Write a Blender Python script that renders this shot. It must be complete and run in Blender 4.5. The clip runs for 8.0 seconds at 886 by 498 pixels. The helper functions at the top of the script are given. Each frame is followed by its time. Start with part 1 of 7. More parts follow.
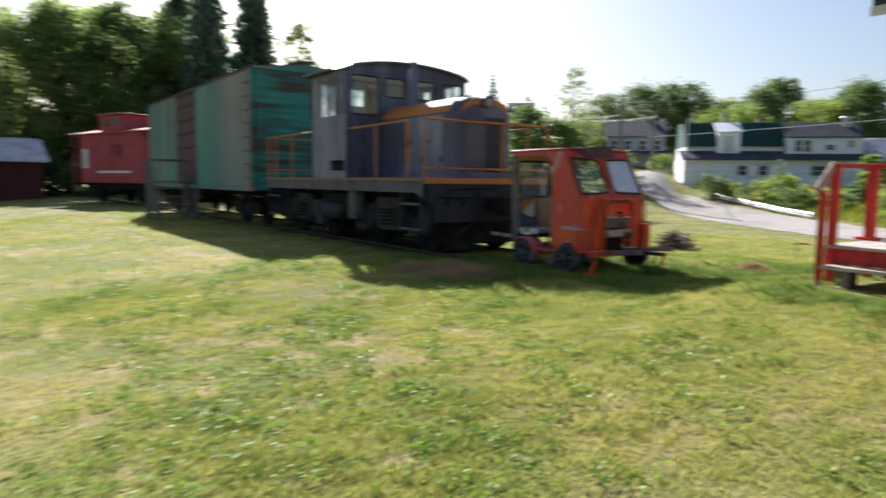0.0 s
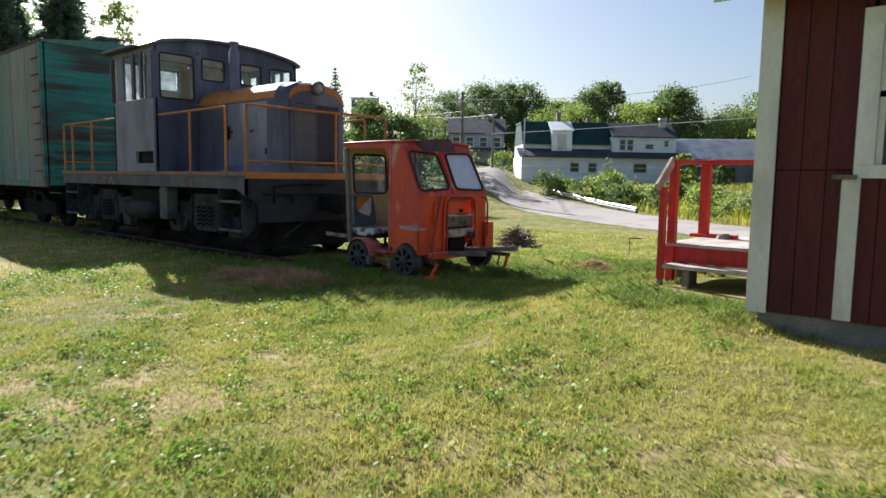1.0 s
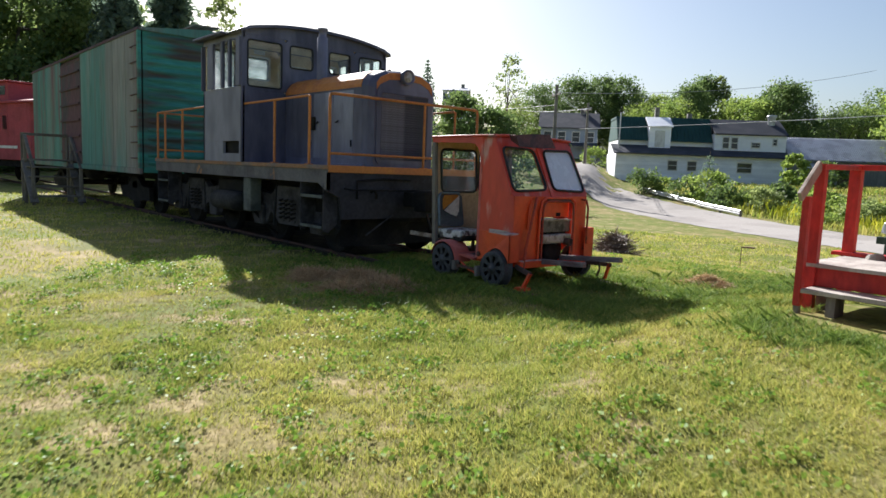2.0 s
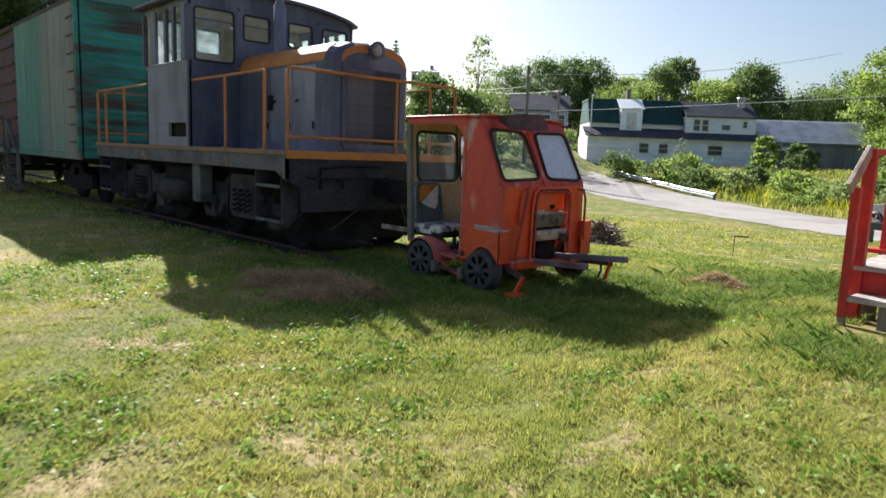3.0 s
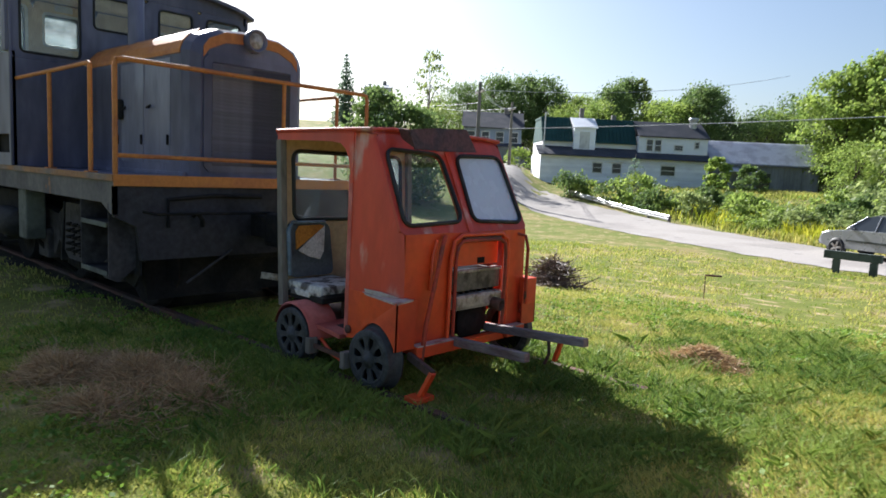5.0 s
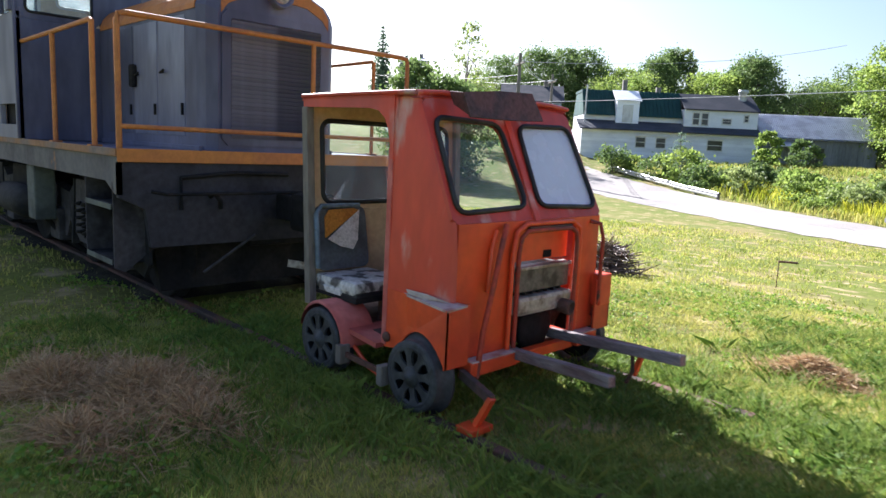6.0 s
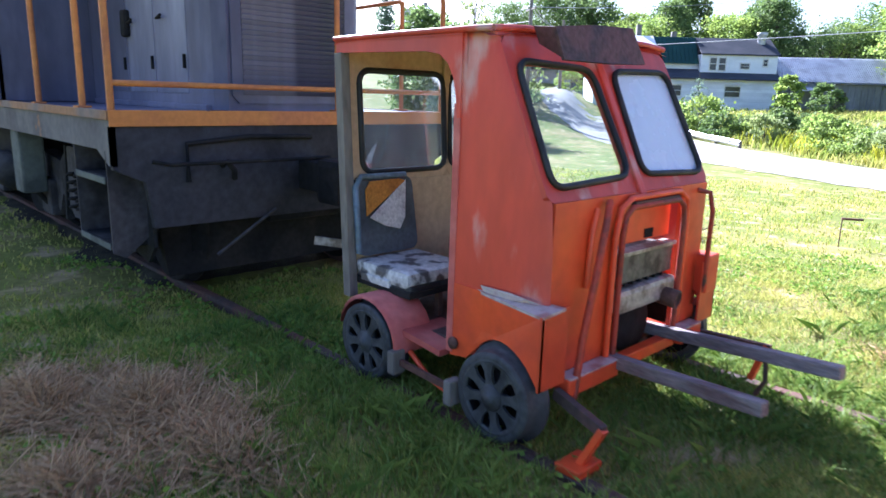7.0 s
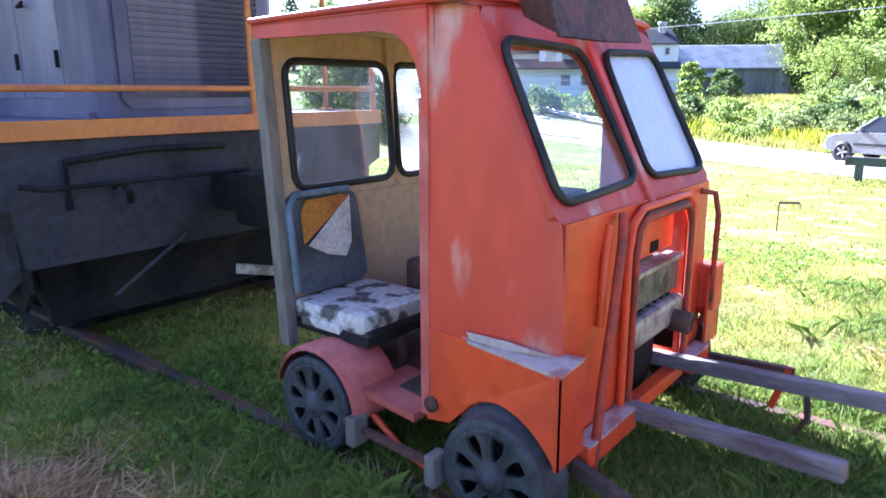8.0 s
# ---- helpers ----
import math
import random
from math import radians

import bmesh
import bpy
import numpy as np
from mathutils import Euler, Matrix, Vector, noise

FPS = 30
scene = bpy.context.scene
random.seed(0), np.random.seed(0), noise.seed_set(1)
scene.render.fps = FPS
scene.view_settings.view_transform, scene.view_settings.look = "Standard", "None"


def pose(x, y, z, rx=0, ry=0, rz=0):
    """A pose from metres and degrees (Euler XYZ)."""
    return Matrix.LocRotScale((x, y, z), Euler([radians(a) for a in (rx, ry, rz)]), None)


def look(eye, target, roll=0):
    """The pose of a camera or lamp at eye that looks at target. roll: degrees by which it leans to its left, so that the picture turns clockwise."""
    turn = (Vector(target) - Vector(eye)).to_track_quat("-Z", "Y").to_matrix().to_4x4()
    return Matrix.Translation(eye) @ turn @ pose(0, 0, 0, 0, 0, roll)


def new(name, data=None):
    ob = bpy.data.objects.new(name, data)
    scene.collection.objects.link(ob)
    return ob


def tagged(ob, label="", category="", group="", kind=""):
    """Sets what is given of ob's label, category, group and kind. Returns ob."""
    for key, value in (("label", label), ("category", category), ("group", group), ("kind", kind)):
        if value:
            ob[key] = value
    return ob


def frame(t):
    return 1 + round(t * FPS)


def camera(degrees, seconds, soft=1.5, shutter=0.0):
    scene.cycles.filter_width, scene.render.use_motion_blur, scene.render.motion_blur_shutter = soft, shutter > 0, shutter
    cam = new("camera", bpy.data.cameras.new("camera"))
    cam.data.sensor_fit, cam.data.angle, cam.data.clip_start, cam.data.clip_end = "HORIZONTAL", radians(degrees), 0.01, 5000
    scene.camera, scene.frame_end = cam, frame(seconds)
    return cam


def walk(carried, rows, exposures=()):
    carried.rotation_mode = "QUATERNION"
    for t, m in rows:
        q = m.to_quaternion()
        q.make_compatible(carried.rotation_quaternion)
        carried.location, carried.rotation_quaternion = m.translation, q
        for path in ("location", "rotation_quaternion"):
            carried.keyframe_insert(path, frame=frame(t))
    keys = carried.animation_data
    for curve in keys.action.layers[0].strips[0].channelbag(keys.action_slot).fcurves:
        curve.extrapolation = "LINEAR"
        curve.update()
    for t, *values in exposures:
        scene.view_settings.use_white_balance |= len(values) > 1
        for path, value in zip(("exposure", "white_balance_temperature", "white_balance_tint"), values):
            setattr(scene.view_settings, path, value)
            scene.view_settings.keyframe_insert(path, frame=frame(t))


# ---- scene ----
cam = camera(66.98, 8.0, shutter=0.5)
ROWS = [
    (0.0, 6.615, -7.565, 1.256, 54.74, -5.77, -0.59),
    (0.5, 6.274, -7.152, 1.240, 43.60, -6.04, -0.71),
    (1.0, 5.997, -6.796, 1.253, 41.69, -5.99, -0.80),
    (1.5, 5.682, -6.446, 1.292, 47.80, -6.10, -1.89),
    (1.7, 5.584, -6.379, 1.299, 49.56, -7.07, -2.29),
    (2.8, 4.661, -5.738, 1.338, 46.98, -5.63, -2.62),
    (3.0, 4.489, -5.593, 1.339, 46.55, -8.10, -2.10),
    (3.5, 4.088, -5.197, 1.377, 41.43, -5.48, -0.93),
    (4.0, 3.745, -4.713, 1.412, 45.13, -4.96, -1.89),
    (4.2, 3.654, -4.517, 1.430, 43.20, -4.27, -1.62),
    (5.3, 3.084, -3.461, 1.466, 44.24, -8.52, -3.16),
    (5.5, 2.932, -3.350, 1.461, 47.36, -10.64, -3.41),
    (6.0, 2.582, -3.151, 1.452, 45.85, -8.83, -2.77),
    (6.5, 2.141, -2.962, 1.442, 45.95, -13.27, -2.65),
    (7.0, 1.745, -2.806, 1.447, 46.23, -12.81, -1.57),
    (7.2, 1.580, -2.738, 1.430, 42.60, -10.6, -0.80),
    (7.5, 1.396, -2.687, 1.446, 36.84, -11.70, 2.09),
    (7.7, 1.250, -2.565, 1.425, 38.30, -13.1, 1.90),
    (8.0, 1.122, -2.434, 1.432, 38.84, -13.02, 0.37),
]
EXPOSURES = [(0.0, 1.17, 6050, 12), (1.7, 1.12, 6050, 11), (3.5, 1.26, 6050, 10), (4.2, 1.31, 6000, 10), (5.5, 1.38, 5850, 11), (6.0, 1.78, 5750, 15), (6.5, 2.05, 5350, 17),
             (7.0, 2.4, 5150, 20), (7.5, 2.64, 5050, 24), (8.0, 2.82, 5050, 27)]
SKY_STRENGTH, SUN_STRENGTH = 0.056, 5.0
def rows_to_walk():
    return [(t, pose(x, y, z, 90 + pitch, roll, yaw)) for t, x, y, z, yaw, pitch, roll in ROWS]


walk(cam, rows_to_walk(), exposures=EXPOSURES)

# ---- world and sun ----
SUN = Vector((-1.45, 0.46, 1.0)).normalized()
world = bpy.data.worlds.new("sky")
scene.world = world
world.use_nodes = True
wn = world.node_tree.nodes
sky = wn.new("ShaderNodeTexSky")
sky.sky_type, sky.sun_disc = "NISHITA", False
sky.sun_elevation, sky.sun_rotation = math.asin(SUN.z), math.atan2(SUN.x, SUN.y)
sky.air_density, sky.dust_density, sky.ozone_density = 1.0, 2.0, 1.0
wn["Background"].inputs["Strength"].default_value = SKY_STRENGTH
world.node_tree.links.new(sky.outputs[0], wn["Background"].inputs["Color"])
sun = new("sun", bpy.data.lights.new("sun", "SUN"))
sun.data.energy, sun.data.angle, sun.data.color = SUN_STRENGTH, radians(0.55), (1.0, 0.95, 0.86)
sun.matrix_world = look((0, 0, 30), Vector((0, 0, 30)) - SUN)

rng = np.random.default_rng(7)


# ---- materials ----
def mat(name, col, col2=None, rough=0.75, metal=0.0, scale=1.5, edge=(0.45, 0.62), fine=25.0, vary=0.3, bump=0.15,
        stretch=(1, 1, 1), col3=None, edge3=(0.62, 0.7), scale3=6.0, spec=0.4, coords="Object", detail=6.0):
    """Painted or raw surface: two colours mixed by large stains, a third by small worn spots, a fine grain and relief."""
    m = bpy.data.materials.new(name)
    m.use_nodes = True
    n, l = m.node_tree.nodes, m.node_tree.links
    bsdf = n["Principled BSDF"]
    tc = n.new("ShaderNodeTexCoord")
    mp = n.new("ShaderNodeMapping")
    mp.inputs["Scale"].default_value = stretch
    if coords == "World":
        geo = n.new("ShaderNodeNewGeometry")
        l.new(geo.outputs["Position"], mp.inputs[0])
    else:
        l.new(tc.outputs[coords], mp.inputs[0])

    def noise_tex(s, d=detail):
        t = n.new("ShaderNodeTexNoise")
        t.inputs["Scale"].default_value, t.inputs["Detail"].default_value = s, d
        l.new(mp.outputs[0], t.inputs["Vector"])
        return t.outputs["Fac"]

    def ramp(src, lo, hi):
        r = n.new("ShaderNodeMapRange")
        r.interpolation_type = "SMOOTHSTEP"
        r.inputs["From Min"].default_value, r.inputs["From Max"].default_value = lo, hi
        l.new(src, r.inputs["Value"])
        return r.outputs["Result"]

    def mix(a, b, fac, mode="MIX"):
        x = n.new("ShaderNodeMix")
        x.data_type, x.blend_type = "RGBA", mode
        for sock, v in ((x.inputs[6], a), (x.inputs[7], b), (x.inputs[0], fac)):
            if isinstance(v, (tuple, list)):
                sock.default_value = (*v, 1)
            elif isinstance(v, (int, float)):
                sock.default_value = v
            else:
                l.new(v, sock)
        return x.outputs[2]

    c = mix(col, col2 or tuple(0.6 * v for v in col), ramp(noise_tex(scale), *edge))
    if col3:
        c = mix(c, col3, ramp(noise_tex(scale3, 10), *edge3))
    g = noise_tex(fine, 4)
    gr = n.new("ShaderNodeMapRange")
    gr.inputs["From Min"].default_value, gr.inputs["From Max"].default_value = 0.25, 0.75
    gr.inputs["To Min"].default_value, gr.inputs["To Max"].default_value = 1 - vary, 1 + vary
    l.new(g, gr.inputs["Value"])
    oi = n.new("ShaderNodeObjectInfo")
    rr = n.new("ShaderNodeMapRange")
    rr.inputs["To Min"].default_value, rr.inputs["To Max"].default_value = 0.88, 1.1
    l.new(oi.outputs["Random"], rr.inputs["Value"])
    mu = n.new("ShaderNodeMath")
    mu.operation = "MULTIPLY"
    l.new(gr.outputs[0], mu.inputs[0]), l.new(rr.outputs[0], mu.inputs[1])
    vm = n.new("ShaderNodeVectorMath")
    vm.operation = "SCALE"
    l.new(c, vm.inputs[0]), l.new(mu.outputs[0], vm.inputs["Scale"])
    l.new(vm.outputs[0], bsdf.inputs["Base Color"])
    rm = n.new("ShaderNodeMapRange")
    rm.inputs["To Min"].default_value, rm.inputs["To Max"].default_value = max(0.05, rough - 0.15), min(1, rough + 0.15)
    l.new(noise_tex(scale * 4), rm.inputs["Value"])
    l.new(rm.outputs[0], bsdf.inputs["Roughness"])
    bsdf.inputs["Metallic"].default_value = metal
    bsdf.inputs["Specular IOR Level"].default_value = spec
    if bump:
        b = n.new("ShaderNodeBump")
        b.inputs["Strength"].default_value, b.inputs["Distance"].default_value = bump, 0.02
        l.new(g, b.inputs["Height"])
        l.new(b.outputs[0], bsdf.inputs["Normal"])
    return m


def leaf_mat(name, a, b, trans=0.35, coords="island"):
    """Leaves or blades: a colour for each leaf between a and b, with some light shining through."""
    m = bpy.data.materials.new(name)
    m.use_nodes = True
    n, l = m.node_tree.nodes, m.node_tree.links
    bsdf, out = n["Principled BSDF"], n["Material Output"]
    geo = n.new("ShaderNodeNewGeometry")
    big = n.new("ShaderNodeTexNoise")
    big.inputs["Scale"].default_value = 0.6
    l.new(geo.outputs["Position"], big.inputs["Vector"])
    add = n.new("ShaderNodeMath")
    add.operation = "MULTIPLY_ADD"
    add.inputs[1].default_value, add.inputs[2].default_value = 0.8, -0.12
    l.new(geo.outputs["Random Per Island"], add.inputs[0])
    add2 = n.new("ShaderNodeMath")
    add2.operation = "MULTIPLY_ADD"
    add2.inputs[1].default_value = 1.6
    l.new(big.outputs["Fac"], add2.inputs[0])
    sub = n.new("ShaderNodeMath")
    sub.operation = "SUBTRACT"
    sub.inputs[1].default_value = 0.55
    l.new(add.outputs[0], add2.inputs[2])
    l.new(add2.outputs[0], sub.inputs[0])
    x = n.new("ShaderNodeMix")
    x.data_type = "RGBA"
    x.inputs[6].default_value, x.inputs[7].default_value = (*a, 1), (*b, 1)
    x.clamp_factor = True
    l.new(sub.outputs[0], x.inputs[0])
    l.new(x.outputs[2], bsdf.inputs["Base Color"])
    bsdf.inputs["Roughness"].default_value = 0.55
    bsdf.inputs["Specular IOR Level"].default_value = 0.25
    tr = n.new("ShaderNodeBsdfTranslucent")
    l.new(x.outputs[2], tr.inputs["Color"])
    ms = n.new("ShaderNodeMixShader")
    ms.inputs[0].default_value = trans
    l.new(bsdf.outputs[0], ms.inputs[1]), l.new(tr.outputs[0], ms.inputs[2]), l.new(ms.outputs[0], out.inputs["Surface"])
    return m


def glass_mat(name, tint=(0.9, 0.95, 0.95), rough=0.02, haze=0.12):
    """A thin dusty pane: it lets the view through, mirrors a little and carries a film of dust."""
    m = bpy.data.materials.new(name)
    m.use_nodes = True
    n, l = m.node_tree.nodes, m.node_tree.links
    out = n["Material Output"]
    tp, gl, df = n.new("ShaderNodeBsdfTransparent"), n.new("ShaderNodeBsdfGlossy"), n.new("ShaderNodeBsdfTranslucent")
    tp.inputs[0].default_value = (*tint, 1)
    gl.inputs["Roughness"].default_value = rough
    df.inputs[0].default_value = (0.75, 0.78, 0.8, 1)
    lw = n.new("ShaderNodeLayerWeight")
    lw.inputs[0].default_value = 0.5
    pw = n.new("ShaderNodeMath")
    pw.operation = "POWER"
    pw.inputs[1].default_value = 4.0
    l.new(lw.outputs["Facing"], pw.inputs[0])
    fr = n.new("ShaderNodeMath")
    fr.operation = "MULTIPLY_ADD"
    fr.inputs[1].default_value, fr.inputs[2].default_value = 0.6, 0.035
    l.new(pw.outputs[0], fr.inputs[0])
    a, b = n.new("ShaderNodeMixShader"), n.new("ShaderNodeMixShader")
    nt = n.new("ShaderNodeTexNoise")
    nt.inputs["Scale"].default_value = 5
    tc = n.new("ShaderNodeTexCoord")
    l.new(tc.outputs["Object"], nt.inputs["Vector"])
    mr = n.new("ShaderNodeMapRange")
    mr.inputs["From Min"].default_value, mr.inputs["From Max"].default_value = 0.3, 0.75
    mr.inputs["To Min"].default_value, mr.inputs["To Max"].default_value = haze * 0.4, haze * 1.8
    l.new(nt.outputs["Fac"], mr.inputs["Value"])
    l.new(mr.outputs[0], a.inputs[0]), l.new(tp.outputs[0], a.inputs[1]), l.new(df.outputs[0], a.inputs[2])
    l.new(fr.outputs[0], b.inputs[0]), l.new(a.outputs[0], b.inputs[1]), l.new(gl.outputs[0], b.inputs[2])
    l.new(b.outputs[0], out.inputs["Surface"])
    return m


M_ORANGE = mat("faded_orange_paint", (0.57, 0.06, 0.03), (0.45, 0.06, 0.042), rough=0.5, scale=1.3, fine=14, vary=0.12, bump=0.04,
               col3=(0.55, 0.33, 0.29), edge3=(0.53, 0.7), scale3=5.5, stretch=(1, 1, 0.35), spec=0.5)
M_ORANGE_LOW = mat("orange_paint_bright", (0.68, 0.078, 0.015), (0.56, 0.062, 0.02), rough=0.45, scale=2.0, fine=14, vary=0.12, bump=0.04,
                   col3=(0.3, 0.06, 0.03), edge3=(0.66, 0.76), scale3=5, spec=0.5)
M_PINK = mat("sun_bleached_red_paint", (0.42, 0.09, 0.075), (0.5, 0.15, 0.13), rough=0.6, scale=3, fine=20, vary=0.15, bump=0.05)
M_REDTUBE = mat("chipped_red_tube_paint", (0.38, 0.05, 0.025), (0.2, 0.045, 0.03), rough=0.6, scale=7, fine=35, vary=0.2, bump=0.15, col3=(0.06, 0.035, 0.03), edge3=(0.6, 0.7), scale3=9)
M_SCRAPE = mat("bare_scraped_primer", (0.5, 0.42, 0.4), (0.38, 0.2, 0.17), rough=0.6, scale=8, fine=40, vary=0.15, bump=0.08)
M_RUBBER = mat("black_rubber", (0.012, 0.012, 0.014), (0.03, 0.03, 0.03), rough=0.6, scale=6, vary=0.2, bump=0.05)
M_BEIGE = mat("beige_inner_paint", (0.52, 0.37, 0.22), (0.42, 0.29, 0.17), rough=0.7, scale=2, vary=0.15, bump=0.05)
M_GREYBOARD = mat("weathered_grey_board", (0.19, 0.17, 0.15), (0.12, 0.105, 0.09), rough=0.85, scale=2, stretch=(1, 1, 0.25), fine=30, bump=0.2)
M_IRON = mat("dirty_black_iron", (0.011, 0.011, 0.013), (0.022, 0.02, 0.02), rough=0.85, metal=0.0, spec=0.2, scale=3, bump=0.15)
M_WHEEL = mat("grey_cast_wheel", (0.06, 0.063, 0.068), (0.032, 0.034, 0.038), rough=0.65, metal=0.2, scale=6, fine=30, bump=0.15)
M_RUST = mat("rusty_steel", (0.12, 0.06, 0.045), (0.07, 0.05, 0.045), rough=0.8, metal=0.2, scale=3, fine=35, bump=0.3)
M_VISOR = mat("rusty_visor_plate", (0.1, 0.05, 0.055), (0.05, 0.035, 0.045), rough=0.7, scale=6, fine=40, bump=0.3)
M_ENGINE = mat("oily_engine_grey", (0.13, 0.125, 0.12), (0.05, 0.047, 0.045), rough=0.55, metal=0.4, scale=7, fine=40, bump=0.2)
M_ALU = mat("dull_aluminium", (0.42, 0.4, 0.38), (0.2, 0.17, 0.14), rough=0.5, metal=0.4, scale=9, fine=40, bump=0.15)
M_OLDWOOD = mat("grey_painted_timber", (0.24, 0.2, 0.2), (0.15, 0.1, 0.1), rough=0.85, scale=4, stretch=(0.3, 2, 2), fine=40, bump=0.35,
                col3=(0.3, 0.07, 0.05), edge3=(0.66, 0.72), scale3=7)
M_VINYL = mat("grey_vinyl", (0.09, 0.1, 0.115), (0.06, 0.065, 0.075), rough=0.55, scale=5, fine=40, bump=0.15)
M_VINYLWORN = mat("cracked_white_vinyl", (0.55, 0.53, 0.52), (0.1, 0.09, 0.09), rough=0.6, scale=9, edge=(0.5, 0.6), fine=40, bump=0.3)
M_FOAM = mat("orange_seat_foam", (0.5, 0.2, 0.03), (0.38, 0.14, 0.02), rough=0.95, scale=6, fine=60, bump=0.3)
M_CLOTH = mat("pale_torn_cloth", (0.55, 0.5, 0.48), (0.42, 0.36, 0.34), rough=0.9, scale=5, fine=60, bump=0.2)
M_LOCO = mat("faded_dark_blue_paint", (0.07, 0.071, 0.118), (0.15, 0.148, 0.215), rough=0.5, scale=1.3, stretch=(1, 1, 0.35), fine=10, vary=0.2,
             bump=0.05, col3=(0.13, 0.12, 0.15), edge3=(0.66, 0.8), scale3=2.5)
M_LOCO_GREY = mat("bleached_grey_blue_paint", (0.23, 0.235, 0.31), (0.15, 0.15, 0.21), rough=0.55, scale=1.2, stretch=(1, 1, 0.3), fine=10,
                  vary=0.2, bump=0.05, col3=(0.06, 0.06, 0.09), edge3=(0.62, 0.75), scale3=2.5)
M_PANEL = mat("pale_grey_panel_paint", (0.2, 0.2, 0.265), (0.135, 0.133, 0.18), rough=0.6, scale=1.5, stretch=(1, 1, 0.5), fine=12, vary=0.15,
              bump=0.05, col3=(0.1, 0.09, 0.1), edge3=(0.66, 0.74), scale3=4)
M_TRIM = mat("dull_orange_trim_paint", (0.5, 0.19, 0.045), (0.42, 0.15, 0.05), rough=0.6, scale=3, fine=25, vary=0.15, bump=0.06,
             col3=(0.14, 0.08, 0.06), edge3=(0.68, 0.74), scale3=8)
M_LIPBROWN = mat("worn_brown_edge_paint", (0.25, 0.13, 0.07), (0.17, 0.13, 0.12), rough=0.7, scale=1.5, fine=20, vary=0.2, bump=0.1)
M_SILL = mat("grey_brown_sill_paint", (0.11, 0.105, 0.12), (0.075, 0.07, 0.085), rough=0.7, scale=1.5, fine=20, vary=0.2, bump=0.1,
             col3=(0.3, 0.15, 0.07), edge3=(0.64, 0.72), scale3=3)
M_TEAL = mat("peeling_teal_paint", (0.05, 0.24, 0.2), (0.034, 0.15, 0.13), rough=0.7, scale=0.9, stretch=(1, 0.3, 2.6), fine=12, vary=0.25, bump=0.1,
             col3=(0.07, 0.058, 0.05), edge3=(0.46, 0.66), scale3=1.5)
M_TEALSIDE = mat("bleached_teal_paint", (0.085, 0.22, 0.195), (0.21, 0.21, 0.2), rough=0.75, scale=0.8, stretch=(1, 1, 0.12), fine=12, vary=0.25,
                 bump=0.1, col3=(0.15, 0.085, 0.085), edge3=(0.5, 0.68), scale3=1.3)
M_MAROON = mat("rusted_maroon_paint", (0.1, 0.045, 0.055), (0.06, 0.05, 0.055), rough=0.8, scale=1.5, stretch=(1, 1, 0.4), fine=14, vary=0.25, bump=0.1)
M_CABOOSE = mat("faded_pinkish_red_paint", (0.42, 0.07, 0.085), (0.34, 0.06, 0.07), rough=0.7, scale=1, fine=10, vary=0.12, bump=0.05)
M_SHEDRED = mat("dark_barn_red_paint", (0.085, 0.013, 0.012), (0.06, 0.01, 0.01), rough=0.75, scale=1.2, stretch=(1, 1, 0.2), fine=30, vary=0.25, bump=0.2)
M_WHITE = mat("chipped_white_paint", (0.72, 0.7, 0.66), (0.6, 0.57, 0.53), rough=0.7, scale=3, stretch=(1, 1, 0.4), fine=40, vary=0.08, bump=0.15,
              col3=(0.3, 0.26, 0.22), edge3=(0.72, 0.78), scale3=7)
M_REDWOOD = mat("bright_red_painted_wood", (0.55, 0.035, 0.025), (0.4, 0.03, 0.025), rough=0.6, scale=3, stretch=(1, 1, 0.4), fine=30, vary=0.2, bump=0.15,
                col3=(0.2, 0.09, 0.07), edge3=(0.68, 0.75), scale3=6)
M_DECKWOOD = mat("bleached_deck_boards", (0.46, 0.42, 0.38), (0.34, 0.3, 0.27), rough=0.85, scale=3, stretch=(2, 0.5, 1), fine=40, vary=0.15, bump=0.3)
M_CONCRETE = mat("grey_concrete", (0.24, 0.22, 0.2), (0.17, 0.155, 0.14), rough=0.9, scale=2, fine=40, vary=0.2, bump=0.3)
M_SIDING = mat("white_house_siding", (0.9, 0.9, 0.93), (0.8, 0.8, 0.84), rough=0.8, scale=0.5, stretch=(1, 1, 3), fine=8, vary=0.06, bump=0.1)
M_GREENROOF = mat("dark_green_roofing", (0.015, 0.06, 0.055), (0.02, 0.075, 0.068), rough=0.7, scale=0.8, fine=12, vary=0.2, bump=0.1)
M_DARKROOF = mat("dark_slate_roofing", (0.035, 0.04, 0.055), (0.06, 0.06, 0.075), rough=0.8, scale=0.8, fine=12, vary=0.2, bump=0.1)
M_TIN = mat("corrugated_tin", (0.55, 0.56, 0.6), (0.42, 0.42, 0.46), rough=0.45, metal=0.5, scale=1, fine=8, vary=0.12, bump=0.05)
M_GREYWALL = mat("weathered_grey_wall", (0.2, 0.21, 0.23), (0.3, 0.31, 0.34), rough=0.9, scale=1, stretch=(1, 1, 0.2), fine=10, vary=0.2, bump=0.1)
M_WINDOW = mat("dark_window_glass", (0.02, 0.025, 0.03), (0.04, 0.045, 0.05), rough=0.1, scale=1, vary=0.1, bump=0, spec=0.6)
M_BARK = mat("bark", (0.09, 0.07, 0.055), (0.05, 0.04, 0.035), rough=0.95, scale=3, stretch=(1, 1, 0.2), fine=20, bump=0.5)
M_GALV = mat("galvanised_rail", (0.62, 0.62, 0.63), (0.5, 0.5, 0.5), rough=0.45, metal=0.3, scale=3, fine=20, vary=0.08, bump=0.05)
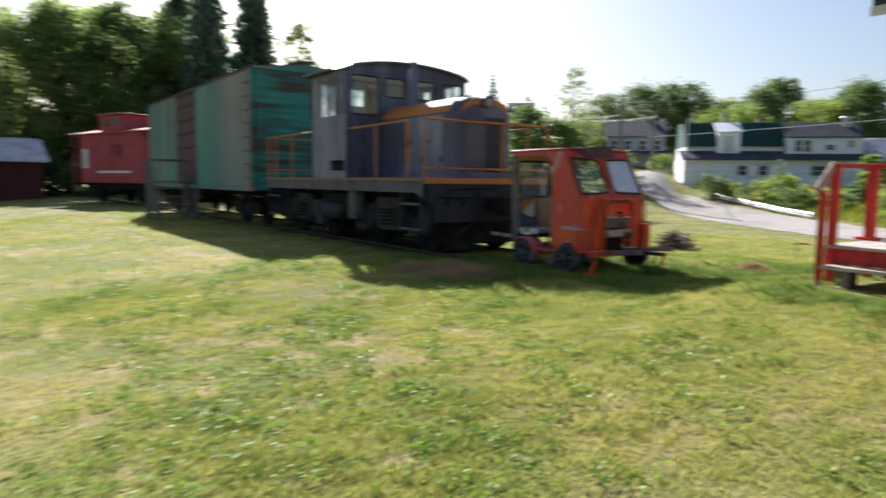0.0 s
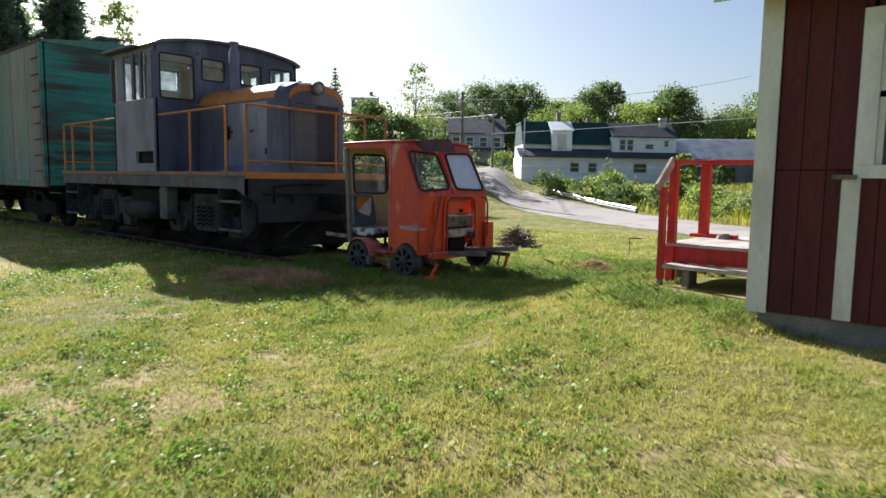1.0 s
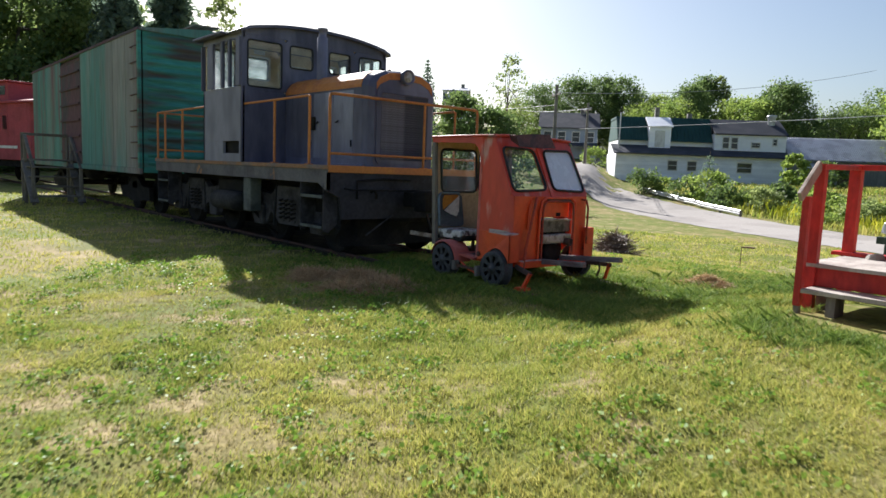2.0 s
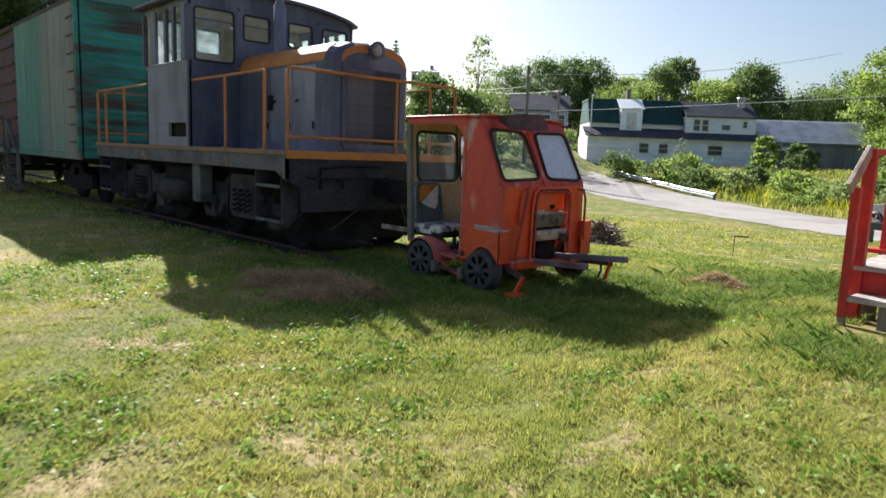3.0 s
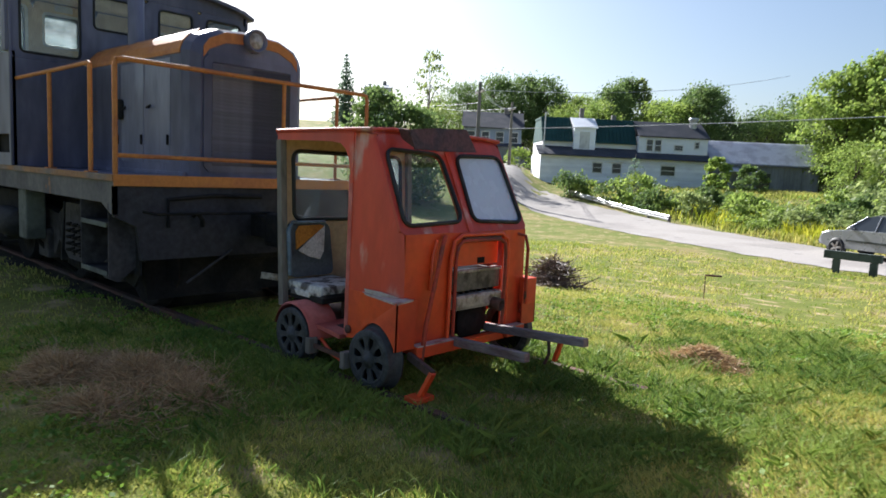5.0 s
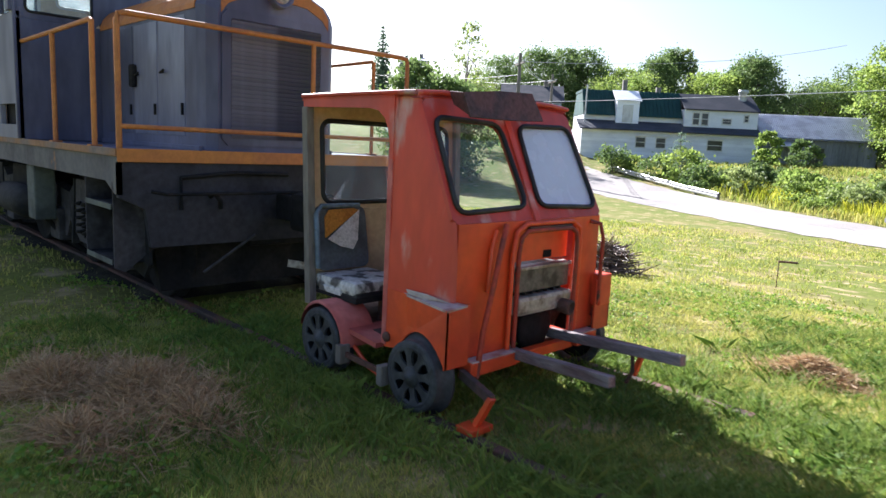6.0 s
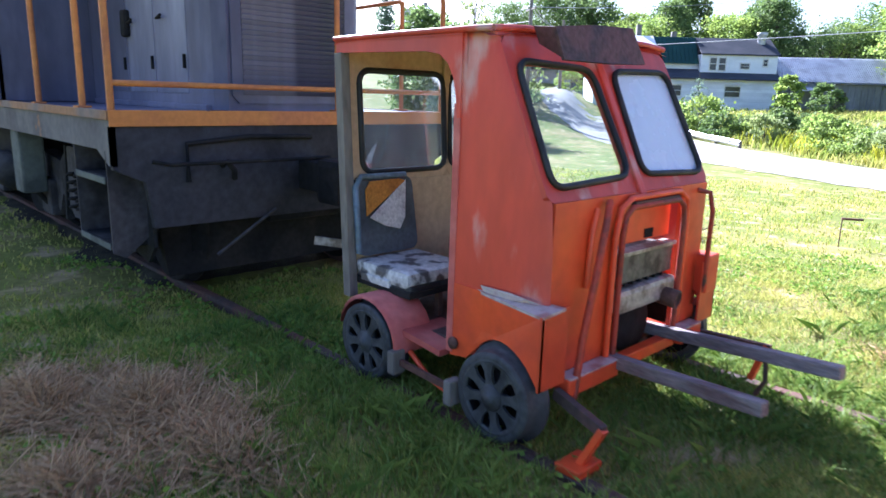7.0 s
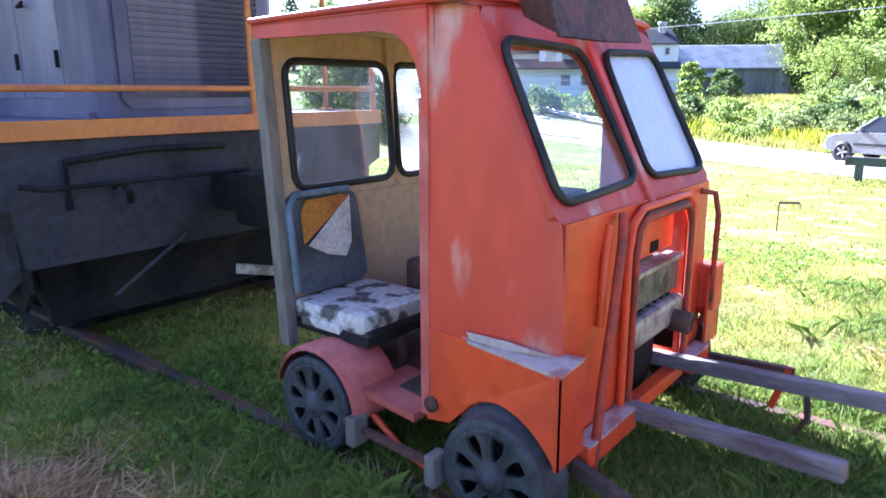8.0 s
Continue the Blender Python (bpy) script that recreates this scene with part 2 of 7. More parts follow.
M_POLE = mat("grey_pole_wood", (0.2, 0.18, 0.16), (0.13, 0.115, 0.1), rough=0.95, scale=3, stretch=(1, 1, 0.1), fine=20, bump=0.3)
M_WIRE = mat("wire_sheath", (0.45, 0.45, 0.45), (0.35, 0.35, 0.35), rough=0.5, scale=1, bump=0)
M_HAY = leaf_mat("dry_hay", (0.27, 0.17, 0.085), (0.62, 0.45, 0.25), trans=0.25)
M_TWIG = leaf_mat("dead_twigs", (0.1, 0.07, 0.06), (0.26, 0.19, 0.15), trans=0.0)
M_GRASS = leaf_mat("mown_grass", (0.2, 0.285, 0.04), (0.56, 0.5, 0.15), trans=0.45)
M_LUSH = leaf_mat("lush_grass", (0.085, 0.165, 0.032), (0.28, 0.36, 0.075), trans=0.45)
M_STRAW = leaf_mat("dry_straw_grass", (0.3, 0.25, 0.1), (0.52, 0.44, 0.22), trans=0.3)
M_LEAF = leaf_mat("summer_leaves", (0.15, 0.235, 0.05), (0.36, 0.44, 0.1), trans=0.55)
M_LEAFD = leaf_mat("dark_leaves", (0.085, 0.145, 0.045), (0.2, 0.27, 0.085), trans=0.5)
M_NEEDLE = leaf_mat("spruce_needles", (0.11, 0.16, 0.12), (0.22, 0.29, 0.19), trans=0.6)
M_LEAFPALE = leaf_mat("pale_leaves", (0.17, 0.23, 0.08), (0.33, 0.38, 0.14), trans=0.5)
M_YELLOW = leaf_mat("goldenrod", (0.28, 0.34, 0.03), (0.55, 0.52, 0.05), trans=0.5)
M_LEAFDIM = leaf_mat("woodland_leaves", (0.17, 0.26, 0.09), (0.4, 0.46, 0.15), trans=0.65)
M_GLASS = glass_mat("dusty_glass", haze=0.06)
M_PLEXI = mat("milky_pale_blue_sheet", (0.62, 0.72, 0.85), (0.58, 0.68, 0.82), rough=0.25, scale=2, vary=0.03, bump=0, spec=0.6)
M_GLASSCAB = glass_mat("cab_glass", haze=0.1)
# stronger pale film that imitates bright sky in the near side panes
M_GLASSSKY = glass_mat("sky_paled_cab_glass", haze=0.22)
M_CABLINING = mat("pale_tan_cab_lining", (0.74, 0.56, 0.36), (0.62, 0.46, 0.29), rough=0.7, scale=2, vary=0.12, bump=0.04)
M_TRUCK = mat("dusty_grey_truck_casting", (0.06, 0.057, 0.064), (0.03, 0.029, 0.033), rough=0.85, spec=0.2, scale=3, fine=20, vary=0.3, bump=0.25)
M_BUFFER = mat("blue_black_buffer_paint", (0.035, 0.035, 0.045), (0.022, 0.021, 0.026), rough=0.75, spec=0.25, scale=2, fine=20, vary=0.3, bump=0.2)
M_BOXGREY = mat("pale_grey_green_box_paint", (0.1, 0.113, 0.11), (0.055, 0.062, 0.062), rough=0.75, scale=3, fine=20, vary=0.2, bump=0.1)
# near-black colour that paints the shade on the ground below the locomotive
M_LOCOSHADE = mat("under_loco_shade_black", (0.04, 0.036, 0.03), (0.075, 0.068, 0.045), rough=0.95, spec=0.1, scale=3, fine=60, vary=0.45, bump=0.8)

# ---- mesh helpers ----
class Geo:
    """Collects vertices and faces of one mesh."""

    def __init__(self):
        self.v, self.f, self.s = [], [], []

    def add(self, verts, faces, smooth=False):
        k = len(self.v)
        self.v += [tuple(p) for p in verts]
        self.f += [tuple(i + k for i in f) for f in faces]
        self.s += [smooth] * len(faces)
        return self

    def box(self, a, b, bev=0.0, m=None):
        """A box from corner a to corner b, with bevelled edges where bev is given."""
        (x0, y0, z0), (x1, y1, z1) = a, b
        bm = bmesh.new()
        bmesh.ops.create_cube(bm, size=1, matrix=Matrix.Translation(((x0 + x1) / 2, (y0 + y1) / 2, (z0 + z1) / 2)) @ Matrix.Diagonal((abs(x1 - x0), abs(y1 - y0), abs(z1 - z0), 1)))
        if bev:
            bmesh.ops.bevel(bm, geom=bm.edges[:], offset=bev, segments=2, profile=0.6, affect="EDGES")
        if m is not None:
            bm.transform(m)
        self.add([v.co[:] for v in bm.verts], [[v.index for v in f.verts] for f in bm.faces])
        bm.free()
        return self

    def bar(self, p, q, w, h=None, up=(0, 0, 1), bev=0.0):
        """A rectangular bar from p to q, w wide and h high."""
        p, q = Vector(p), Vector(q)
        d = q - p
        z = d.normalized()
        u = Vector(up) if abs(z.dot(Vector(up))) < 0.98 else Vector((1, 0, 0))
        x = u.cross(z).normalized()
        y = z.cross(x)
        m = Matrix((x, y, z)).transposed().to_4x4()
        m.translation = p
        h = h or w
        return self.box((-w / 2, -h / 2, 0), (w / 2, h / 2, d.length), bev, m)

    def tube(self, pts, r, n=8, closed=False, cap=True):
        """A round tube along points; r is a radius or one for each point."""
        pts = [Vector(p) for p in pts]
        k = len(pts)
        rs = r if isinstance(r, (list, tuple)) else [r] * k
        verts, faces = [], []
        ref = Vector((0.31, 0.17, 0.93)).normalized()
        for i, p in enumerate(pts):
            a = pts[i - 1] if (i or closed) else p
            b = pts[(i + 1) % k] if (i < k - 1 or closed) else p
            t = (b - a).normalized()
            x = t.cross(ref).normalized()
            y = t.cross(x)
            for j in range(n):
                g = 2 * math.pi * j / n
                verts.append(p + rs[i] * (math.cos(g) * x + math.sin(g) * y))
        for i in range(k if closed else k - 1):
            for j in range(n):
                a, b = i * n + j, i * n + (j + 1) % n
                c, d = ((i + 1) % k) * n + (j + 1) % n, ((i + 1) % k) * n + j
                faces.append((a, b, c, d))
        self.add(verts, faces, True)
        if cap and not closed:
            self.add(verts[:n], [tuple(range(n))[::-1]])
            self.add(verts[-n:], [tuple(range(n))])
        return self

    def lathe(self, prof, origin, axis, n=24):
        """Turns a profile of (radius, along) about an axis through origin."""
        o, z = Vector(origin), Vector(axis).normalized()
        x = z.orthogonal().normalized()
        y = z.cross(x)
        verts, faces = [], []
        k = len(prof)
        for j in range(n):
            g = 2 * math.pi * j / n
            for r, h in prof:
                verts.append(o + h * z + r * (math.cos(g) * x + math.sin(g) * y))
        for j in range(n):
            for i in range(k - 1):
                faces.append((j * k + i, ((j + 1) % n) * k + i, ((j + 1) % n) * k + i + 1, j * k + i + 1))
        return self.add(verts, faces, True)

    def plate(self, loop, off):
        """A flat polygon made solid by the offset vector."""
        o, k = Vector(off), len(loop)
        a = [Vector(p) for p in loop]
        verts = a + [p + o for p in a]
        faces = [tuple(range(k)), tuple(range(k, 2 * k))[::-1]] + [(i, i + k, (i + 1) % k + k, (i + 1) % k) for i in range(k)]
        return self.add(verts, faces)

    def ring(self, outer, inner, off):
        """A plate between two loops of equal length, open in the middle."""
        o, k = Vector(off), len(outer)
        a, b = [Vector(p) for p in outer], [Vector(p) for p in inner]
        verts = a + b + [p + o for p in a] + [p + o for p in b]
        faces = []
        for i in range(k):
            j = (i + 1) % k
            faces += [(i, j, k + j, k + i), (2 * k + i, 3 * k + i, 3 * k + j, 2 * k + j), (i, 2 * k + i, 2 * k + j, j), (k + i, k + j, 3 * k + j, 3 * k + i)]
        return self.add(verts, faces)

    def mesh(self, name):
        me = bpy.data.meshes.new(name)
        me.from_pydata(self.v, [], self.f)
        me.polygons.foreach_set("use_smooth", self.s)
        me.update()
        return me


def normals_out(me):
    bm = bmesh.new()
    bm.from_mesh(me)
    bmesh.ops.recalc_face_normals(bm, faces=bm.faces[:])
    bm.to_mesh(me)
    bm.free()
    return me


def thing(name, label, category, group="", kind="", at=(0, 0, 0), turn=0.0):
    ob = new(name)
    ob.matrix_basis = pose(*at, 0, 0, turn)
    ob.empty_display_size = 0.2
    return tagged(ob, label, category, group, kind)


def part(name, geo, material, parent, label=""):
    """One mesh object under a thing or a part, in the thing's own coordinates."""
    me = normals_out(geo.mesh(name)) if isinstance(geo, Geo) else geo
    if not me.materials:
        me.materials.append(material)
    ob = new(name, me)
    ob.parent = parent
    return tagged(ob, label)


def solo(name, geo, material, label, category, kind="", group=""):
    me = normals_out(geo.mesh(name)) if isinstance(geo, Geo) else geo
    me.materials.append(material)
    return tagged(new(name, me), label, category, group, kind)


def round_loop(corners, r, n=5):
    """A closed flat loop with rounded corners, from corner points in order."""
    out, k = [], len(corners)
    cs = [Vector(c) for c in corners]
    for i in range(k):
        p, a, b = cs[i], cs[i - 1], cs[(i + 1) % k]
        u, w = (a - p).normalized(), (b - p).normalized()
        s, e = p + u * r, p + w * r
        for j in range(n + 1):
            t = j / n
            out.append((1 - t) ** 2 * s + 2 * t * (1 - t) * p + t * t * e)
    return out


def outer_for(inner, corners):
    """Points on a convex polygon, one for each point of the inner loop, that hit the polygon's corners exactly."""
    cs = [Vector(c) for c in corners]
    k, n = len(cs), len(inner)
    per = n // k
    out = []
    for i in range(k):
        a, p, b = cs[i - 1], cs[i], cs[(i + 1) % k]
        for j in range(per):
            t = j / (per - 1) - 0.5
            out.append(p + (a - p) * (-t) * 0.5 if t < 0 else p + (b - p) * t * 0.5)
    return out


def smooth(a, b, v):
    t = np.clip((v - a) / (b - a), 0, 1)
    return t * t * (3 - 2 * t)


# ---- ground ----
def ground_z(x, y):
    x, y = np.asarray(x, float), np.asarray(y, float)
    z = -0.08 - 0.3 * smooth(-1.5, -9.5, y) + 0.055 * smooth(-2.6, -1.8, x) * (1 - smooth(1.0, 1.9, np.abs(y)))
    z = z + 0.16 * smooth(1.0, 3.2, x) * smooth(-5.5, -1.2, y) * (1 - smooth(4, 9, y)) * (1 - smooth(12, 30, x))
    z = z - 0.12 * smooth(4.0, 4.7, x) * smooth(-2.4, -1.1, y) * (1 - smooth(4, 9, y)) * (1 - smooth(12, 30, x))
    d = np.hypot(x - 4, y + 5)
    far = smooth(0.0, 14.0, y)
    z = z - 0.92 * smooth(1.5, 21, y) * (1 - smooth(34, 60, d))
    z = z + (0.9 * smooth(40, 62, d) + 6.5 * smooth(62, 140, d)) * far + 1.5 * smooth(60, 150, d)
    z = z - 0.17 * smooth(3.5, 7.0, y) * (1 - smooth(9.5, 16, y)) * (1 - smooth(5, 10, np.abs(x + 1)))
    ang = np.degrees(np.arctan2(4 - x, y + 5))
    z = z + 1.5 * smooth(34.2, 37.0, ang) * smooth(40, 58, d) * far
    calm = smooth(1.2, 2.4, np.abs(y))
    z = z + calm * 0.02 * np.sin(1.3 * x + 0.4 * y) * np.cos(0.9 * y - 0.5 * x) + calm * 0.012 * np.sin(3.1 * x - 1.7 * y) * np.sin(2.3 * y + 0.8 * x)
    return z


def gz(x, y):
    return float(ground_z(x, y))


def axis_steps(lo, hi, fine_lo, fine_hi, step):
    inner = list(np.arange(fine_lo, fine_hi + 1e-6, step))
    out, s = [], step
    v = fine_hi
    while v < hi:
        s *= 1.18
        v += s
        out.append(v)
    pre, s, v = [], step, fine_lo
    while v > lo:
        s *= 1.18
        v -= s
        pre.append(v)
    return np.array(pre[::-1] + inner + out)


gx, gy = axis_steps(-900, 900, -26, 14, 0.25), axis_steps(-900, 900, -14, 26, 0.25)
XX, YY = np.meshgrid(gx, gy, indexing="ij")
ZZ = ground_z(XX, YY)
nx, ny = len(gx), len(gy)
idx = np.arange(nx * ny).reshape(nx, ny)
quads = np.stack([idx[:-1, :-1], idx[1:, :-1], idx[1:, 1:], idx[:-1, 1:]], -1).reshape(-1, 4)


def fast_mesh(name, verts, faces, smooth_on=False):
    """A mesh from arrays of vertices and of faces with equally many corners."""
    me = bpy.data.meshes.new(name)
    k = faces.shape[1]
    me.vertices.add(len(verts)), me.loops.add(faces.size), me.polygons.add(len(faces))
    me.vertices.foreach_set("co", np.ascontiguousarray(verts, np.float32).ravel())
    me.loops.foreach_set("vertex_index", np.ascontiguousarray(faces, np.int32).ravel())
    me.polygons.foreach_set("loop_start", np.arange(0, faces.size, k, dtype=np.int32))
    me.polygons.foreach_set("use_smooth", np.full(len(faces), smooth_on))
    me.update(calc_edges=True)
    return me


M_SOIL = mat("worn_lawn_ground", (0.13, 0.15, 0.03), (0.23, 0.19, 0.075), rough=0.95, scale=0.55, edge=(0.42, 0.66), fine=18, vary=0.35, bump=0.6,
             col3=(0.33, 0.26, 0.14), edge3=(0.54, 0.68), scale3=2.2, coords="World", spec=0.1, detail=8)
solo("ground", fast_mesh("ground", np.stack([XX, YY, ZZ], -1).reshape(-1, 3), quads, True), M_SOIL,
     "uneven mown lawn, green with dry straw-coloured patches", "ground", "structure")
# ---- track ----
def rail_part(y):
    g = Geo()
    prof = [(-0.07, -0.14), (0.07, -0.14), (0.07, -0.125), (0.012, -0.105), (0.012, -0.04), (0.036, -0.03), (0.036, -0.004), (0.03, 0),
            (-0.03, 0), (-0.036, -0.004), (-0.036, -0.03), (-0.012, -0.04), (-0.012, -0.105), (-0.07, -0.125)]
    g.plate([(-46, y + a, b) for a, b in prof], (47.25, 0, 0))
    return g


track = thing("railway_track", "rusty steel rails sunk in the grass under the train", "track", kind="structure")
for y in (-0.7535, 0.7535):
    part("rail", rail_part(y), M_RUST, track)
for i in range(30):
    g = Geo().box((-0.11, -1.25, -0.3), (0.11, 1.25, -0.135), 0.01)
    tie = part("tie", g, M_GREYBOARD, track)
    tie.location.x = 0.9 - 0.6 * i

# dark sheet laid over the grass as painted shade under the locomotive
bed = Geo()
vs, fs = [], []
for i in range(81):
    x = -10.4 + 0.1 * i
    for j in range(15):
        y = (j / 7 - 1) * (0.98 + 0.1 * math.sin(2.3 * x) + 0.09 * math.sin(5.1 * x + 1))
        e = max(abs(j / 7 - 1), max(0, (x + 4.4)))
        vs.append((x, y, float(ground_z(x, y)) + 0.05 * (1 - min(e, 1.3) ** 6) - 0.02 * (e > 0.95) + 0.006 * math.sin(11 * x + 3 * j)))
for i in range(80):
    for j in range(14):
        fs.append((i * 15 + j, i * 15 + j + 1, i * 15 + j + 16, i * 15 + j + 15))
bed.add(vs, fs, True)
solo("track_bed", bed, M_LOCOSHADE, "black sheet standing for the deep shade under the locomotive", "track bed", "structure")

# ---- track speeder ----
def spoke_wheel(parent, x, y, out):
    """A flanged wheel with eight round-ended spokes; out is +1 or -1, the way its face looks."""
    o, ax = (x, y, 0.2), (0, out, 0)
    tyre = Geo().lathe([(0.17, -0.005), (0.198, -0.005), (0.2, -0.02), (0.203, -0.09), (0.228, -0.1), (0.228, -0.118), (0.17, -0.118), (0.17, -0.005)], o, ax, 40)
    w = part("wheel", tyre, M_WHEEL, parent, "grey steel wheel with eight spokes")
    rim = Geo().lathe([(0.172, -0.02), (0.172, -0.006), (0.148, -0.004), (0.145, -0.02), (0.172, -0.02)], o, ax, 40)
    part("rim", rim, M_WHEEL, w)
    for k in range(8):
        a = 2 * math.pi * k / 8 + 0.2
        c, s = math.cos(a), math.sin(a)
        g = Geo()
        side = Vector((-s, 0, c))
        rad = Vector((c, 0, s))
        cen = Vector((x, y - out * 0.02, 0.2))
        loop = []
        for r, h in ((0.05, 0.026), (0.08, 0.019), (0.115, 0.02), (0.152, 0.038)):
            loop.append(cen + rad * r + side * h)
        for r, h in ((0.152, 0.038), (0.115, 0.02), (0.08, 0.019), (0.05, 0.026)):
            loop.append(cen + rad * r - side * h)
        g.plate(loop, (0, out * 0.016, 0))
        part("spoke", g, M_WHEEL, w)
    hub = Geo().lathe([(0.0, 0.022), (0.022, 0.022), (0.026, 0.008), (0.05, 0.004), (0.06, -0.004), (0.06, -0.05), (0.0, -0.05)], o, ax, 20)
    part("hub", hub, M_WHEEL, w)
    back = Geo().lathe([(0.0, -0.085), (0.17, -0.085), (0.17, -0.092), (0.0, -0.092)], o, ax, 30)
    part("dish", back, M_IRON, w)


def speeder():
    sp = thing("track_speeder", "faded orange rail speeder with a small open cab", "rail vehicle")
    # windshield plane: foot at x 0.16, z 1.04; head at x -0.17, z 1.70
    def ws(y, z):
        return (0.16 - 0.33 * (z - 1.04) / 0.66, y, z)
    th = Vector((-0.66, 0, -0.33)).normalized() * 0.025
    front = Geo()
    for s in (-1, 1):
        cor = [ws(s * 0.69, 1.04), ws(s * 0.0, 1.04), ws(s * 0.0, 1.70), ws(s * 0.665, 1.70)]
        win = [ws(s * 0.645, 1.095), ws(s * 0.06, 1.115), ws(s * 0.085, 1.585), ws(s * 0.615, 1.6)]
        inner = round_loop(win, 0.085, 5)
        front.ring(outer_for(inner, cor), inner, th)
    part("windshield_frame", front, M_ORANGE, sp)
    for s in (-1, 1):
        win = [ws(s * 0.645, 1.095), ws(s * 0.06, 1.115), ws(s * 0.085, 1.585), ws(s * 0.615, 1.6)]
        lp = [Vector(p) + Vector((0.008, 0, 0.004)) for p in round_loop(win, 0.085, 6)]
        part("gasket", Geo().tube(lp, 0.015, 6, closed=True), M_RUBBER, sp, "black rubber window gasket")
        pane = Geo().plate([p - Vector((0.012, 0, 0.006)) for p in lp], (-0.004, 0, -0.002))
        g = part("pane", pane, M_GLASS if s < 0 else M_PLEXI, sp, "clear windshield glass" if s < 0 else "milky pale blue windshield sheet")
        g.visible_shadow = False
    part("windshield_post", Geo().bar(ws(0, 1.02), ws(0, 1.69), 0.05, 0.03, (1, 0, 0), 0.008), M_ORANGE, sp)
    # cab sides: front panel from the doorway to the rounded corner, with an arch over the wheel
    for s in (-1, 1):
        g = Geo()
        levels = [(1.72, -0.18, 0.695), (1.55, -0.095, 0.695), (1.3, 0.03, 0.70), (1.04, 0.16, 0.70), (0.85, 0.168, 0.69), (0.6, 0.172, 0.69)]
        grid = []
        for z, xf, yf in levels:
            row = []
            yb = 0.70 if z > 0.9 else 0.705
            row.append((-0.355, s * yb, z))
            row.append((-0.315, s * (yb - 0.003), z))
            row.append((xf - 0.17, s * (yb - 0.01), z))
            for k in range(1, 6):
                a = math.pi / 2 * k / 5
                row.append((xf - 0.17 + 0.17 * math.sin(a), s * (yb - 0.01 - (yb - 0.01 - (yf - 0.03)) * (1 - math.cos(a))), z))
            grid.append(row)
        nv = len(grid[0])
        vs = [p for r in grid for p in r]
        fs = [(i * nv + j, i * nv + j + 1, (i + 1) * nv + j + 1, (i + 1) * nv + j) for i in range(len(grid) - 1) for j in range(nv - 1)]
        g.add(vs, fs, True)
        g.add([(x * 0.985 - 0.006, y * 0.975, z) for x, y, z in vs], [f[::-1] for f in fs], True)
        part("side_panel", g, M_ORANGE, sp, "faded orange steel side panel")
        # lower skirt, flared out towards the front corner, with the wheel arch
        arch = [(0.235 * math.cos(a), 0.2 + 0.235 * math.sin(a)) for a in np.linspace(math.pi * 0.86, math.pi * 0.14, 12)]
        prof = [(-0.355, 0.265)] + [(-0.25, 0.28)] + arch[1:-1] + [(0.225, 0.29), (0.225, 0.61), (-0.16, 0.615), (-0.355, 0.62)]
        def flare(x, z):
            f = float(smooth(-0.22, 0.2, x))
            return 0.706 + 0.07 * f
        loop = [(x, s * flare(x, z), z) for x, z in prof]
        low = Geo().plate(loop, (0, -s * 0.015, 0))
        # top ledge and front return of the flare
        part("side_skirt", low, M_ORANGE_LOW, sp, "orange steel skirt over the wheel")
        ledge = Geo().plate([(-0.2, s * 0.7, 0.618), (-0.16, s * 0.712, 0.615), (0.225, s * 0.776, 0.61), (0.232, s * 0.63, 0.625), (0.1, s * 0.66, 0.63)], (0, 0, -0.012))
        part("ledge", ledge, M_SCRAPE, sp, "ledge scraped to bare primer")
        scr = Geo().plate([(-0.17, s * 0.7095, 0.645), (0.0, s * 0.708, 0.648), (0.1, s * 0.712, 0.642), (0.16, s * 0.70, 0.632), (0.0, s * 0.712, 0.618), (-0.15, s * 0.712, 0.622)], (0, s * 0.004, 0))
        part("scrape", scr, M_SCRAPE, sp)
        fr = Geo().plate([(0.225, s * 0.776, 0.29), (0.225, s * 0.6, 0.29), (0.225, s * 0.6, 0.625), (0.225, s * 0.776, 0.61)], (-0.012, 0, 0))
        part("front_return", fr, M_ORANGE_LOW, sp)
        hinge = Geo().lathe([(0, 0.0), (0.03, 0.0), (0.03, 0.012), (0, 0.012)], (-0.33, s * 0.706, 0.33), (0, s, 0), 14)
        part("bolt_cap", hinge, M_RUST, sp)
    # roof, crowned, with a rolled edge
    g = Geo()
    ys = np.linspace(-0.715, 0.715, 13)
    xs = [-1.265, -1.25, -0.75, -0.21, -0.165]
    vs, fs = [], []
    for i, x in enumerate(xs):
        for y in ys:
            e = 0.012 if i in (0, 4) else 0
            vs.append((x, y, 1.755 - 0.03 * (abs(y) / 0.715) ** 4 - e))
    n = len(ys)
    for i in range(len(xs) - 1):
        for j in range(n - 1):
            fs.append((i * n + j, i * n + j + 1, (i + 1) * n + j + 1, (i + 1) * n + j))
    g.add(vs, fs, True)
    g.add([(x, y, z - 0.02) for x, y, z in vs], [f[::-1] for f in fs], True)
    part("roof", g, M_PINK, sp, "sun-bleached red roof sheet")
    for s in (-1, 1):
        # header over the doorway with rounded front corner
        prof = [(-1.255, 1.735), (-0.335, 1.735), (-0.335, 1.36), (-0.355, 1.36), (-0.365, 1.45), (-0.385, 1.53), (-0.42, 1.59), (-0.475, 1.63), (-0.57, 1.645), (-1.255, 1.655)]
        part("door_header", Geo().plate([(x, s * 0.708, z) for x, z in prof], (0, -s * 0.03, 0)), M_ORANGE, sp)
        part("door_jamb", Geo().bar((-0.36, s * 0.70, 0.28), (-0.357, s * 0.695, 1.42), 0.02, 0.04, (1, 0, 0), 0.004), M_PINK, sp)
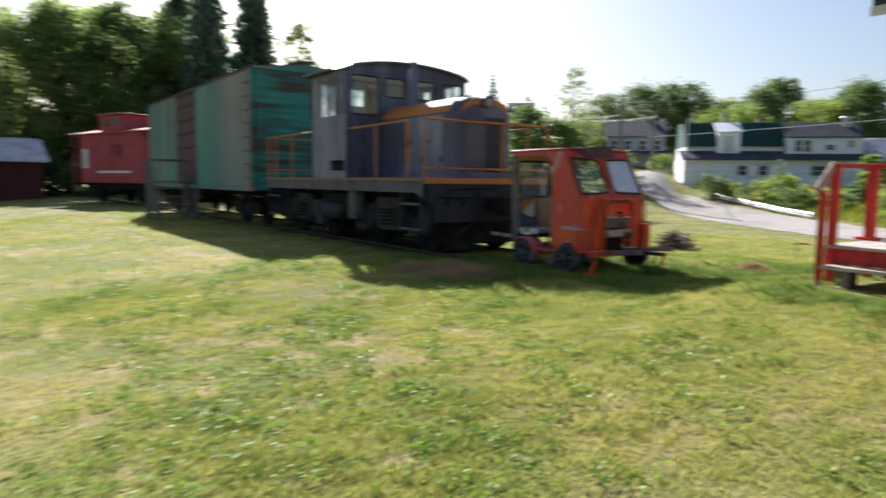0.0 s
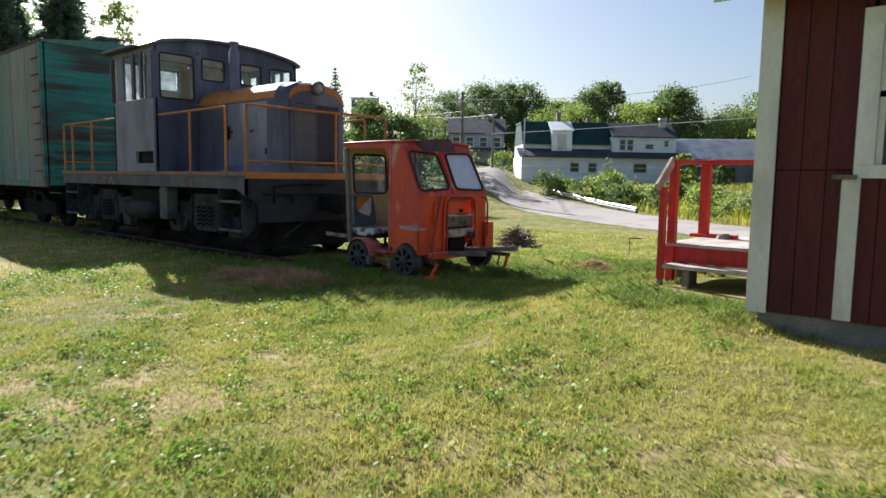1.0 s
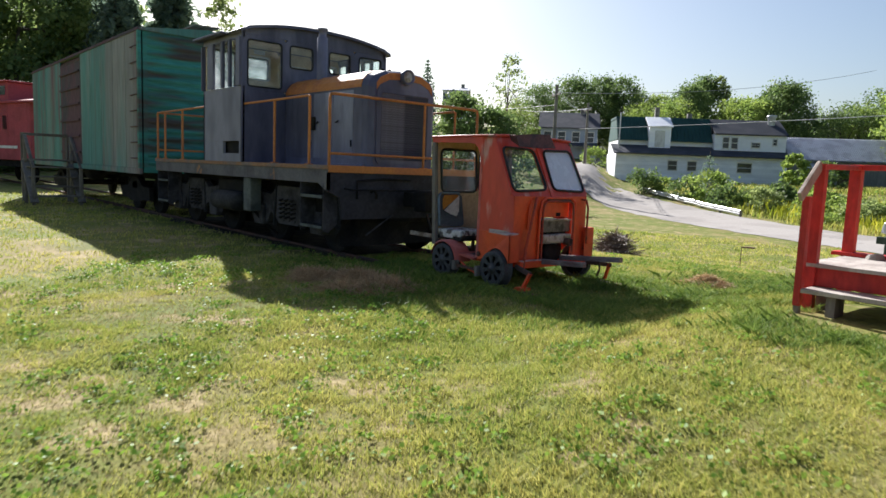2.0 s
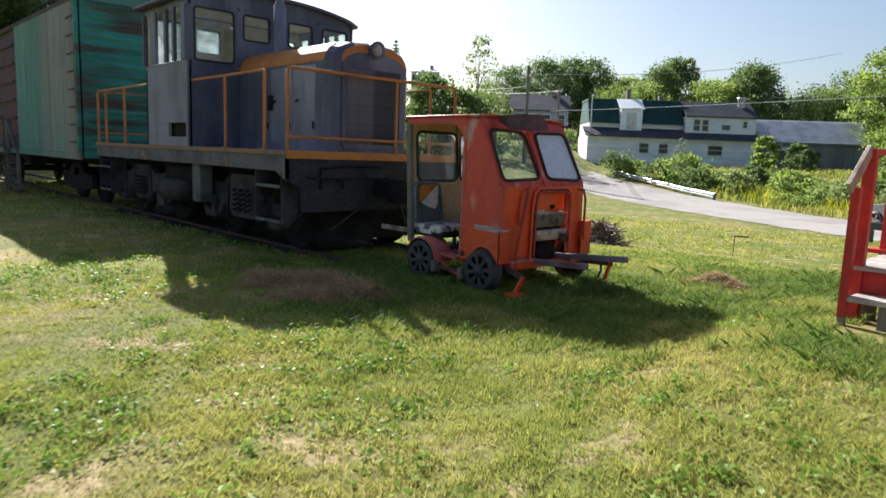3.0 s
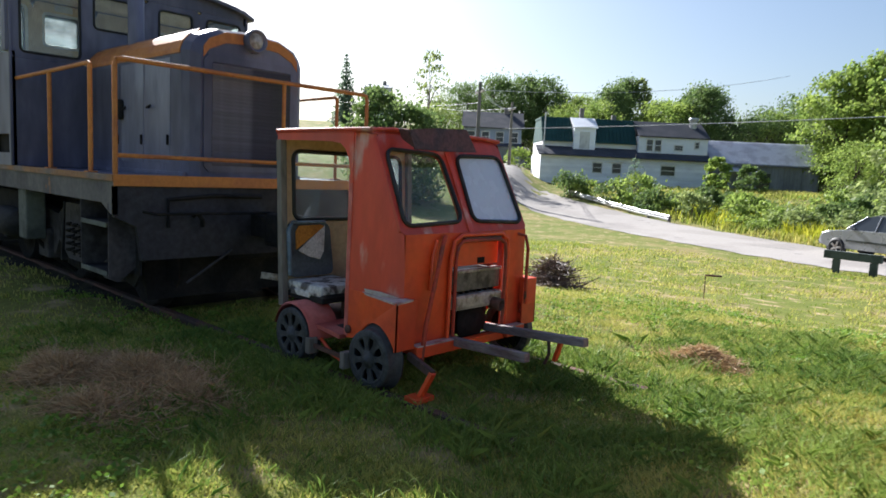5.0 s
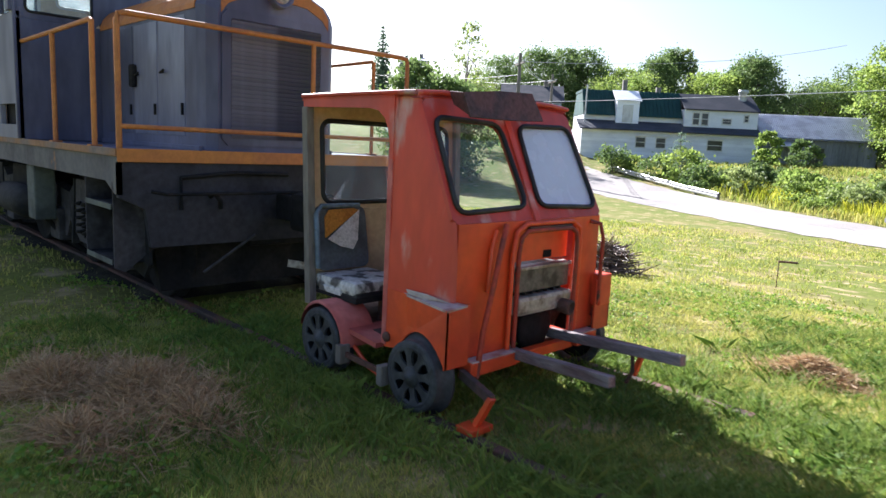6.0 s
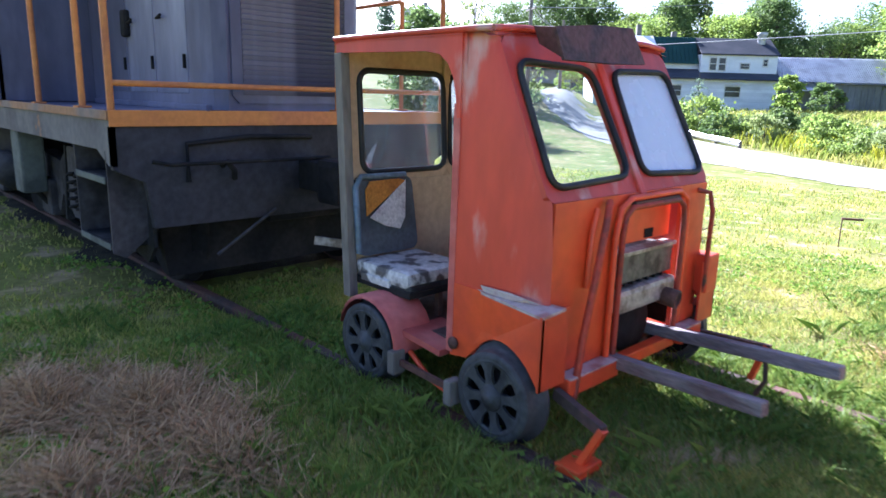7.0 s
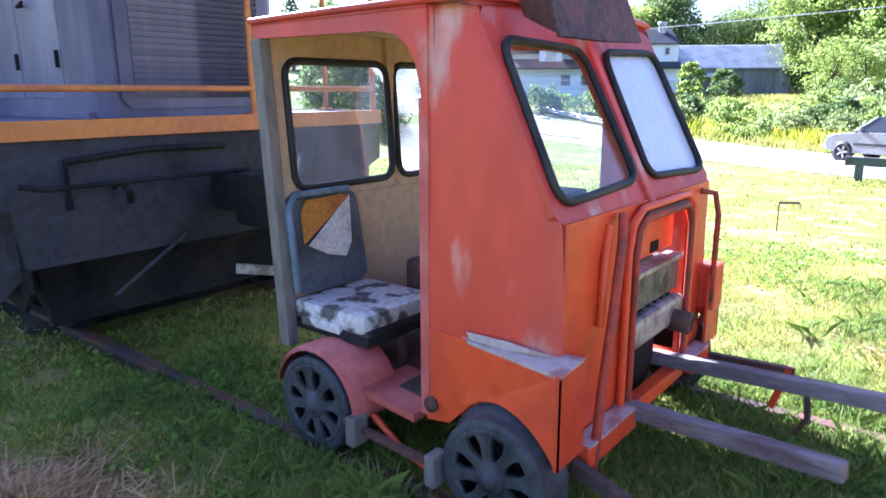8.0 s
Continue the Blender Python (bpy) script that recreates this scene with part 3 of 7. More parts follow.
        part("rear_post", Geo().bar((-1.165, s * 0.685, 0.36), (-1.24, s * 0.685, 1.655), 0.055, 0.06, (1, 0, 0), 0.005), M_GREYBOARD, sp, "weathered grey rear post")
        # doorstep and rear fender
        part("running_board", Geo().plate([(-0.68, s * 0.74, 0.31), (-0.39, s * 0.74, 0.28), (-0.38, s * 0.45, 0.28), (-0.68, s * 0.45, 0.31)], (0, 0, -0.03)), M_PINK, sp)
        g = Geo()
        vs, fs = [], []
        A = np.linspace(math.radians(-2), math.radians(170), 13)
        for a in A:
            for y in (0.55, 0.79, 0.80):
                r = 0.245 if y < 0.8 else 0.232
                vs.append((-0.88 + 0.0 + r * math.cos(math.pi - a) * -1, s * y, 0.2 + r * math.sin(a)))
        for i in range(len(A) - 1):
            for j in range(2):
                fs.append((i * 3 + j, i * 3 + j + 1, i * 3 + j + 4, i * 3 + j + 3))
        g.add(vs, fs, True)
        g.add([(-0.88 + (x + 0.88) * 0.97, y, 0.2 + (z - 0.2) * 0.97) for x, y, z in vs], [f[::-1] for f in fs], True)
        part("fender", g, M_PINK, sp, "rounded red fender over the rear wheel")
        spoke_wheel(sp, 0.0, s * 0.81, s)
        spoke_wheel(sp, -0.88, s * 0.81, s)
    # rear wall with two windows
    rear = Geo()
    def rw(y, z):
        return (-1.16 - 0.07 * (z - 0.4), y, z)
    for a, b, wa, wb in ((-0.665, 0.067, -0.578, 0.045), (0.067, 0.665, 0.09, 0.59)):
        win = [rw(wa, 1.03), rw(wb, 1.03), rw(wb, 1.575), rw(wa, 1.575)]
        inner = round_loop(win, 0.08, 5)
        rear.ring(outer_for(inner, [rw(a, 0.98), rw(b, 0.98), rw(b, 1.735), rw(a, 1.735)]), inner, (-0.02, 0, 0))
        lp = [p + Vector((0.006, 0, 0)) for p in round_loop(win, 0.08, 6)]
        part("gasket", Geo().tube(lp, 0.017, 6, closed=True), M_RUBBER, sp, "black rubber window gasket")
        g = part("pane", Geo().plate([p - Vector((0.016, 0, 0)) for p in lp], (-0.004, 0, 0)), M_GLASS, sp, "dusty rear glass")
        g.visible_shadow = False
    part("rear_wall", rear, M_BEIGE, sp, "beige painted rear wall")
    part("rear_wall_lower", Geo().plate([rw(-0.665, 0.42), rw(0.665, 0.42), rw(0.665, 0.978), rw(-0.665, 0.978)], (-0.02, 0, 0)), M_BEIGE, sp)
    part("wall_rib", Geo().bar((-1.215, 0.068, 0.95), (-1.235, 0.068, 1.73), 0.05, 0.02, (1, 0, 0), 0.004), M_BEIGE, sp)
    part("ceiling_lining", Geo().box((-1.24, -0.66, 1.70), (-0.2, 0.66, 1.712)), M_BEIGE, sp)
    # front below the glass
    X = 0.168
    def fp(y0, z0, y1, z1, x=X, t=0.02):
        return Geo().box((x - t, y0, z0), (x, y1, z1), 0.004)
    part("front_panel", Geo().plate([(X, -0.66, 0.30), (X, -0.2, 0.30), (X, -0.2, 1.045), (X, -0.66, 1.045)], (-0.02, 0, 0)), M_ORANGE_LOW, sp)
    part("front_panel", Geo().plate([(X, 0.4, 0.30), (X, 0.66, 0.30), (X, 0.66, 1.045), (X, 0.4, 1.045)], (-0.02, 0, 0)), M_ORANGE_LOW, sp)
    part("front_cowl", fp(-0.2, 0.985, 0.4, 1.045), M_ORANGE_LOW, sp)
    part("hatch_panel", fp(-0.18, 0.79, 0.385, 0.985, X - 0.05), M_ORANGE_LOW, sp, "bright orange panel over the engine")
    part("hatch_hole", Geo().box((X - 0.052, 0.14, 0.80), (X - 0.046, 0.22, 0.845)), M_IRON, sp)
    for s in (-1, 1):
        part("side_rib", Geo().tube([(X + 0.012, s * 0.42 + 0.0, 0.66), (X + 0.014, s * 0.41, 0.9), (X + 0.01, s * 0.37, 1.0)], 0.016, 8), M_ORANGE_LOW, sp)
    # arch tubes round the engine opening
    arch = [(X + 0.03, -0.19, 0.22), (X + 0.03, -0.19, 0.86), (X + 0.03, -0.17, 0.95), (X + 0.03, -0.12, 0.985), (X + 0.03, 0.31, 0.985), (X + 0.03, 0.365, 0.95),
            (X + 0.03, 0.38, 0.86), (X + 0.03, 0.38, 0.3)]
    part("arch_tube", Geo().tube(arch, 0.014, 8), M_REDTUBE, sp, "rusty red tube round the engine hatch")
    arch2 = [(X + 0.02, -0.235, 0.24), (X + 0.02, -0.235, 0.87), (X + 0.02, -0.2, 0.985), (X + 0.02, -0.12, 1.025), (X + 0.02, 0.33, 1.025), (X + 0.02, 0.41, 0.98), (X + 0.02, 0.425, 0.88), (X + 0.02, 0.425, 0.32)]
    part("arch_tube", Geo().tube(arch2, 0.015, 8), M_ORANGE_LOW, sp)
    strap = [(X + 0.02, -0.3, 1.03), (X + 0.05, -0.36, 0.95), (X + 0.06, -0.43, 0.7), (X + 0.065, -0.5, 0.45), (X + 0.065, -0.535, 0.2)]
    part("brace_strap", Geo().tube(strap, 0.017, 6), M_REDTUBE, sp, "rust-red brace strap")
    grab = [(X + 0.0, 0.56, 1.01), (X + 0.05, 0.6, 1.0), (X + 0.065, 0.62, 0.9), (X + 0.06, 0.625, 0.5), (X + 0.02, 0.62, 0.38)]
    part("grab_bar", Geo().tube(grab, 0.013, 8), M_REDTUBE, sp)
    part("side_tank", Geo().box((0.0, 0.63, 0.45), (0.24, 0.76, 0.66), 0.012), M_ORANGE_LOW, sp)
    part("hinge_strip", Geo().bar((X + 0.02, -0.1, 1.0), (X + 0.02, 0.31, 1.0), 0.03, 0.018, (0, 0, 1), 0.004), M_RUST, sp)
    # engine in the opening
    part("engine_block", Geo().box((-0.25, -0.15, 0.26), (0.06, 0.36, 0.47), 0.02), M_IRON, sp, "oily black engine block")
    part("cylinder_head", Geo().box((-0.2, -0.14, 0.61), (0.16, 0.37, 0.755), 0.012), M_ENGINE, sp, "grey engine cover")
    part("cover_edge", Geo().box((0.1, -0.13, 0.748), (0.175, 0.375, 0.768), 0.004), M_ALU, sp)
    part("crankcase", Geo().box((-0.1, -0.15, 0.475), (0.19, 0.38, 0.59), 0.025), M_ALU, sp, "dull aluminium crankcase")
    for k in range(7):
        part("fin", Geo().box((0.02, -0.13 + 0.07 * k, 0.592), (0.15, -0.115 + 0.07 * k, 0.612)), M_IRON, sp)
    part("exhaust_stub", Geo().lathe([(0.0, 0.0), (0.045, 0.0), (0.048, 0.1), (0.036, 0.105), (0.034, 0.03), (0, 0.03)], (0.16, 0.27, 0.5), (1, 0.1, -0.1), 16), M_RUST, sp)
    part("flywheel", Geo().lathe([(0, 0), (0.14, 0), (0.15, 0.02), (0.15, 0.05), (0, 0.05)], (0.06, 0.12, 0.36), (1, 0, 0), 24), M_IRON, sp)
    part("engine_bay", Geo().box((-0.45, -0.2, 0.24), (-0.3, 0.4, 1.0), 0.01), M_IRON, sp)
    part("engine_hood", Geo().box((-0.95, -0.16, 0.36), (-0.45, 0.36, 0.68), 0.03), M_RUST, sp, "dull red engine hood between the seats")
    # chipped bumper steps and frame
    for y0, y1 in ((-0.59, -0.2), (0.4, 0.62)):
        part("bumper_plate", Geo().box((X + 0.0, y0, 0.215), (X + 0.075, y1, 0.295), 0.008), M_ORANGE_LOW, sp)
        part("chipped_edge", Geo().box((X + 0.005, y0 + 0.01, 0.293), (X + 0.078, y1 - 0.01, 0.302), 0.002), M_SCRAPE, sp)
    part("front_sill", Geo().box((X - 0.03, -0.2, 0.2), (X + 0.03, 0.42, 0.26), 0.008), M_ORANGE_LOW, sp)
    for s in (-1, 1):
        part("frame_rail", Geo().box((-1.2, s * 0.5 - 0.03, 0.21), (0.16, s * 0.5 + 0.03, 0.27), 0.006), M_ORANGE_LOW, sp)
    for x in (0.0, -0.88):
        part("axle", Geo().tube([(x, -0.78, 0.2), (x, 0.78, 0.2)], 0.022, 10), M_IRON, sp)
    part("floor_pan", Geo().box((-1.22, -0.62, 0.27), (-0.3, 0.62, 0.3), 0.004), M_RUST, sp)
    part("brake_rod", Geo().tube([(-0.62, -0.72, 0.2), (-0.45, -0.75, 0.13), (-0.28, -0.76, 0.1)], 0.014, 6), M_ORANGE_LOW, sp)
    part("brake_shoe", Geo().box((-0.27, -0.83, 0.08), (-0.22, -0.75, 0.2), 0.01), M_GREYBOARD, sp)
    part("brake_shoe", Geo().box((-0.67, -0.83, 0.1), (-0.62, -0.75, 0.22), 0.01), M_GREYBOARD, sp)
    part("brake_link", Geo().bar((-0.64, -0.78, 0.16), (-0.25, -0.79, 0.15), 0.02, 0.03), M_RUST, sp)
    # lifting handles
    part("lift_handle", Geo().bar((0.05, -0.165, 0.262), (0.93, -0.305, 0.335), 0.055, 0.06, (0, 0, 1), 0.008), M_OLDWOOD, sp, "weathered timber lifting handle")
    part("lift_handle", Geo().bar((0.05, 0.36, 0.275), (1.04, 0.215, 0.372), 0.055, 0.06, (0, 0, 1), 0.008), M_OLDWOOD, sp, "weathered timber lifting handle")
    part("rail_sweep", Geo().box((0.33, -0.78, 0.0), (0.45, -0.62, 0.035), 0.006), M_ORANGE_LOW, sp)
    part("sweep_arm", Geo().bar((0.4, -0.7, 0.03), (0.48, -0.68, 0.2), 0.03, 0.045, (0, 1, 0), 0.004), M_ORANGE_LOW, sp, "orange sweep arm over the rail")
    part("sweep_bracket", Geo().bar((0.2, -0.62, 0.24), (0.48, -0.68, 0.19), 0.035, 0.05, (0, 0, 1), 0.004), M_RUST, sp)
    part("sweep_bracket", Geo().bar((0.2, 0.64, 0.22), (0.6, 0.66, 0.23), 0.035, 0.05, (0, 0, 1), 0.004), M_RUST, sp)
    part("sweep_arm", Geo().bar((0.52, 0.66, 0.05), (0.58, 0.66, 0.25), 0.03, 0.04, (0, 1, 0), 0.004), M_ORANGE_LOW, sp)
    part("tow_chain", Geo().tube([(0.72, 0.25, 0.33), (0.73, 0.25, 0.22), (0.69, 0.26, 0.14)], 0.012, 6), M_RUST, sp)
    # visor
    for s in (-1, 1):
        part("roof_bead", Geo().tube([(-1.262, s * 0.71, 1.722), (-0.75, s * 0.712, 1.728), (-0.23, s * 0.712, 1.727), (-0.18, s * 0.69, 1.728)], 0.014, 8), M_ORANGE, sp)
    part("roof_bead", Geo().tube([(-0.178, -0.69, 1.728), (-0.17, -0.5, 1.74), (-0.168, 0, 1.745), (-0.17, 0.5, 1.74), (-0.178, 0.69, 1.728)], 0.014, 8), M_ORANGE, sp)
    part("windshield_header", Geo().plate([ws(-0.665, 1.7), ws(0.665, 1.7), ws(0.67, 1.742), ws(0, 1.757), ws(-0.67, 1.742)], th), M_ORANGE, sp)
    part("visor", Geo().plate([(-0.005, -0.505, 1.74), (-0.02, -0.2, 1.772), (-0.02, 0.105, 1.783), (0.012, 0.19, 1.625), (0.02, -0.13, 1.612), (0.012, -0.455, 1.612)], (-0.012, 0, -0.004)), M_VISOR, sp, "bent rusty steel sun visor")
    part("visor_end", Geo().plate([(-0.008, -0.503, 1.738), (0.008, -0.456, 1.615), (-0.13, -0.45, 1.68), (-0.14, -0.48, 1.75)], (0, 0.012, 0.002)), M_VISOR, sp)
    part("visor_end", Geo().plate([(-0.022, 0.103, 1.78), (0.008, 0.188, 1.628), (-0.13, 0.18, 1.69), (-0.14, 0.12, 1.765)], (0, -0.012, 0.002)), M_VISOR, sp)
    # seats
    for y0, y1, lab in ((-0.655, -0.2, "torn grey vinyl backrest with orange foam showing"), (0.38, 0.655, "")):
        part("seat", Geo().box((-1.17, y0, 0.475), (-0.72, y1, 0.565), 0.03), M_VINYLWORN, sp, "cracked white vinyl seat cushion")
        part("seat_pan", Geo().box((-1.19, y0 - 0.005, 0.435), (-0.7, y1, 0.475), 0.008), M_IRON, sp)
        part("seat_leg", Geo().bar((-0.73, (y0 + y1) / 2, 0.29), (-0.73, (y0 + y1) / 2, 0.44), 0.03), M_RUST, sp)
        bk = Geo()
        lp = round_loop([(-1.12, y0, 0.58), (-1.12, y1 - 0.03, 0.58), (-1.17, y1 - 0.05, 1.0), (-1.17, y0, 1.01)], 0.06, 4)
        bk.plate(lp, (-0.07, 0, -0.005))
        b = part("backrest", bk, M_VINYL, sp, lab)
        part("cushion_layer", Geo().box((-1.16, y0 + 0.005, 0.44), (-0.705, y1 - 0.01, 0.5), 0.02), M_RUBBER, sp)
        if y0 < 0:
            part("torn_cover", Geo().box((-1.1, y0 - 0.012, 0.462), (-0.86, y0 + 0.05, 0.505), 0.008), M_VINYLWORN, sp, "torn white vinyl hanging from the cushion")
            part("piping", Geo().tube([(-1.125, y0 - 0.002, 0.6), (-1.16, y0 - 0.002, 0.96), (-1.168, y0 + 0.04, 1.01), (-1.17, y1 - 0.1, 1.008)], 0.018, 8), M_PIPING, b, "pale blue-grey edge piping")
            part("foam", Geo().plate([(-1.137, y0 + 0.055, 0.80), (-1.155, y1 - 0.12, 0.975), (-1.158, y1 - 0.16, 0.99), (-1.158, y0 + 0.09, 0.985), (-1.15, y0 + 0.055, 0.94)], (0.012, 0, 0.002)), M_FOAM, b, "orange seat foam")
            fl = Geo().add([(-1.12, y0 + 0.07, 0.795), (-1.145, y1 - 0.115, 0.985), (-1.09, y1 - 0.16, 0.78), (-1.085, y1 - 0.2, 0.72), (-1.1, y0 + 0.16, 0.745),
                            (-1.125, y0 + 0.07, 0.79), (-1.15, y1 - 0.115, 0.98), (-1.095, y1 - 0.16, 0.775), (-1.09, y1 - 0.2, 0.715), (-1.105, y0 + 0.16, 0.74)],
                           [(0, 1, 2), (0, 2, 3, 4), (5, 7, 6), (5, 9, 8, 7), (0, 5, 6, 1), (1, 6, 7, 2), (2, 7, 8, 3), (3, 8, 9, 4), (4, 9, 5, 0)])
            part("torn_flap", fl, M_CLOTH, b, "pale torn cloth flap")
    part("side_rail", Geo().tube([(-1.2, -0.67, 0.35), (-1.2, -0.67, 0.66), (-1.18, -0.67, 0.7)], 0.014, 8), M_ORANGE_LOW, sp)
    part("yellow_tag", Geo().box((-0.86, 0.1, 0.685), (-0.74, 0.2, 0.695), 0.002), M_YTAG, sp)
    return sp


M_PIPING = mat("blue_grey_vinyl_piping", (0.17, 0.22, 0.28), (0.12, 0.16, 0.2), rough=0.5, scale=6, bump=0.05)
M_YTAG = mat("yellow_plastic", (0.7, 0.65, 0.05), (0.6, 0.5, 0.04), rough=0.5, scale=5, bump=0)
speeder()


# ---- locomotive ----
def loco():
    lo = thing("locomotive", "dark blue switcher locomotive with orange trim and a high cab", "locomotive", at=(0, 0, 0))
    x0, x1, w = -9.73, -2.6, 1.42
    # deck with its lip and side sills
    part("deck", Geo().box((x0 + 0.02, -w + 0.012, 1.23), (x1 - 0.014, w - 0.012, 1.303), 0.004), M_LOCO, lo)
    part("front_lip", Geo().box((x1 - 0.012, -w, 1.215), (x1, w, 1.315), 0.004), M_TRIM, lo, "orange edge strip")
    for s in (-1, 1):
        part("side_lip", Geo().box((x0, s * w - 0.01, 1.255), (x1 - 0.014, s * w + 0.01, 1.313), 0.004), M_LIPBROWN, lo, "brownish edge strip")
        part("side_sill", Geo().plate([(x0, s * (w - 0.01), 1.252), (x1 - 0.02, s * (w - 0.01), 1.252), (x1 - 0.02, s * (w - 0.01), 0.97), (x1 - 0.1, s * (w - 0.01), 0.97), (x1 - 0.3, s * (w - 0.01), 1.06), (x0, s * (w - 0.01), 1.06)], (0, -s * 0.03, 0)), M_SILL, lo, "dull blue-grey side sill")
    # buffer beam, coupler
    part("buffer_plate", Geo().plate([(x1 - 0.02, -w + 0.01, 1.213), (x1 - 0.02, w - 0.01, 1.213), (x1 - 0.02, w - 0.01, 0.95), (x1 - 0.02, w - 0.2, 0.86), (x1 - 0.02, w - 0.24, 0.56), (x1 - 0.02, -w + 0.24, 0.56), (x1 - 0.02, -w + 0.2, 0.86), (x1 - 0.02, -w + 0.01, 0.95)], (-0.05, 0, 0)), M_BUFFER, lo, "blue-black buffer plate")
    part("plate_rib", Geo().tube([(x1, -0.95, 0.85), (x1, -0.95, 1.1), (x1, -0.5, 1.14), (x1, 0.0, 1.13)], 0.018, 6), M_IRON, lo)
    part("hose_hook", Geo().tube([(x1 + 0.01, -0.72, 0.95), (x1 + 0.06, -0.7, 0.98), (x1 + 0.07, -0.66, 0.92), (x1 + 0.03, -0.64, 0.86)], 0.022, 6), M_IRON, lo)
    for xx, d in ((x1 - 0.02, 1), (x0, -1)):
        part("coupler_shank", Geo().box((xx - 0.05, -0.1, 0.74), (xx + d * 0.4, 0.1, 0.96), 0.02), M_IRON, lo)
        part("coupler_knuckle", Geo().box((xx + d * 0.32, -0.17, 0.68), (xx + d * 0.6, 0.12, 1.0), 0.05), M_IRON, lo)
    part("uncoupling_lever", Geo().tube([(x1 + 0.05, -1.2, 1.0), (x1 + 0.1, -1.1, 0.98), (x1 + 0.1, 0.1, 0.98)], 0.014, 6), M_IRON, lo)
    part("air_hose", Geo().tube([(x1, 0.4, 0.8), (x1 + 0.12, 0.42, 0.7), (x1 + 0.22, 0.42, 0.5), (x1 + 0.3, 0.4, 0.42)], 0.025, 8), M_RUBBER, lo)
    part("light_strut", Geo().bar((x1 + 0.1, -0.05, 0.36), (x1 + 0.45, 0.42, 0.28), 0.03, 0.06), M_ALU, lo)
    # hood with rounded shoulders
    g = Geo()
    hw, zt = 0.65, 2.62
    sec = [(-hw, 1.31), (-hw, 2.5), (-hw + 0.03, 2.58), (-hw + 0.1, 2.66), (-0.35, 2.74), (0, 2.765), (0.35, 2.74), (hw - 0.1, 2.66), (hw - 0.03, 2.58), (hw, 2.5), (hw, 1.31)]
    xs = [(-5.32, 1.0, 0.0), (-2.98, 1.0, 0.0), (-2.87, 0.955, 0.015), (-2.8, 0.84, 0.05)]
    vs = [(x, y * k, z - (d if z > 1.4 else 0)) for x, k, d in xs for y, z in sec]
    n = len(sec)
    fs = [(i * n + j, i * n + j + 1, (i + 1) * n + j + 1, (i + 1) * n + j) for i in range(3) for j in range(n - 1)]
    fs.append(tuple(3 * n + j for j in range(n)))
    g.add(vs, fs)
    hood = part("hood", g, M_LOCO, lo, "faded dark blue engine hood")
    # orange shoulder band
    band = Geo()
    sb = [(-hw - 0.006, 2.47), (-hw - 0.004, 2.51), (-hw + 0.026, 2.59), (-hw + 0.097, 2.668), (-0.45, 2.725), (-0.45, 2.71), (-hw + 0.1, 2.65), (-hw + 0.04, 2.57), (-hw + 0.01, 2.47)]
    for s in (-1, 1):
        bb = Geo().plate([(-5.3, -s * y * 1.004, z) for y, z in sb], (2.3, 0, 0))
        part("shoulder_band", bb, M_TRIM, lo, "orange band along the hood top")
    top = Geo()
    tb = [(y * 0.84, z - 0.045) for y, z in sec[2:9]]
    top.plate([(-2.804, y, z) for y, z in tb] + [(-2.804, y, z - 0.1) for y, z in tb[::-1]], (0.012, 0, 0))
    part("nose_band", top, M_TRIM, lo, "orange band over the nose")
    # side doors of the hood
    for s in (-1, 1):
        for k, xx in enumerate((-5.1, -4.35, -3.75, -3.15)):
            if k < 3:
                wd = (-4.4, -3.8, -3.2)[k] - xx
                d = part("hood_door", Geo().box((xx, s * hw - 0.006, 1.42), (xx + wd, s * hw + 0.012, 2.44), 0.005), M_LOCO_GREY if k else M_LOCO, lo, "bleached grey hood door")
                if k:
                    part("latch", Geo().tube([(xx + 0.12, s * (hw + 0.012), 1.98), (xx + 0.12, s * (hw + 0.045), 1.97), (xx + 0.2, s * (hw + 0.045), 1.99)], 0.011, 6), M_IRON, d)
                part("hinge", Geo().tube([(xx + wd - 0.03, s * (hw + 0.016), 1.6), (xx + wd - 0.03, s * (hw + 0.016), 1.7)], 0.012, 6), M_IRON, d)
        part("door_lock", Geo().box((-4.38, s * hw - 0.06 if s < 0 else s * hw, 1.86), (-4.28, s * hw if s < 0 else s * hw + 0.06, 2.08), 0.028), M_IRON, lo)
        part("hood_base", Geo().box((-5.3, s * (hw + 0.0) - 0.02, 1.303), (-2.9, s * hw + 0.02, 1.345), 0.005), M_LOCO, lo)
    # radiator grille with shutters
    gx = -2.798
    part("grille_frame", Geo().ring(outer_for(round_loop([(gx, -0.44, 1.42), (gx, 0.44, 1.42), (gx, 0.44, 2.4), (gx, -0.44, 2.4)], 0.02, 5), [(gx, -0.52, 1.36), (gx, 0.52, 1.36), (gx, 0.52, 2.47), (gx, -0.52, 2.47)]),
                                        round_loop([(gx, -0.44, 1.42), (gx, 0.44, 1.42), (gx, 0.44, 2.4), (gx, -0.44, 2.4)], 0.02, 5), (0.016, 0, 0)), M_LOCO, lo)
    sl = normals_out(Geo().bar((0, -0.435, 0), (0, 0.435, 0), 0.006, 0.036, (0.6, 0, 1)).mesh("slat"))
    for k in range(28):
        o = part("slat", sl, M_LOCO, lo)
        o.location = (gx + 0.012, 0, 1.44 + 0.0345 * k)
    part("headlamp", Geo().lathe([(0, 0.0), (0.10, 0.0), (0.112, 0.03), (0.112, 0.12), (0.098, 0.125), (0.09, 0.10), (0, 0.085)], (-2.83, 0, 2.655), (1, 0, 0), 24), M_LOCO, lo)
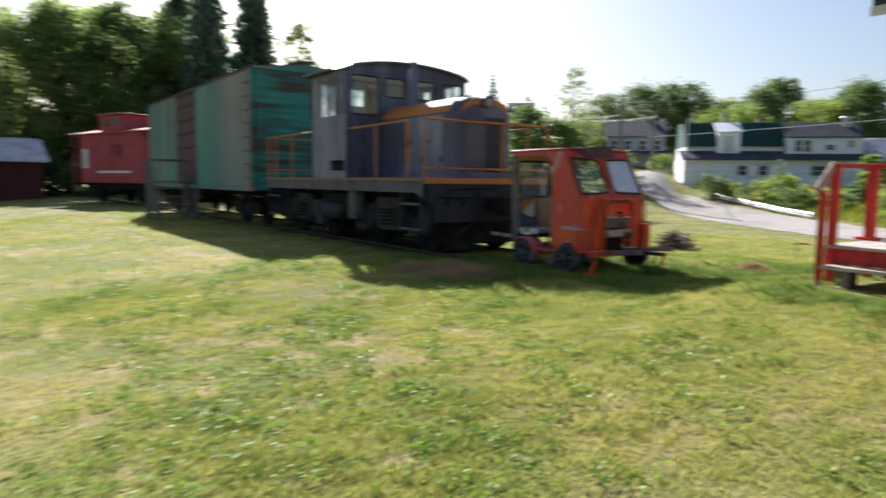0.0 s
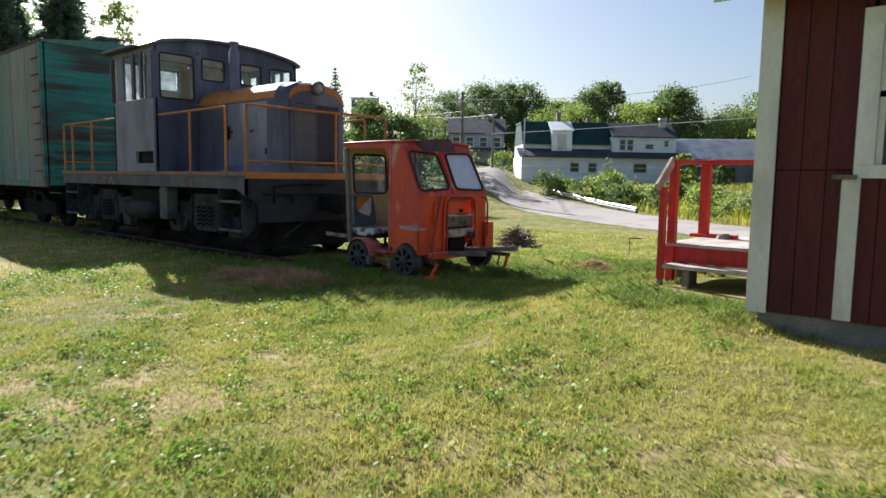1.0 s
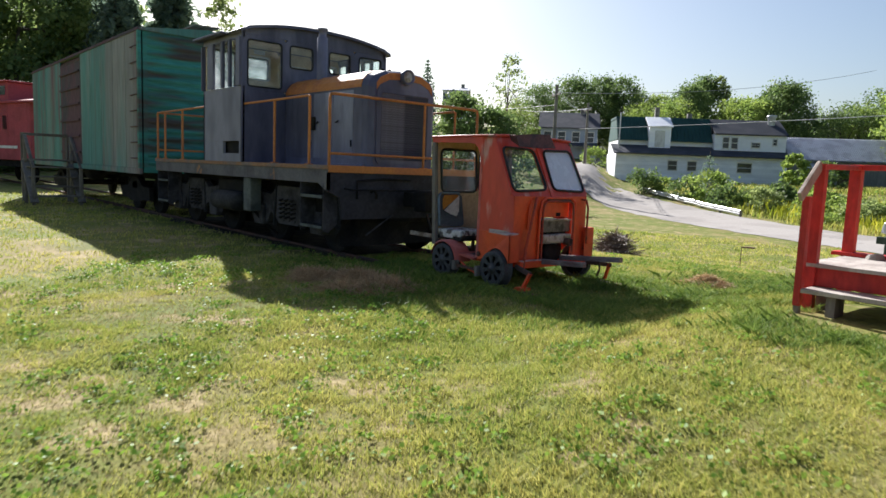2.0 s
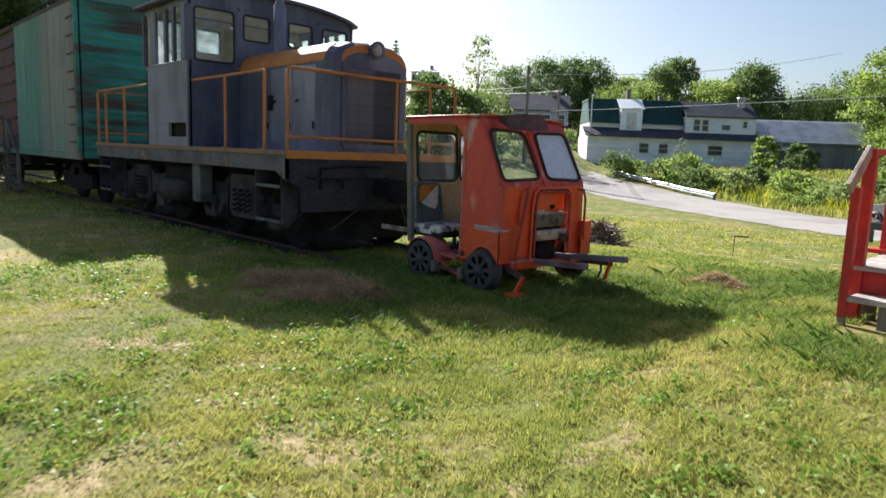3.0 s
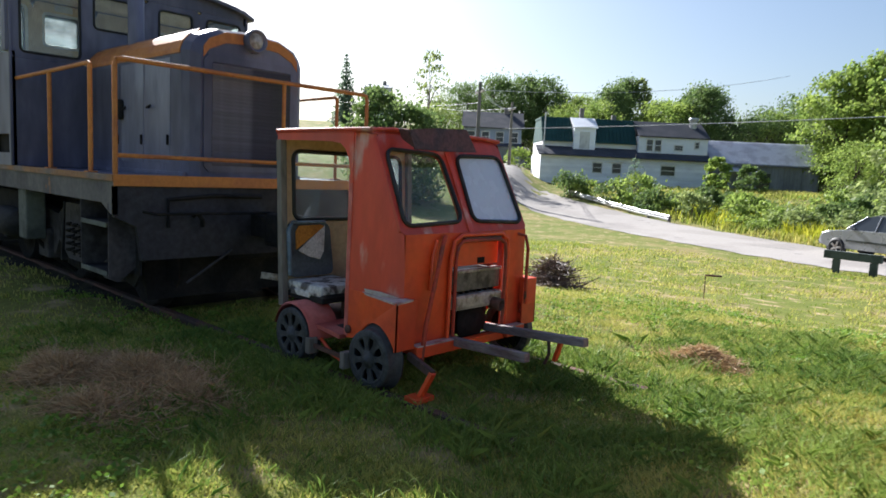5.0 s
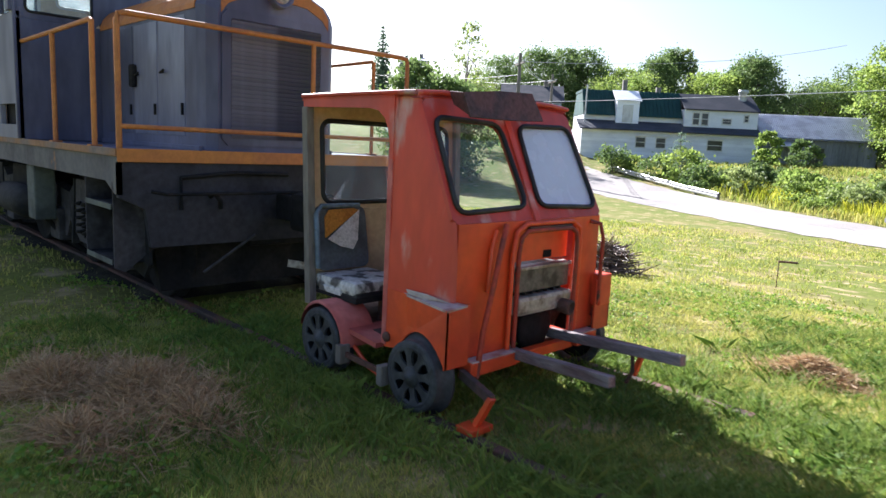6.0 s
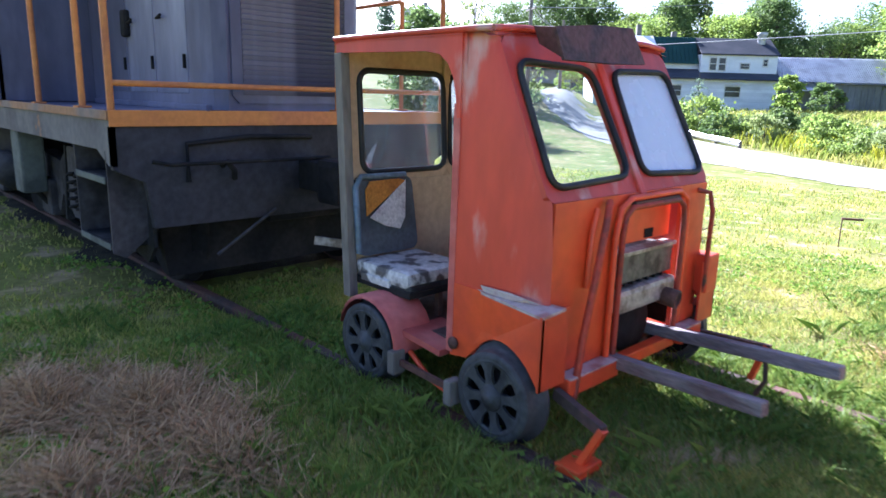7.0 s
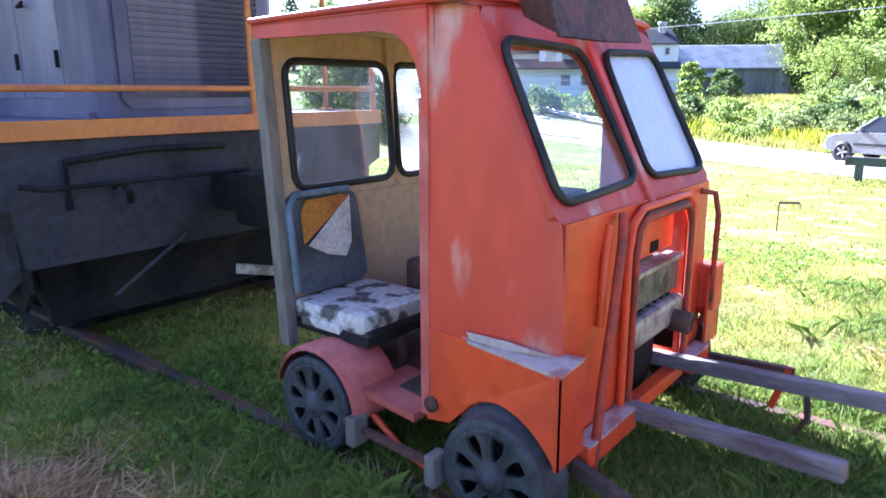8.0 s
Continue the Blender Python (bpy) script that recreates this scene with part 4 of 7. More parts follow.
    part("headlamp_lens", Geo().lathe([(0, 0.108), (0.06, 0.104), (0.095, 0.092), (0.095, 0.088), (0, 0.088)], (-2.83, 0, 2.655), (1, 0, 0), 24), M_ALU, lo, "silvery headlamp lens")
    for y in (0.35, 0.5):
        part("horn", Geo().lathe([(0.02, 0), (0.025, 0.18), (0.05, 0.27), (0.055, 0.29), (0.045, 0.28), (0.0, 0.2)], (-4.6, y + 0.3, 2.95), (1, 0, 0), 14), M_IRON, lo)
        part("horn_bracket", Geo().bar((-4.55, y + 0.3, 2.6), (-4.55, y + 0.3, 2.95), 0.03), M_IRON, lo)
    part("exhaust_pipe", Geo().lathe([(0.085, -0.72), (0.085, 0.0), (0.062, 0.02), (0.062, 0.11), (0.085, 0.12), (0.085, 0.15), (0.0, 0.155)], (-4.5, -0.43, 3.37), (0, 0, 1), 20), M_LOCO, lo, "dark exhaust pipe")
    # cab: walls with window openings, arched roof
    ca, cb, cw, cz = -6.97, -5.34, 1.44, 3.36
    def roof_z(y):
        return 3.48 + 0.16 * (1 - (abs(y) / cw) ** 2.2)
    front_wins = [(-1.337, -0.724, 2.57, 3.32), (-0.567, -0.125, 2.95, 3.32), (0.21, 0.65, 2.95, 3.32), (0.85, 1.34, 2.57, 3.32)]
    rear_wins = [(-1.38, -0.85, 2.58, 3.34), (-0.62, -0.19, 2.9, 3.29), (0.2, 0.62, 2.72, 3.19), (0.85, 1.3, 2.6, 3.3)]
    for xx, off in ((cb, -0.05), (ca, 0.05)):
        edges = [-cw, -0.645, 0.05, 0.75, cw] if xx == cb else [-cw, -0.76, 0.02, 0.74, cw]
        for k, (ya, yb, za, zb) in enumerate(front_wins if xx == cb else rear_wins):
            inner = round_loop([(xx, ya, za), (xx, yb, za), (xx, yb, zb), (xx, ya, zb)], 0.06, 5)
            part("window_surround", Geo().ring(outer_for(inner, [(xx, edges[k], 2.5), (xx, edges[k + 1], 2.5), (xx, edges[k + 1], 3.4), (xx, edges[k], 3.4)]), inner, (off, 0, 0)), M_LOCO, lo)
            lp = round_loop([(xx, ya, za), (xx, yb, za), (xx, yb, zb), (xx, ya, zb)], 0.06, 6)
            part("window_gasket", Geo().tube([p + Vector((0.004 if off < 0 else -0.004, 0, 0)) for p in lp], 0.014, 6, closed=True), M_RUBBER, lo)
            gl = part("cab_pane", Geo().plate([p + Vector((off * 0.5, 0, 0)) for p in lp], (0.004, 0, 0)), M_GLASSCAB, lo, "cab window glass")
            gl.visible_shadow = False
        part("cab_end_panel", Geo().plate([(xx, -cw, 1.31), (xx, cw, 1.31), (xx, cw, 2.498), (xx, -cw, 2.498)], (off, 0, 0)), M_LOCO, lo, "dark blue lower cab wall")
        g = Geo()
        ys = np.linspace(-cw, cw, 17)
        g.plate([(xx, -cw, 3.402), (xx, cw, 3.402)] + [(xx, y, roof_z(y)) for y in ys[::-1]], (off, 0, 0))
        part("cab_gable", g, M_LOCO, lo)
    for s in (-1, 1):
        y = s * cw
        for nm, xa, xb, za, zb in (("cab_side_panel", ca, cb, 1.66, 2.56), ("cab_side_sheet", ca, -6.1, 1.31, 1.658), ("cab_side_sheet", -5.44, cb, 1.31, 1.658),
                                   ("cab_side_sheet", -6.098, -5.442, 1.31, 1.45), ("cab_side_header", ca, cb, 3.34, 3.478)):
            part(nm, Geo().plate([(xa, y, za), (xb, y, za), (xb, y, zb), (xa, y, zb)], (0, -s * 0.05, 0)), M_PANEL, lo, "pale grey cab side sheet")
        for xa, wd in ((ca, 0.04), (-6.66, 0.22), (-6.11, 0.09), (-5.8, 0.07), (-5.48, 0.14)):
            part("window_bar", Geo().box((xa, y - 0.045, 2.562), (xa + wd, y + 0.003, 3.338), 0.004), M_LOCO, lo)
        gl = part("cab_pane", Geo().box((ca + 0.05, y - s * 0.03 - 0.002, 2.56), (cb - 0.05, y - s * 0.03 + 0.002, 3.34)), M_GLASSSKY if s < 0 else M_GLASSCAB, lo, "cab side glass, paled on one side for bright sky")
        gl.visible_shadow = False
        part("cab_corner", Geo().bar((cb + 0.004, y, 1.31), (cb + 0.004, y, 3.48), 0.03, 0.03, (1, 0, 0), 0.008), M_LOCO, lo)
        part("side_awning", Geo().box((ca - 0.1, y - 0.0 if s > 0 else y - 0.16, 3.43), (cb - 0.5, y + 0.16 if s > 0 else y, 3.47), 0.012), M_LOCO, lo)
    g = Geo()
    ys = np.linspace(-cw - 0.06, cw + 0.06, 21)
    vs = [(xx, y, roof_z(min(abs(y), cw)) + 0.02 - (0.05 if abs(y) > cw else 0)) for xx in (ca - 0.14, cb + 0.1) for y in ys]
    n = len(ys)
    g.add(vs, [(j, j + 1, n + j + 1, n + j) for j in range(n - 1)], True)
    g.add([(x, y, z - 0.045) for x, y, z in vs], [(j, n + j, n + j + 1, j + 1) for j in range(n - 1)], True)
    g.add([(x, y, z) for x, y, z in vs[:n]] + [(x, y, z - 0.045) for x, y, z in vs[:n]], [(j, j + 1, n + j + 1, n + j) for j in range(n - 1)])
    g.add([(x, y, z) for x, y, z in vs[n:]] + [(x, y, z - 0.045) for x, y, z in vs[n:]], [(j, j + 1, n + j + 1, n + j) for j in range(n - 1)])
    part("cab_roof", g, M_LOCO, lo, "arched dark blue cab roof")
    part("cab_floor", Geo().box((ca + 0.06, -cw + 0.06, 1.305), (cb - 0.06, cw - 0.06, 1.33)), M_IRON, lo)
    # black boxes added behind the side cutouts to keep their insides dark
    for s in (-1, 1):
        part("side_locker", Geo().box((-6.2, s * 1.3 - 0.06, 1.34), (-5.4, s * 1.3 + 0.02, 1.68)), M_IRON, lo)
    part("control_stand", Geo().box((-5.75, -0.35, 1.33), (-5.45, 0.5, 2.5), 0.02), M_IRON, lo)
    part("cab_ceiling", Geo().box((ca + 0.06, -cw + 0.1, 3.46), (cb - 0.06, cw - 0.1, 3.475)), M_CABLINING, lo)
    for k, (ya, yb, za, zb) in enumerate(rear_wins):
        ed = [-cw + 0.02, -0.76, 0.02, 0.74, cw - 0.06]
        q = [(ca + 0.06, a_, b_) for a_, b_ in ((ya, za), (yb, za), (yb, zb), (ya, zb))]
        inner = round_loop(q, 0.05, 5)
        part("wall_lining", Geo().ring(outer_for(inner, [(ca + 0.06, ed[k], 1.4), (ca + 0.06, ed[k + 1], 1.4), (ca + 0.06, ed[k + 1], 3.44), (ca + 0.06, ed[k], 3.44)]), inner, (0.015, 0, 0)), M_CABLINING, lo, "pale tan cab lining")
        lip = round_loop([(ca + 0.078, a_, b_) for a_, b_ in ((ya - 0.03, za - 0.03), (yb + 0.03, za - 0.03), (yb + 0.03, zb + 0.03), (ya - 0.03, zb + 0.03))], 0.07, 5)
        part("window_trim", Geo().ring(lip, [p + Vector((0.003, 0, 0)) for p in inner], (0.012, 0, 0)), M_WHITE, lo, "white rear window trim")
    part("door_panel", Geo().box((ca + 0.085, -1.3, 1.33), (ca + 0.1, -0.66, 2.48), 0.004), M_CABLINING, lo)
    part("lining_notice", Geo().box((ca + 0.078, -0.5, 3.35), (ca + 0.084, -0.28, 3.43)), M_WHITE, lo)
    # handrails
    def rail_tube(pts, r=0.02):
        part("handrail", Geo().tube(pts, r, 8), M_TRIM, lo, "orange tubular handrail")
    def post(x, y, z=2.28):
        p = part("rail_post", Geo().tube([(x, y, 1.31), (x, y, z)], 0.021, 8), M_TRIM, lo)
        part("rail_foot", Geo().box((x - 0.045, y - 0.045, 1.31), (x + 0.045, y + 0.045, 1.325), 0.004), M_TRIM, p)
    fx = -2.655
    for s in (-1, 1):
        y = s * 1.385
        rail_tube([(cb, y, 2.27), (-4.27, y, 2.275), (-3.23, y, 2.285), (-3.2, y, 2.25)])
        post(-4.27, y), post(-3.2, y)
        rail_tube([(-9.66, y, 2.2), (-9.63, y, 2.28), (-8.5, y, 2.285), (ca, y, 2.29)])
        for xx in (-9.66, -9.2, -8.2):
            post(xx, y, 2.27)
    fr = [(fx, -1.385, 1.31), (fx, -1.385, 2.22), (fx + 0.0, -1.37, 2.275), (fx, -1.31, 2.285), (fx, 1.31, 2.285), (fx, 1.37, 2.275), (fx, 1.385, 2.22), (fx, 1.385, 1.31)]
    rail_tube(fr, 0.022)
    rail_tube([(fx, -1.385, 1.475), (fx, 1.385, 1.475)])
    post(fx, 0.28, 2.28)
    rl = [(-9.68, y, 2.28) for y in (-1.385, 1.385)]
    rail_tube(rl), rail_tube([(x, y, 1.5) for x, y, z in rl])
    # steps at the corners: side plates, worn treads and a closed back
    for s in (-1, 1):
        for xx in (-3.08, -9.3):
            for zz in (0.44, 0.87):
                part("step", Geo().box((xx - 0.3, s * 1.28 - 0.1, zz - 0.018), (xx + 0.3, s * 1.28 + 0.13, zz + 0.012), 0.005), M_LOCOUNDER, lo)
                part("step_edge", Geo().box((xx - 0.3, s * 1.412 - 0.004, zz - 0.024), (xx + 0.3, s * 1.412 + 0.004, zz + 0.018), 0.003), M_BOXGREY, lo, "pale worn step edge")
            for dx in (-0.32, 0.32):
                part("step_side", Geo().plate([(xx + dx, s * 1.41, 1.06), (xx + dx, s * 1.41, 0.4), (xx + dx, s * 1.33, 0.36), (xx + dx, s * 1.16, 0.5), (xx + dx, s * 1.12, 1.06)], (0.016, 0, 0)), M_TRUCK, lo)
            part("step_back", Geo().box((xx - 0.3, s * 1.15 - 0.008, 0.42), (xx + 0.3, s * 1.15 + 0.008, 1.05)), M_IRON, lo)
    # added plate that blocks light under the front, with drag gear and hoses hanging
    part("pilot_beam", Geo().plate([(-2.95, -1.05, 0.6), (-2.95, 1.05, 0.6), (-2.95, 0.98, 0.13), (-2.95, -0.98, 0.13)], (-0.06, 0, 0)), M_IRON, lo)
    for y in (-1.18, 1.18):
        part("end_bracket", Geo().plate([(x1 - 0.07, y, 0.9), (x1 - 0.07, y, 0.42), (x1 - 0.18, y, 0.3), (x1 - 0.4, y, 0.34), (x1 - 0.4, y, 0.9)], (0, 0.025, 0)), M_LOCOUNDER, lo)
    for y in (0.3, 0.55):
        part("brake_hose", Geo().tube([(x1, y, 0.72), (x1 + 0.06, y, 0.6), (x1 + 0.1, y + 0.05, 0.4), (x1 + 0.2, y + 0.14, 0.3), (x1 + 0.32, y + 0.2, 0.36)], 0.022, 8), M_RUBBER, lo)
    part("draft_box", Geo().box((x1 - 0.5, -0.32, 0.5), (x1 - 0.08, 0.32, 0.85), 0.02), M_IRON, lo)
    part("brace_rod", Geo().tube([(x1 - 0.05, -0.75, 0.32), (x1 + 0.02, -0.32, 0.62)], 0.012, 6), M_TRUCK, lo)
    # frame and trucks
    part("main_frame", Geo().box((x0 + 0.1, -0.85, 0.85), (x1 - 0.1, 0.85, 1.228), 0.01), M_IRON, lo)
    part("fuel_tank", Geo().box((-6.9, -1.2, 0.45), (-5.5, 1.2, 1.0), 0.05), M_IRON, lo)
    for xc in (-4.3, -8.15):
        for xx in (xc - 0.95, xc + 0.95):
            part("axle", Geo().tube([(xx, -0.7, 0.42), (xx, 0.7, 0.42)], 0.07, 12), M_IRON, lo)
            # unseen iron box added at each axle to stop light from the far side
            part("gear_case", Geo().box((xx - 0.3, -0.62, 0.16), (xx + 0.3, 0.62, 0.84), 0.05), M_IRON, lo)
            for s in (-1, 1):
                part("truck_wheel", Geo().lathe([(0, 0.03), (0.1, 0.05), (0.13, 0.0), (0.36, -0.01), (0.42, 0.02), (0.422, -0.06), (0.45, -0.075), (0.45, -0.1), (0, -0.1)], (xx, s * 0.79, 0.42), (0, s, 0), 32), M_IRON, lo)
        for s in (-1, 1):
            y = s * 1.0
            prof = [(-1.5, 0.72), (-1.2, 0.86), (-0.6, 0.8), (-0.35, 0.95), (0.35, 0.95), (0.6, 0.8), (1.2, 0.86), (1.5, 0.72), (1.25, 0.34), (0.72, 0.34), (0.6, 0.52), (0.3, 0.34), (-0.3, 0.34), (-0.6, 0.52), (-0.72, 0.34), (-1.25, 0.34)]
            part("truck_side_frame", Geo().plate([(xc + a, y, b) for a, b in prof], (0, s * 0.12, 0)), M_TRUCK, lo, "grimy grey truck side frame")
            for dx in (-0.95, 0.95):
                part("journal_box", Geo().box((xc + dx - 0.17, y + s * 0.08 - 0.1, 0.28), (xc + dx + 0.17, y + s * 0.08 + 0.14, 0.62), 0.03), M_TRUCK, lo)
                part("brake_hanger", Geo().bar((xc + dx * 0.42, y + s * 0.1, 0.95), (xc + dx * 0.48, y + s * 0.12, 0.3), 0.06, 0.04), M_LOCOUNDER, lo)
            for k in range(3):
                part("spring_coil", Geo().tube([(xc - 0.18 + 0.18 * k + 0.06 * math.cos(t), y + s * 0.13 + 0.05 * math.sin(t), 0.4 + 0.011 * t) for t in np.linspace(0, 31, 60)], 0.014, 5), M_IRON, lo)
    for s in (-1, 1):
        part("sand_box", Geo().box((-5.4, s * 1.28 - 0.1, 0.5), (-5.12, s * 1.28 + 0.1, 1.058), 0.02), M_BOXGREY, lo, "pale grey-green sand box")
        part("sand_pipe", Geo().tube([(-5.26, s * 1.26, 0.52), (-5.2, s * 1.1, 0.3), (-5.18, s * 0.85, 0.1)], 0.025, 8), M_IRON, lo)
        part("frame_skirt", Geo().box((-9.2, s * 0.86 - 0.01, 0.5), (-3.2, s * 0.86 + 0.01, 0.86)), M_IRON, lo)
    part("air_tank", Geo().lathe([(0, 0), (0.12, 0.02), (0.17, 0.08), (0.17, 1.0), (0.12, 1.06), (0, 1.08)], (-6.75, -1.28, 0.62), (1, 0, 0), 20), M_LOCOUNDER, lo)
    return lo


M_LOCOUNDER = mat("grimy_underframe", (0.016, 0.017, 0.02), (0.042, 0.041, 0.042), rough=0.85, spec=0.2, scale=2, fine=20, vary=0.3, bump=0.25)
loco()


# ---- boxcar ----
def boxcar():
    bc = thing("boxcar", "old teal boxcar with rust streaks and peeling paint", "boxcar")
    a, b, w, z0, z1 = -22.35, -10.4, 1.5, 1.08, 4.08
    part("body_core", Geo().box((a + 0.05, -w + 0.05, z0 + 0.02), (b - 0.06, w - 0.05, z1 - 0.02)), M_MAROON, bc)
    for s in (-1, 1):
        n = 5
        for (xa, xb, cnt) in ((a, -18.05, 4), (-15.6, b, 5)):
            st = (xb - xa) / cnt
            for k in range(cnt):
                part("side_sheet", Geo().box((xa + st * k + 0.012, s * w - 0.03, z0), (xa + st * (k + 1) - 0.012, s * w + 0.008, z1), 0.004), M_TEALSIDE, bc, "bleached teal side sheet")
                if k:
                    part("rivet_strip", Geo().box((xa + st * k - 0.04, s * w - 0.005, z0), (xa + st * k + 0.04, s * w + 0.016, z1), 0.004), M_TEALSIDE, bc)
        door = part("sliding_door", Geo().box((-18.04, s * w - 0.03, z0 + 0.06), (-15.62, s * w + 0.05, z1 - 0.16), 0.01), M_MAROON, bc, "rusted maroon sliding door")
        for k in range(6):
            part("door_rib", Geo().box((-17.98, s * w + 0.045 if s > 0 else s * w - 0.075, z0 + 0.3 + 0.45 * k), (-15.68, s * w + 0.075 if s > 0 else s * w - 0.045, z0 + 0.36 + 0.45 * k), 0.008), M_MAROON, door)
        part("door_track", Geo().box((-20.5, s * w - 0.02, z1 - 0.15), (-15.4, s * w + 0.08 * s if s > 0 else s * w + 0.02, z1 - 0.09), 0.006), M_RUST, bc)
        part("side_sill", Geo().box((a, s * w - 0.05, z0 - 0.13), (b, s * w + 0.02, z0 - 0.004), 0.006), M_TEALSIDE, bc)
        part("eave", Geo().box((a - 0.03, s * w - 0.05, z1 + 0.002), (b + 0.04, s * w + 0.05, z1 + 0.07), 0.01), M_MAROON, bc)
        for k in range(8):
            part("grab_iron", Geo().tube([(b - 0.5, s * (w + 0.02), 1.3 + 0.35 * k), (b - 0.5, s * (w + 0.08), 1.3 + 0.35 * k), (b - 0.08, s * (w + 0.08), 1.3 + 0.35 * k), (b - 0.08, s * (w + 0.02), 1.3 + 0.35 * k)], 0.013, 6), M_RUST, bc)
        # big faded emblem on the side
        part("emblem", Geo().lathe([(0, 0.0), (0.55, 0.0), (0.55, 0.006), (0, 0.006)], (-13.6, s * (w + 0.016), 2.75), (0, s, 0), 28), M_EMBLEM, bc, "faded round maroon emblem")
        part("corner_post", Geo().box((b - 0.1, s * w - 0.06, z0), (b + 0.015, s * w + 0.015, z1), 0.008), M_TEAL, bc)
    # corrugated end: rows of pressed ribs
    for xx, d in ((b, 1), (a, -1)):
        end = part("end_wall", Geo().box((xx - 0.06, -w + 0.05, z0 - 0.1), (xx, w - 0.05, z1), 0.004), M_TEAL, bc, "teal ribbed end with rust stains")
        for k in range(16):
            zz = z0 + 0.12 + 0.185 * k
            g = Geo()
            prof = [(0, -0.07), (0.035, -0.03), (0.045, 0.0), (0.035, 0.03), (0, 0.07)]
            pts = []
            vs, fs = [], []
            st = [(-1.36, 0.2), (-1.22, 1.0), (1.22, 1.0), (1.36, 0.2)]
            for y, kk in st:
                vs += [(xx + d * p * kk, y, zz + q * (0.6 + 0.4 * kk)) for p, q in prof]
            for i in range(3):
                for j in range(4):
                    fs.append((i * 5 + j, i * 5 + j + 1, i * 5 + j + 6, i * 5 + j + 5))
            g.add(vs, fs, True)
            part("end_rib", g, M_TEAL, end)
    # roof: low gable with seams and a running board
    g = Geo()
    g.plate([(a - 0.04, -w - 0.04, z1 + 0.05), (a - 0.04, 0, z1 + 0.22), (a - 0.04, w + 0.04, z1 + 0.05), (a - 0.04, w + 0.04, z1 + 0.0), (a - 0.04, -w - 0.04, z1 + 0.0)], (b - a + 0.09, 0, 0))
    part("roof", g, M_TEALSIDE, bc)
    for k in range(15):
        xx = a + 0.4 + k * (b - a - 0.8) / 14
        for s in (-1, 1):
            part("roof_seam", Geo().bar((xx, s * (w + 0.03), z1 + 0.075), (xx, s * 0.1, z1 + 0.235), 0.05, 0.04, (1, 0, 0)), M_MAROON, bc)
    for y in (-0.2, 0, 0.2):
        part("running_board", Geo().box((a, y - 0.08, z1 + 0.3), (b, y + 0.08, z1 + 0.33), 0.004), M_GREYBOARD, bc)
    # underframe and trucks
    part("centre_sill", Geo().box((a + 0.1, -0.3, 0.75), (b - 0.05, 0.3, 1.06), 0.01), M_IRON, bc)
    part("brake_tank", Geo().lathe([(0, 0), (0.2, 0.03), (0.2, 0.9), (0, 0.93)], (-17.3, -0.9, 0.8), (1, 0, 0), 18), M_IRON, bc)
    part("coupler", Geo().box((b - 0.05, -0.14, 0.7), (b + 0.35, 0.14, 0.98), 0.04), M_IRON, bc)
    for xc in (-12.3, -20.5):
        for dx in (-0.83, 0.83):
            part("axle", Geo().tube([(xc + dx, -0.75, 0.42), (xc + dx, 0.75, 0.42)], 0.07, 12), M_IRON, bc)
            for s in (-1, 1):
                part("truck_wheel", Geo().lathe([(0, 0.03), (0.12, 0.02), (0.36, -0.01), (0.42, 0.02), (0.422, -0.06), (0.45, -0.075), (0.45, -0.1), (0, -0.1)], (xc + dx, s * 0.79, 0.42), (0, s, 0), 28), M_IRON, bc)
        for s in (-1, 1):
            prof = [(-1.1, 0.3), (-1.1, 0.6), (-0.6, 0.62), (-0.25, 0.82), (0.25, 0.82), (0.6, 0.62), (1.1, 0.6), (1.1, 0.3), (0.7, 0.3), (0.35, 0.24), (-0.35, 0.24), (-0.7, 0.3)]
            part("truck_side_frame", Geo().plate([(xc + p, s * 1.0, q) for p, q in prof], (0, s * 0.1, 0)), M_IRON, bc)
        part("bolster", Geo().box((xc - 0.2, -1.1, 0.55), (xc + 0.2, 1.1, 0.75), 0.02), M_IRON, bc)
    return bc


M_EMBLEM = mat("faded_maroon_emblem", (0.16, 0.06, 0.07), (0.12, 0.12, 0.12), rough=0.8, scale=4, edge=(0.45, 0.6), fine=20, bump=0.05)
boxcar()


